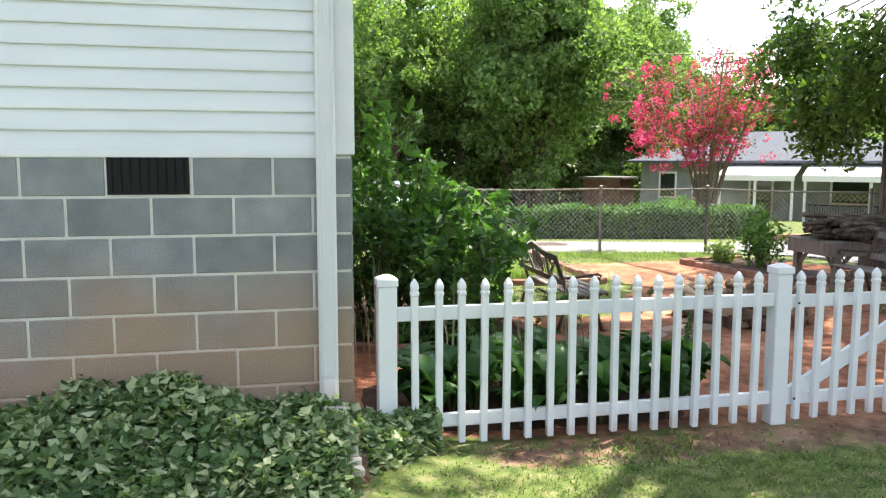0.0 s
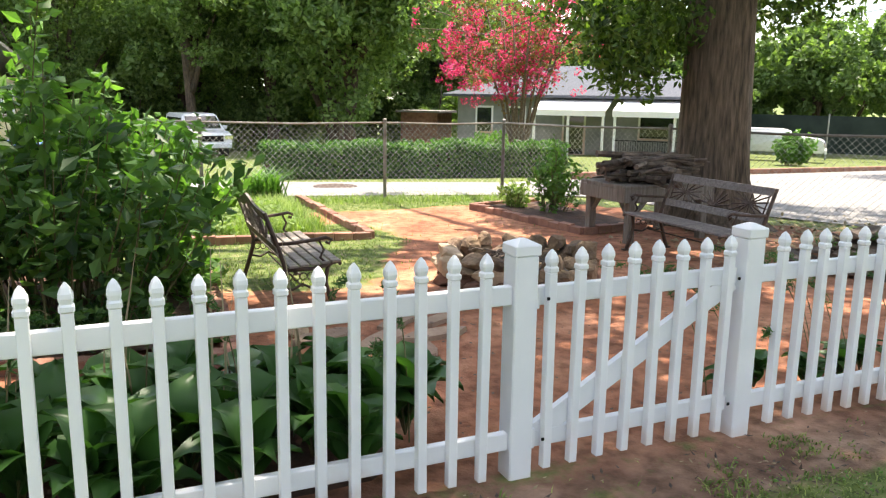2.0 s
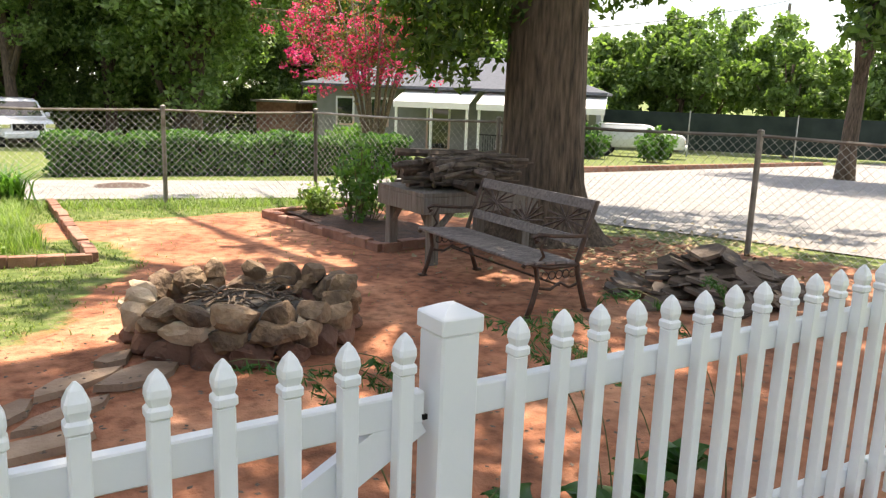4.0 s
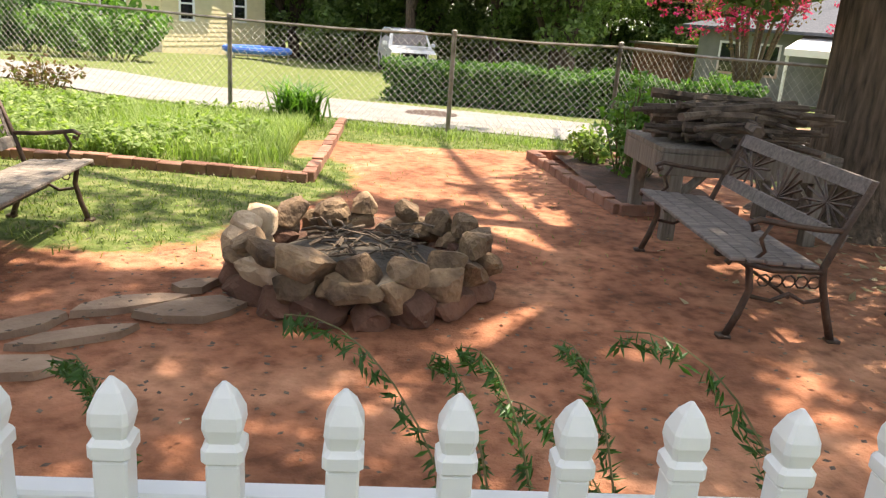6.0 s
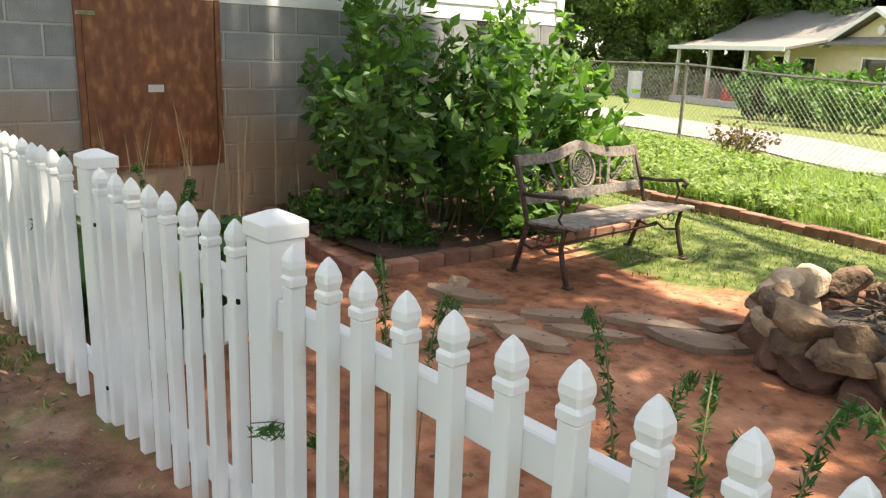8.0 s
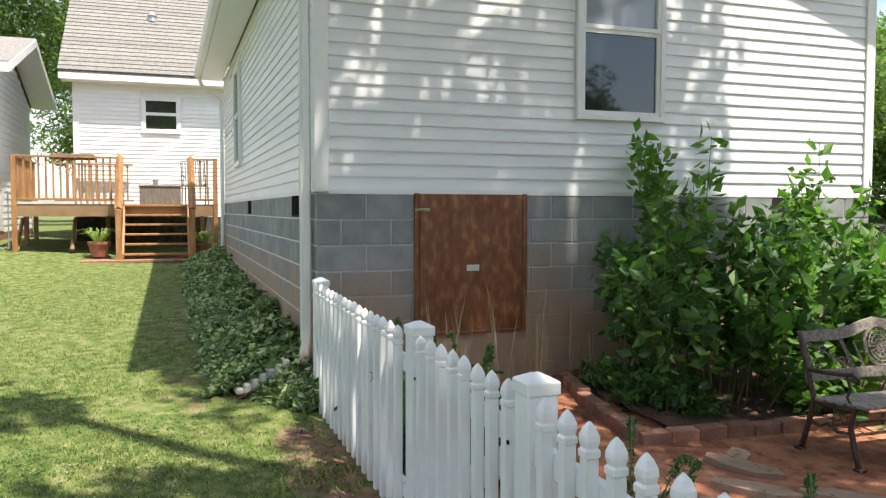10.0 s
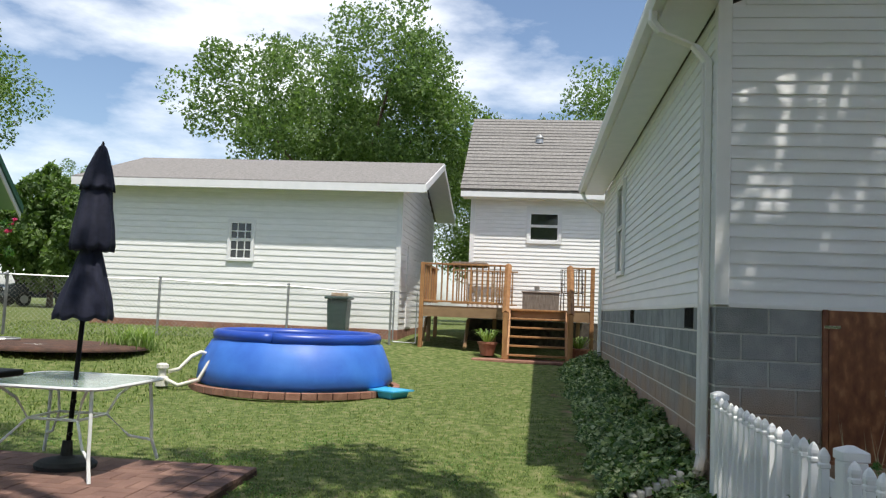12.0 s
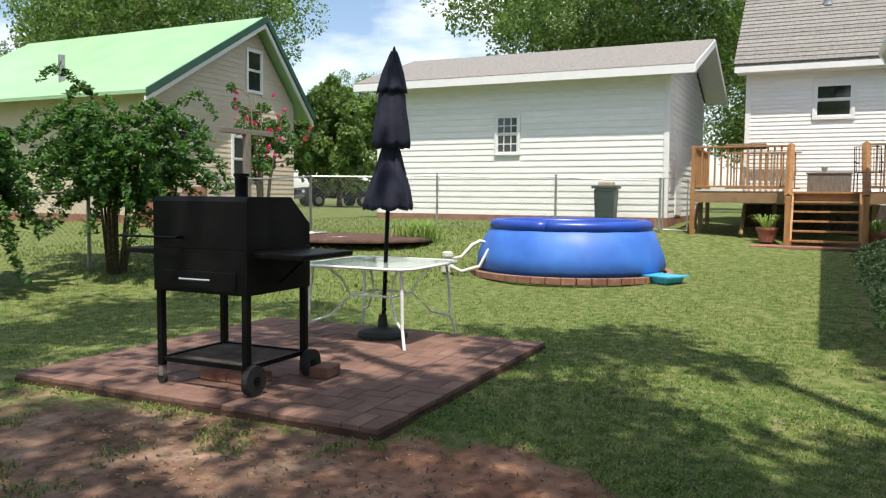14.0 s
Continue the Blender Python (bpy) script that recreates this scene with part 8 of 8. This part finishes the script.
for i, (x, y, tx, ty, tz) in enumerate(((4.85, 4.1, 4.4, 4.52, 0.6), (5.45, 4.05, 5.09, 4.45, 0.62), (4.3, 4.1, 3.93, 4.49, 0.5), (4.86, 4.1, 4.72, 4.53, 0.52), (4.95, 4.15, 4.78, 4.52, 0.54), (5.1, 4.15, 5.03, 4.65, 0.51), (5.15, 4.1, 4.87, 4.48, 0.44),
                                       (4.25, 4.05, 4.0, 4.4, 0.55), (4.1, 4.1, 3.62, 4.42, 0.58), (4.4, 3.95, 4.04, 3.72, 0.36), (2.5, 4.25, 2.4, 4.35, 0.6), (2.1, 4.4, 2.3, 4.4, 0.62), (1.8, 4.4, 1.6, 4.4, 0.6), (1.4, 4.4, 1.5, 4.3, 0.62), (0.9, 4.3, 1.1, 4.2, 0.62), (2.35, 4.1, 2.15, 3.75, 0.5), (5.6, 4.1, 5.75, 4.5, 0.6))):
    frond(x, y, tx - x, ty - y, (tz - ground_z(x, y)) / 0.78, 200 + i)
blades("seed_stalks", "dry tan seed stalks standing along the fence and wall", [(x + rg_.normal() * 0.05, y + rg_.normal() * 0.05, 0) for x, y in ((0.5, 4.9), (0.55, 5.5), (0.6, 5.9), (0.9, 4.5), (1.3, 4.5), (1.7, 4.5), (2.1, 4.5), (0.45, 5.2)) for _ in range(7)], 0.75, 0.014, "straw", 89, 0.15, "plant")
lit = thing("ground_litter", "small dark twigs and dead leaves scattered on the clay", "litter", kind="stuff")
v, f = leaf_cloud(scatter(2400, 0.8, 8.5, 4.0, 9.0, lambda x, y: 1.0 if math.hypot(x - 4.52, y - 6.84) > 0.75 else 0), 0.01, 1, 0.02, rg_, 1.0)
v[:, 2] = np.maximum(v[:, 2], -0.075)
v[:, 2] += 0.006
from_numpy("leaves", v, f, "twig", lit)

for i, (a, b, s) in enumerate((((-34, -9, 8.6), (-40, 40, 7.5), 0.9), ((52, 36, 9.0), (-14, 44, 8.0), 1.2), ((52, 36, 8.2), (18.5, 34, 3.6), 0.6))):
    w = thing("power_line", "thin black overhead utility cable", "cable")
    a, b = Vector(a), Vector(b)
    part("cable", tubes([[a.lerp(b, u) - Vector((0, 0, s * 4 * u * (1 - u))) for u in np.linspace(0, 1, 13)]], 0.025, 4), "black", w)


rt_ = fixed(301)


def thatch_keep(x, y):
    if PX0 - 0.02 < x < PX1 + 0.02 and PY0 - 0.02 < y < PY1 + 0.02:
        return 0.0
    return min(1.0, (2.6 / max(0.6, math.hypot(x - 4.2, y - 1.2))) ** 1.4) * (0.35 + 0.65 * smooth(-0.2, 0.3, noise.noise((x * 1.7, y * 1.7, 21))))


def tuft_keep(x, y):
    s = soil(x, y)
    if s < 0.12 or s > 0.9:
        return 0.0
    c = noise.noise((x * 2.4, y * 2.4, 33)) + 0.5 * noise.noise((x * 7, y * 7, 12))
    return smooth(0.12, 0.38, c) * min(1.0, (3.5 / max(0.6, math.hypot(x - 4.2, y - 1.2))) ** 1.2)


blades("grass_tufts", "small ragged weed and grass tufts on bare brown soil", scatter(9000, 1.2, 6.8, -4.0, 3.75, tuft_keep), 0.04, 0.008, "grass", 302, 0.9)
for nm, lab, mat, cnt, size in (("dry_thatch", "dry grass clippings and straw lying on the lawn", "straw", 3500, 0.012), ("dark_litter", "dead brown leaf bits and twigs on the bare soil", "log", 5000, 0.015)):
    tl = thing(nm, lab, "litter", kind="stuff")
    v, f = leaf_cloud(scatter(cnt, 0.5, 6.8, -3.5, 3.75, thatch_keep), 0.012, 1, size, rt_, 0.9, 2.6)
    v[:, 2] += 0.008
    from_numpy("bits", v, f, mat, tl)
clv = thing("clover_patch", "low broad-leaved weeds growing in the lawn", "weeds", kind="stuff")
v, f = leaf_cloud([(x, y, z + 0.02) for x, y, z in scatter(6000, -2, 6.8, -4.5, 3.6, lambda x, y: thatch_keep(x, y) * smooth(0.05, 0.35, noise.noise((x * 1.3, y * 1.3, 55))) * (1 - smooth(0.5, 0.8, soil(x, y))))], 0.015, 3, 0.014, rt_, 0.7, 1.2)
from_numpy("leaves", v, f, "bright_leaf", clv)
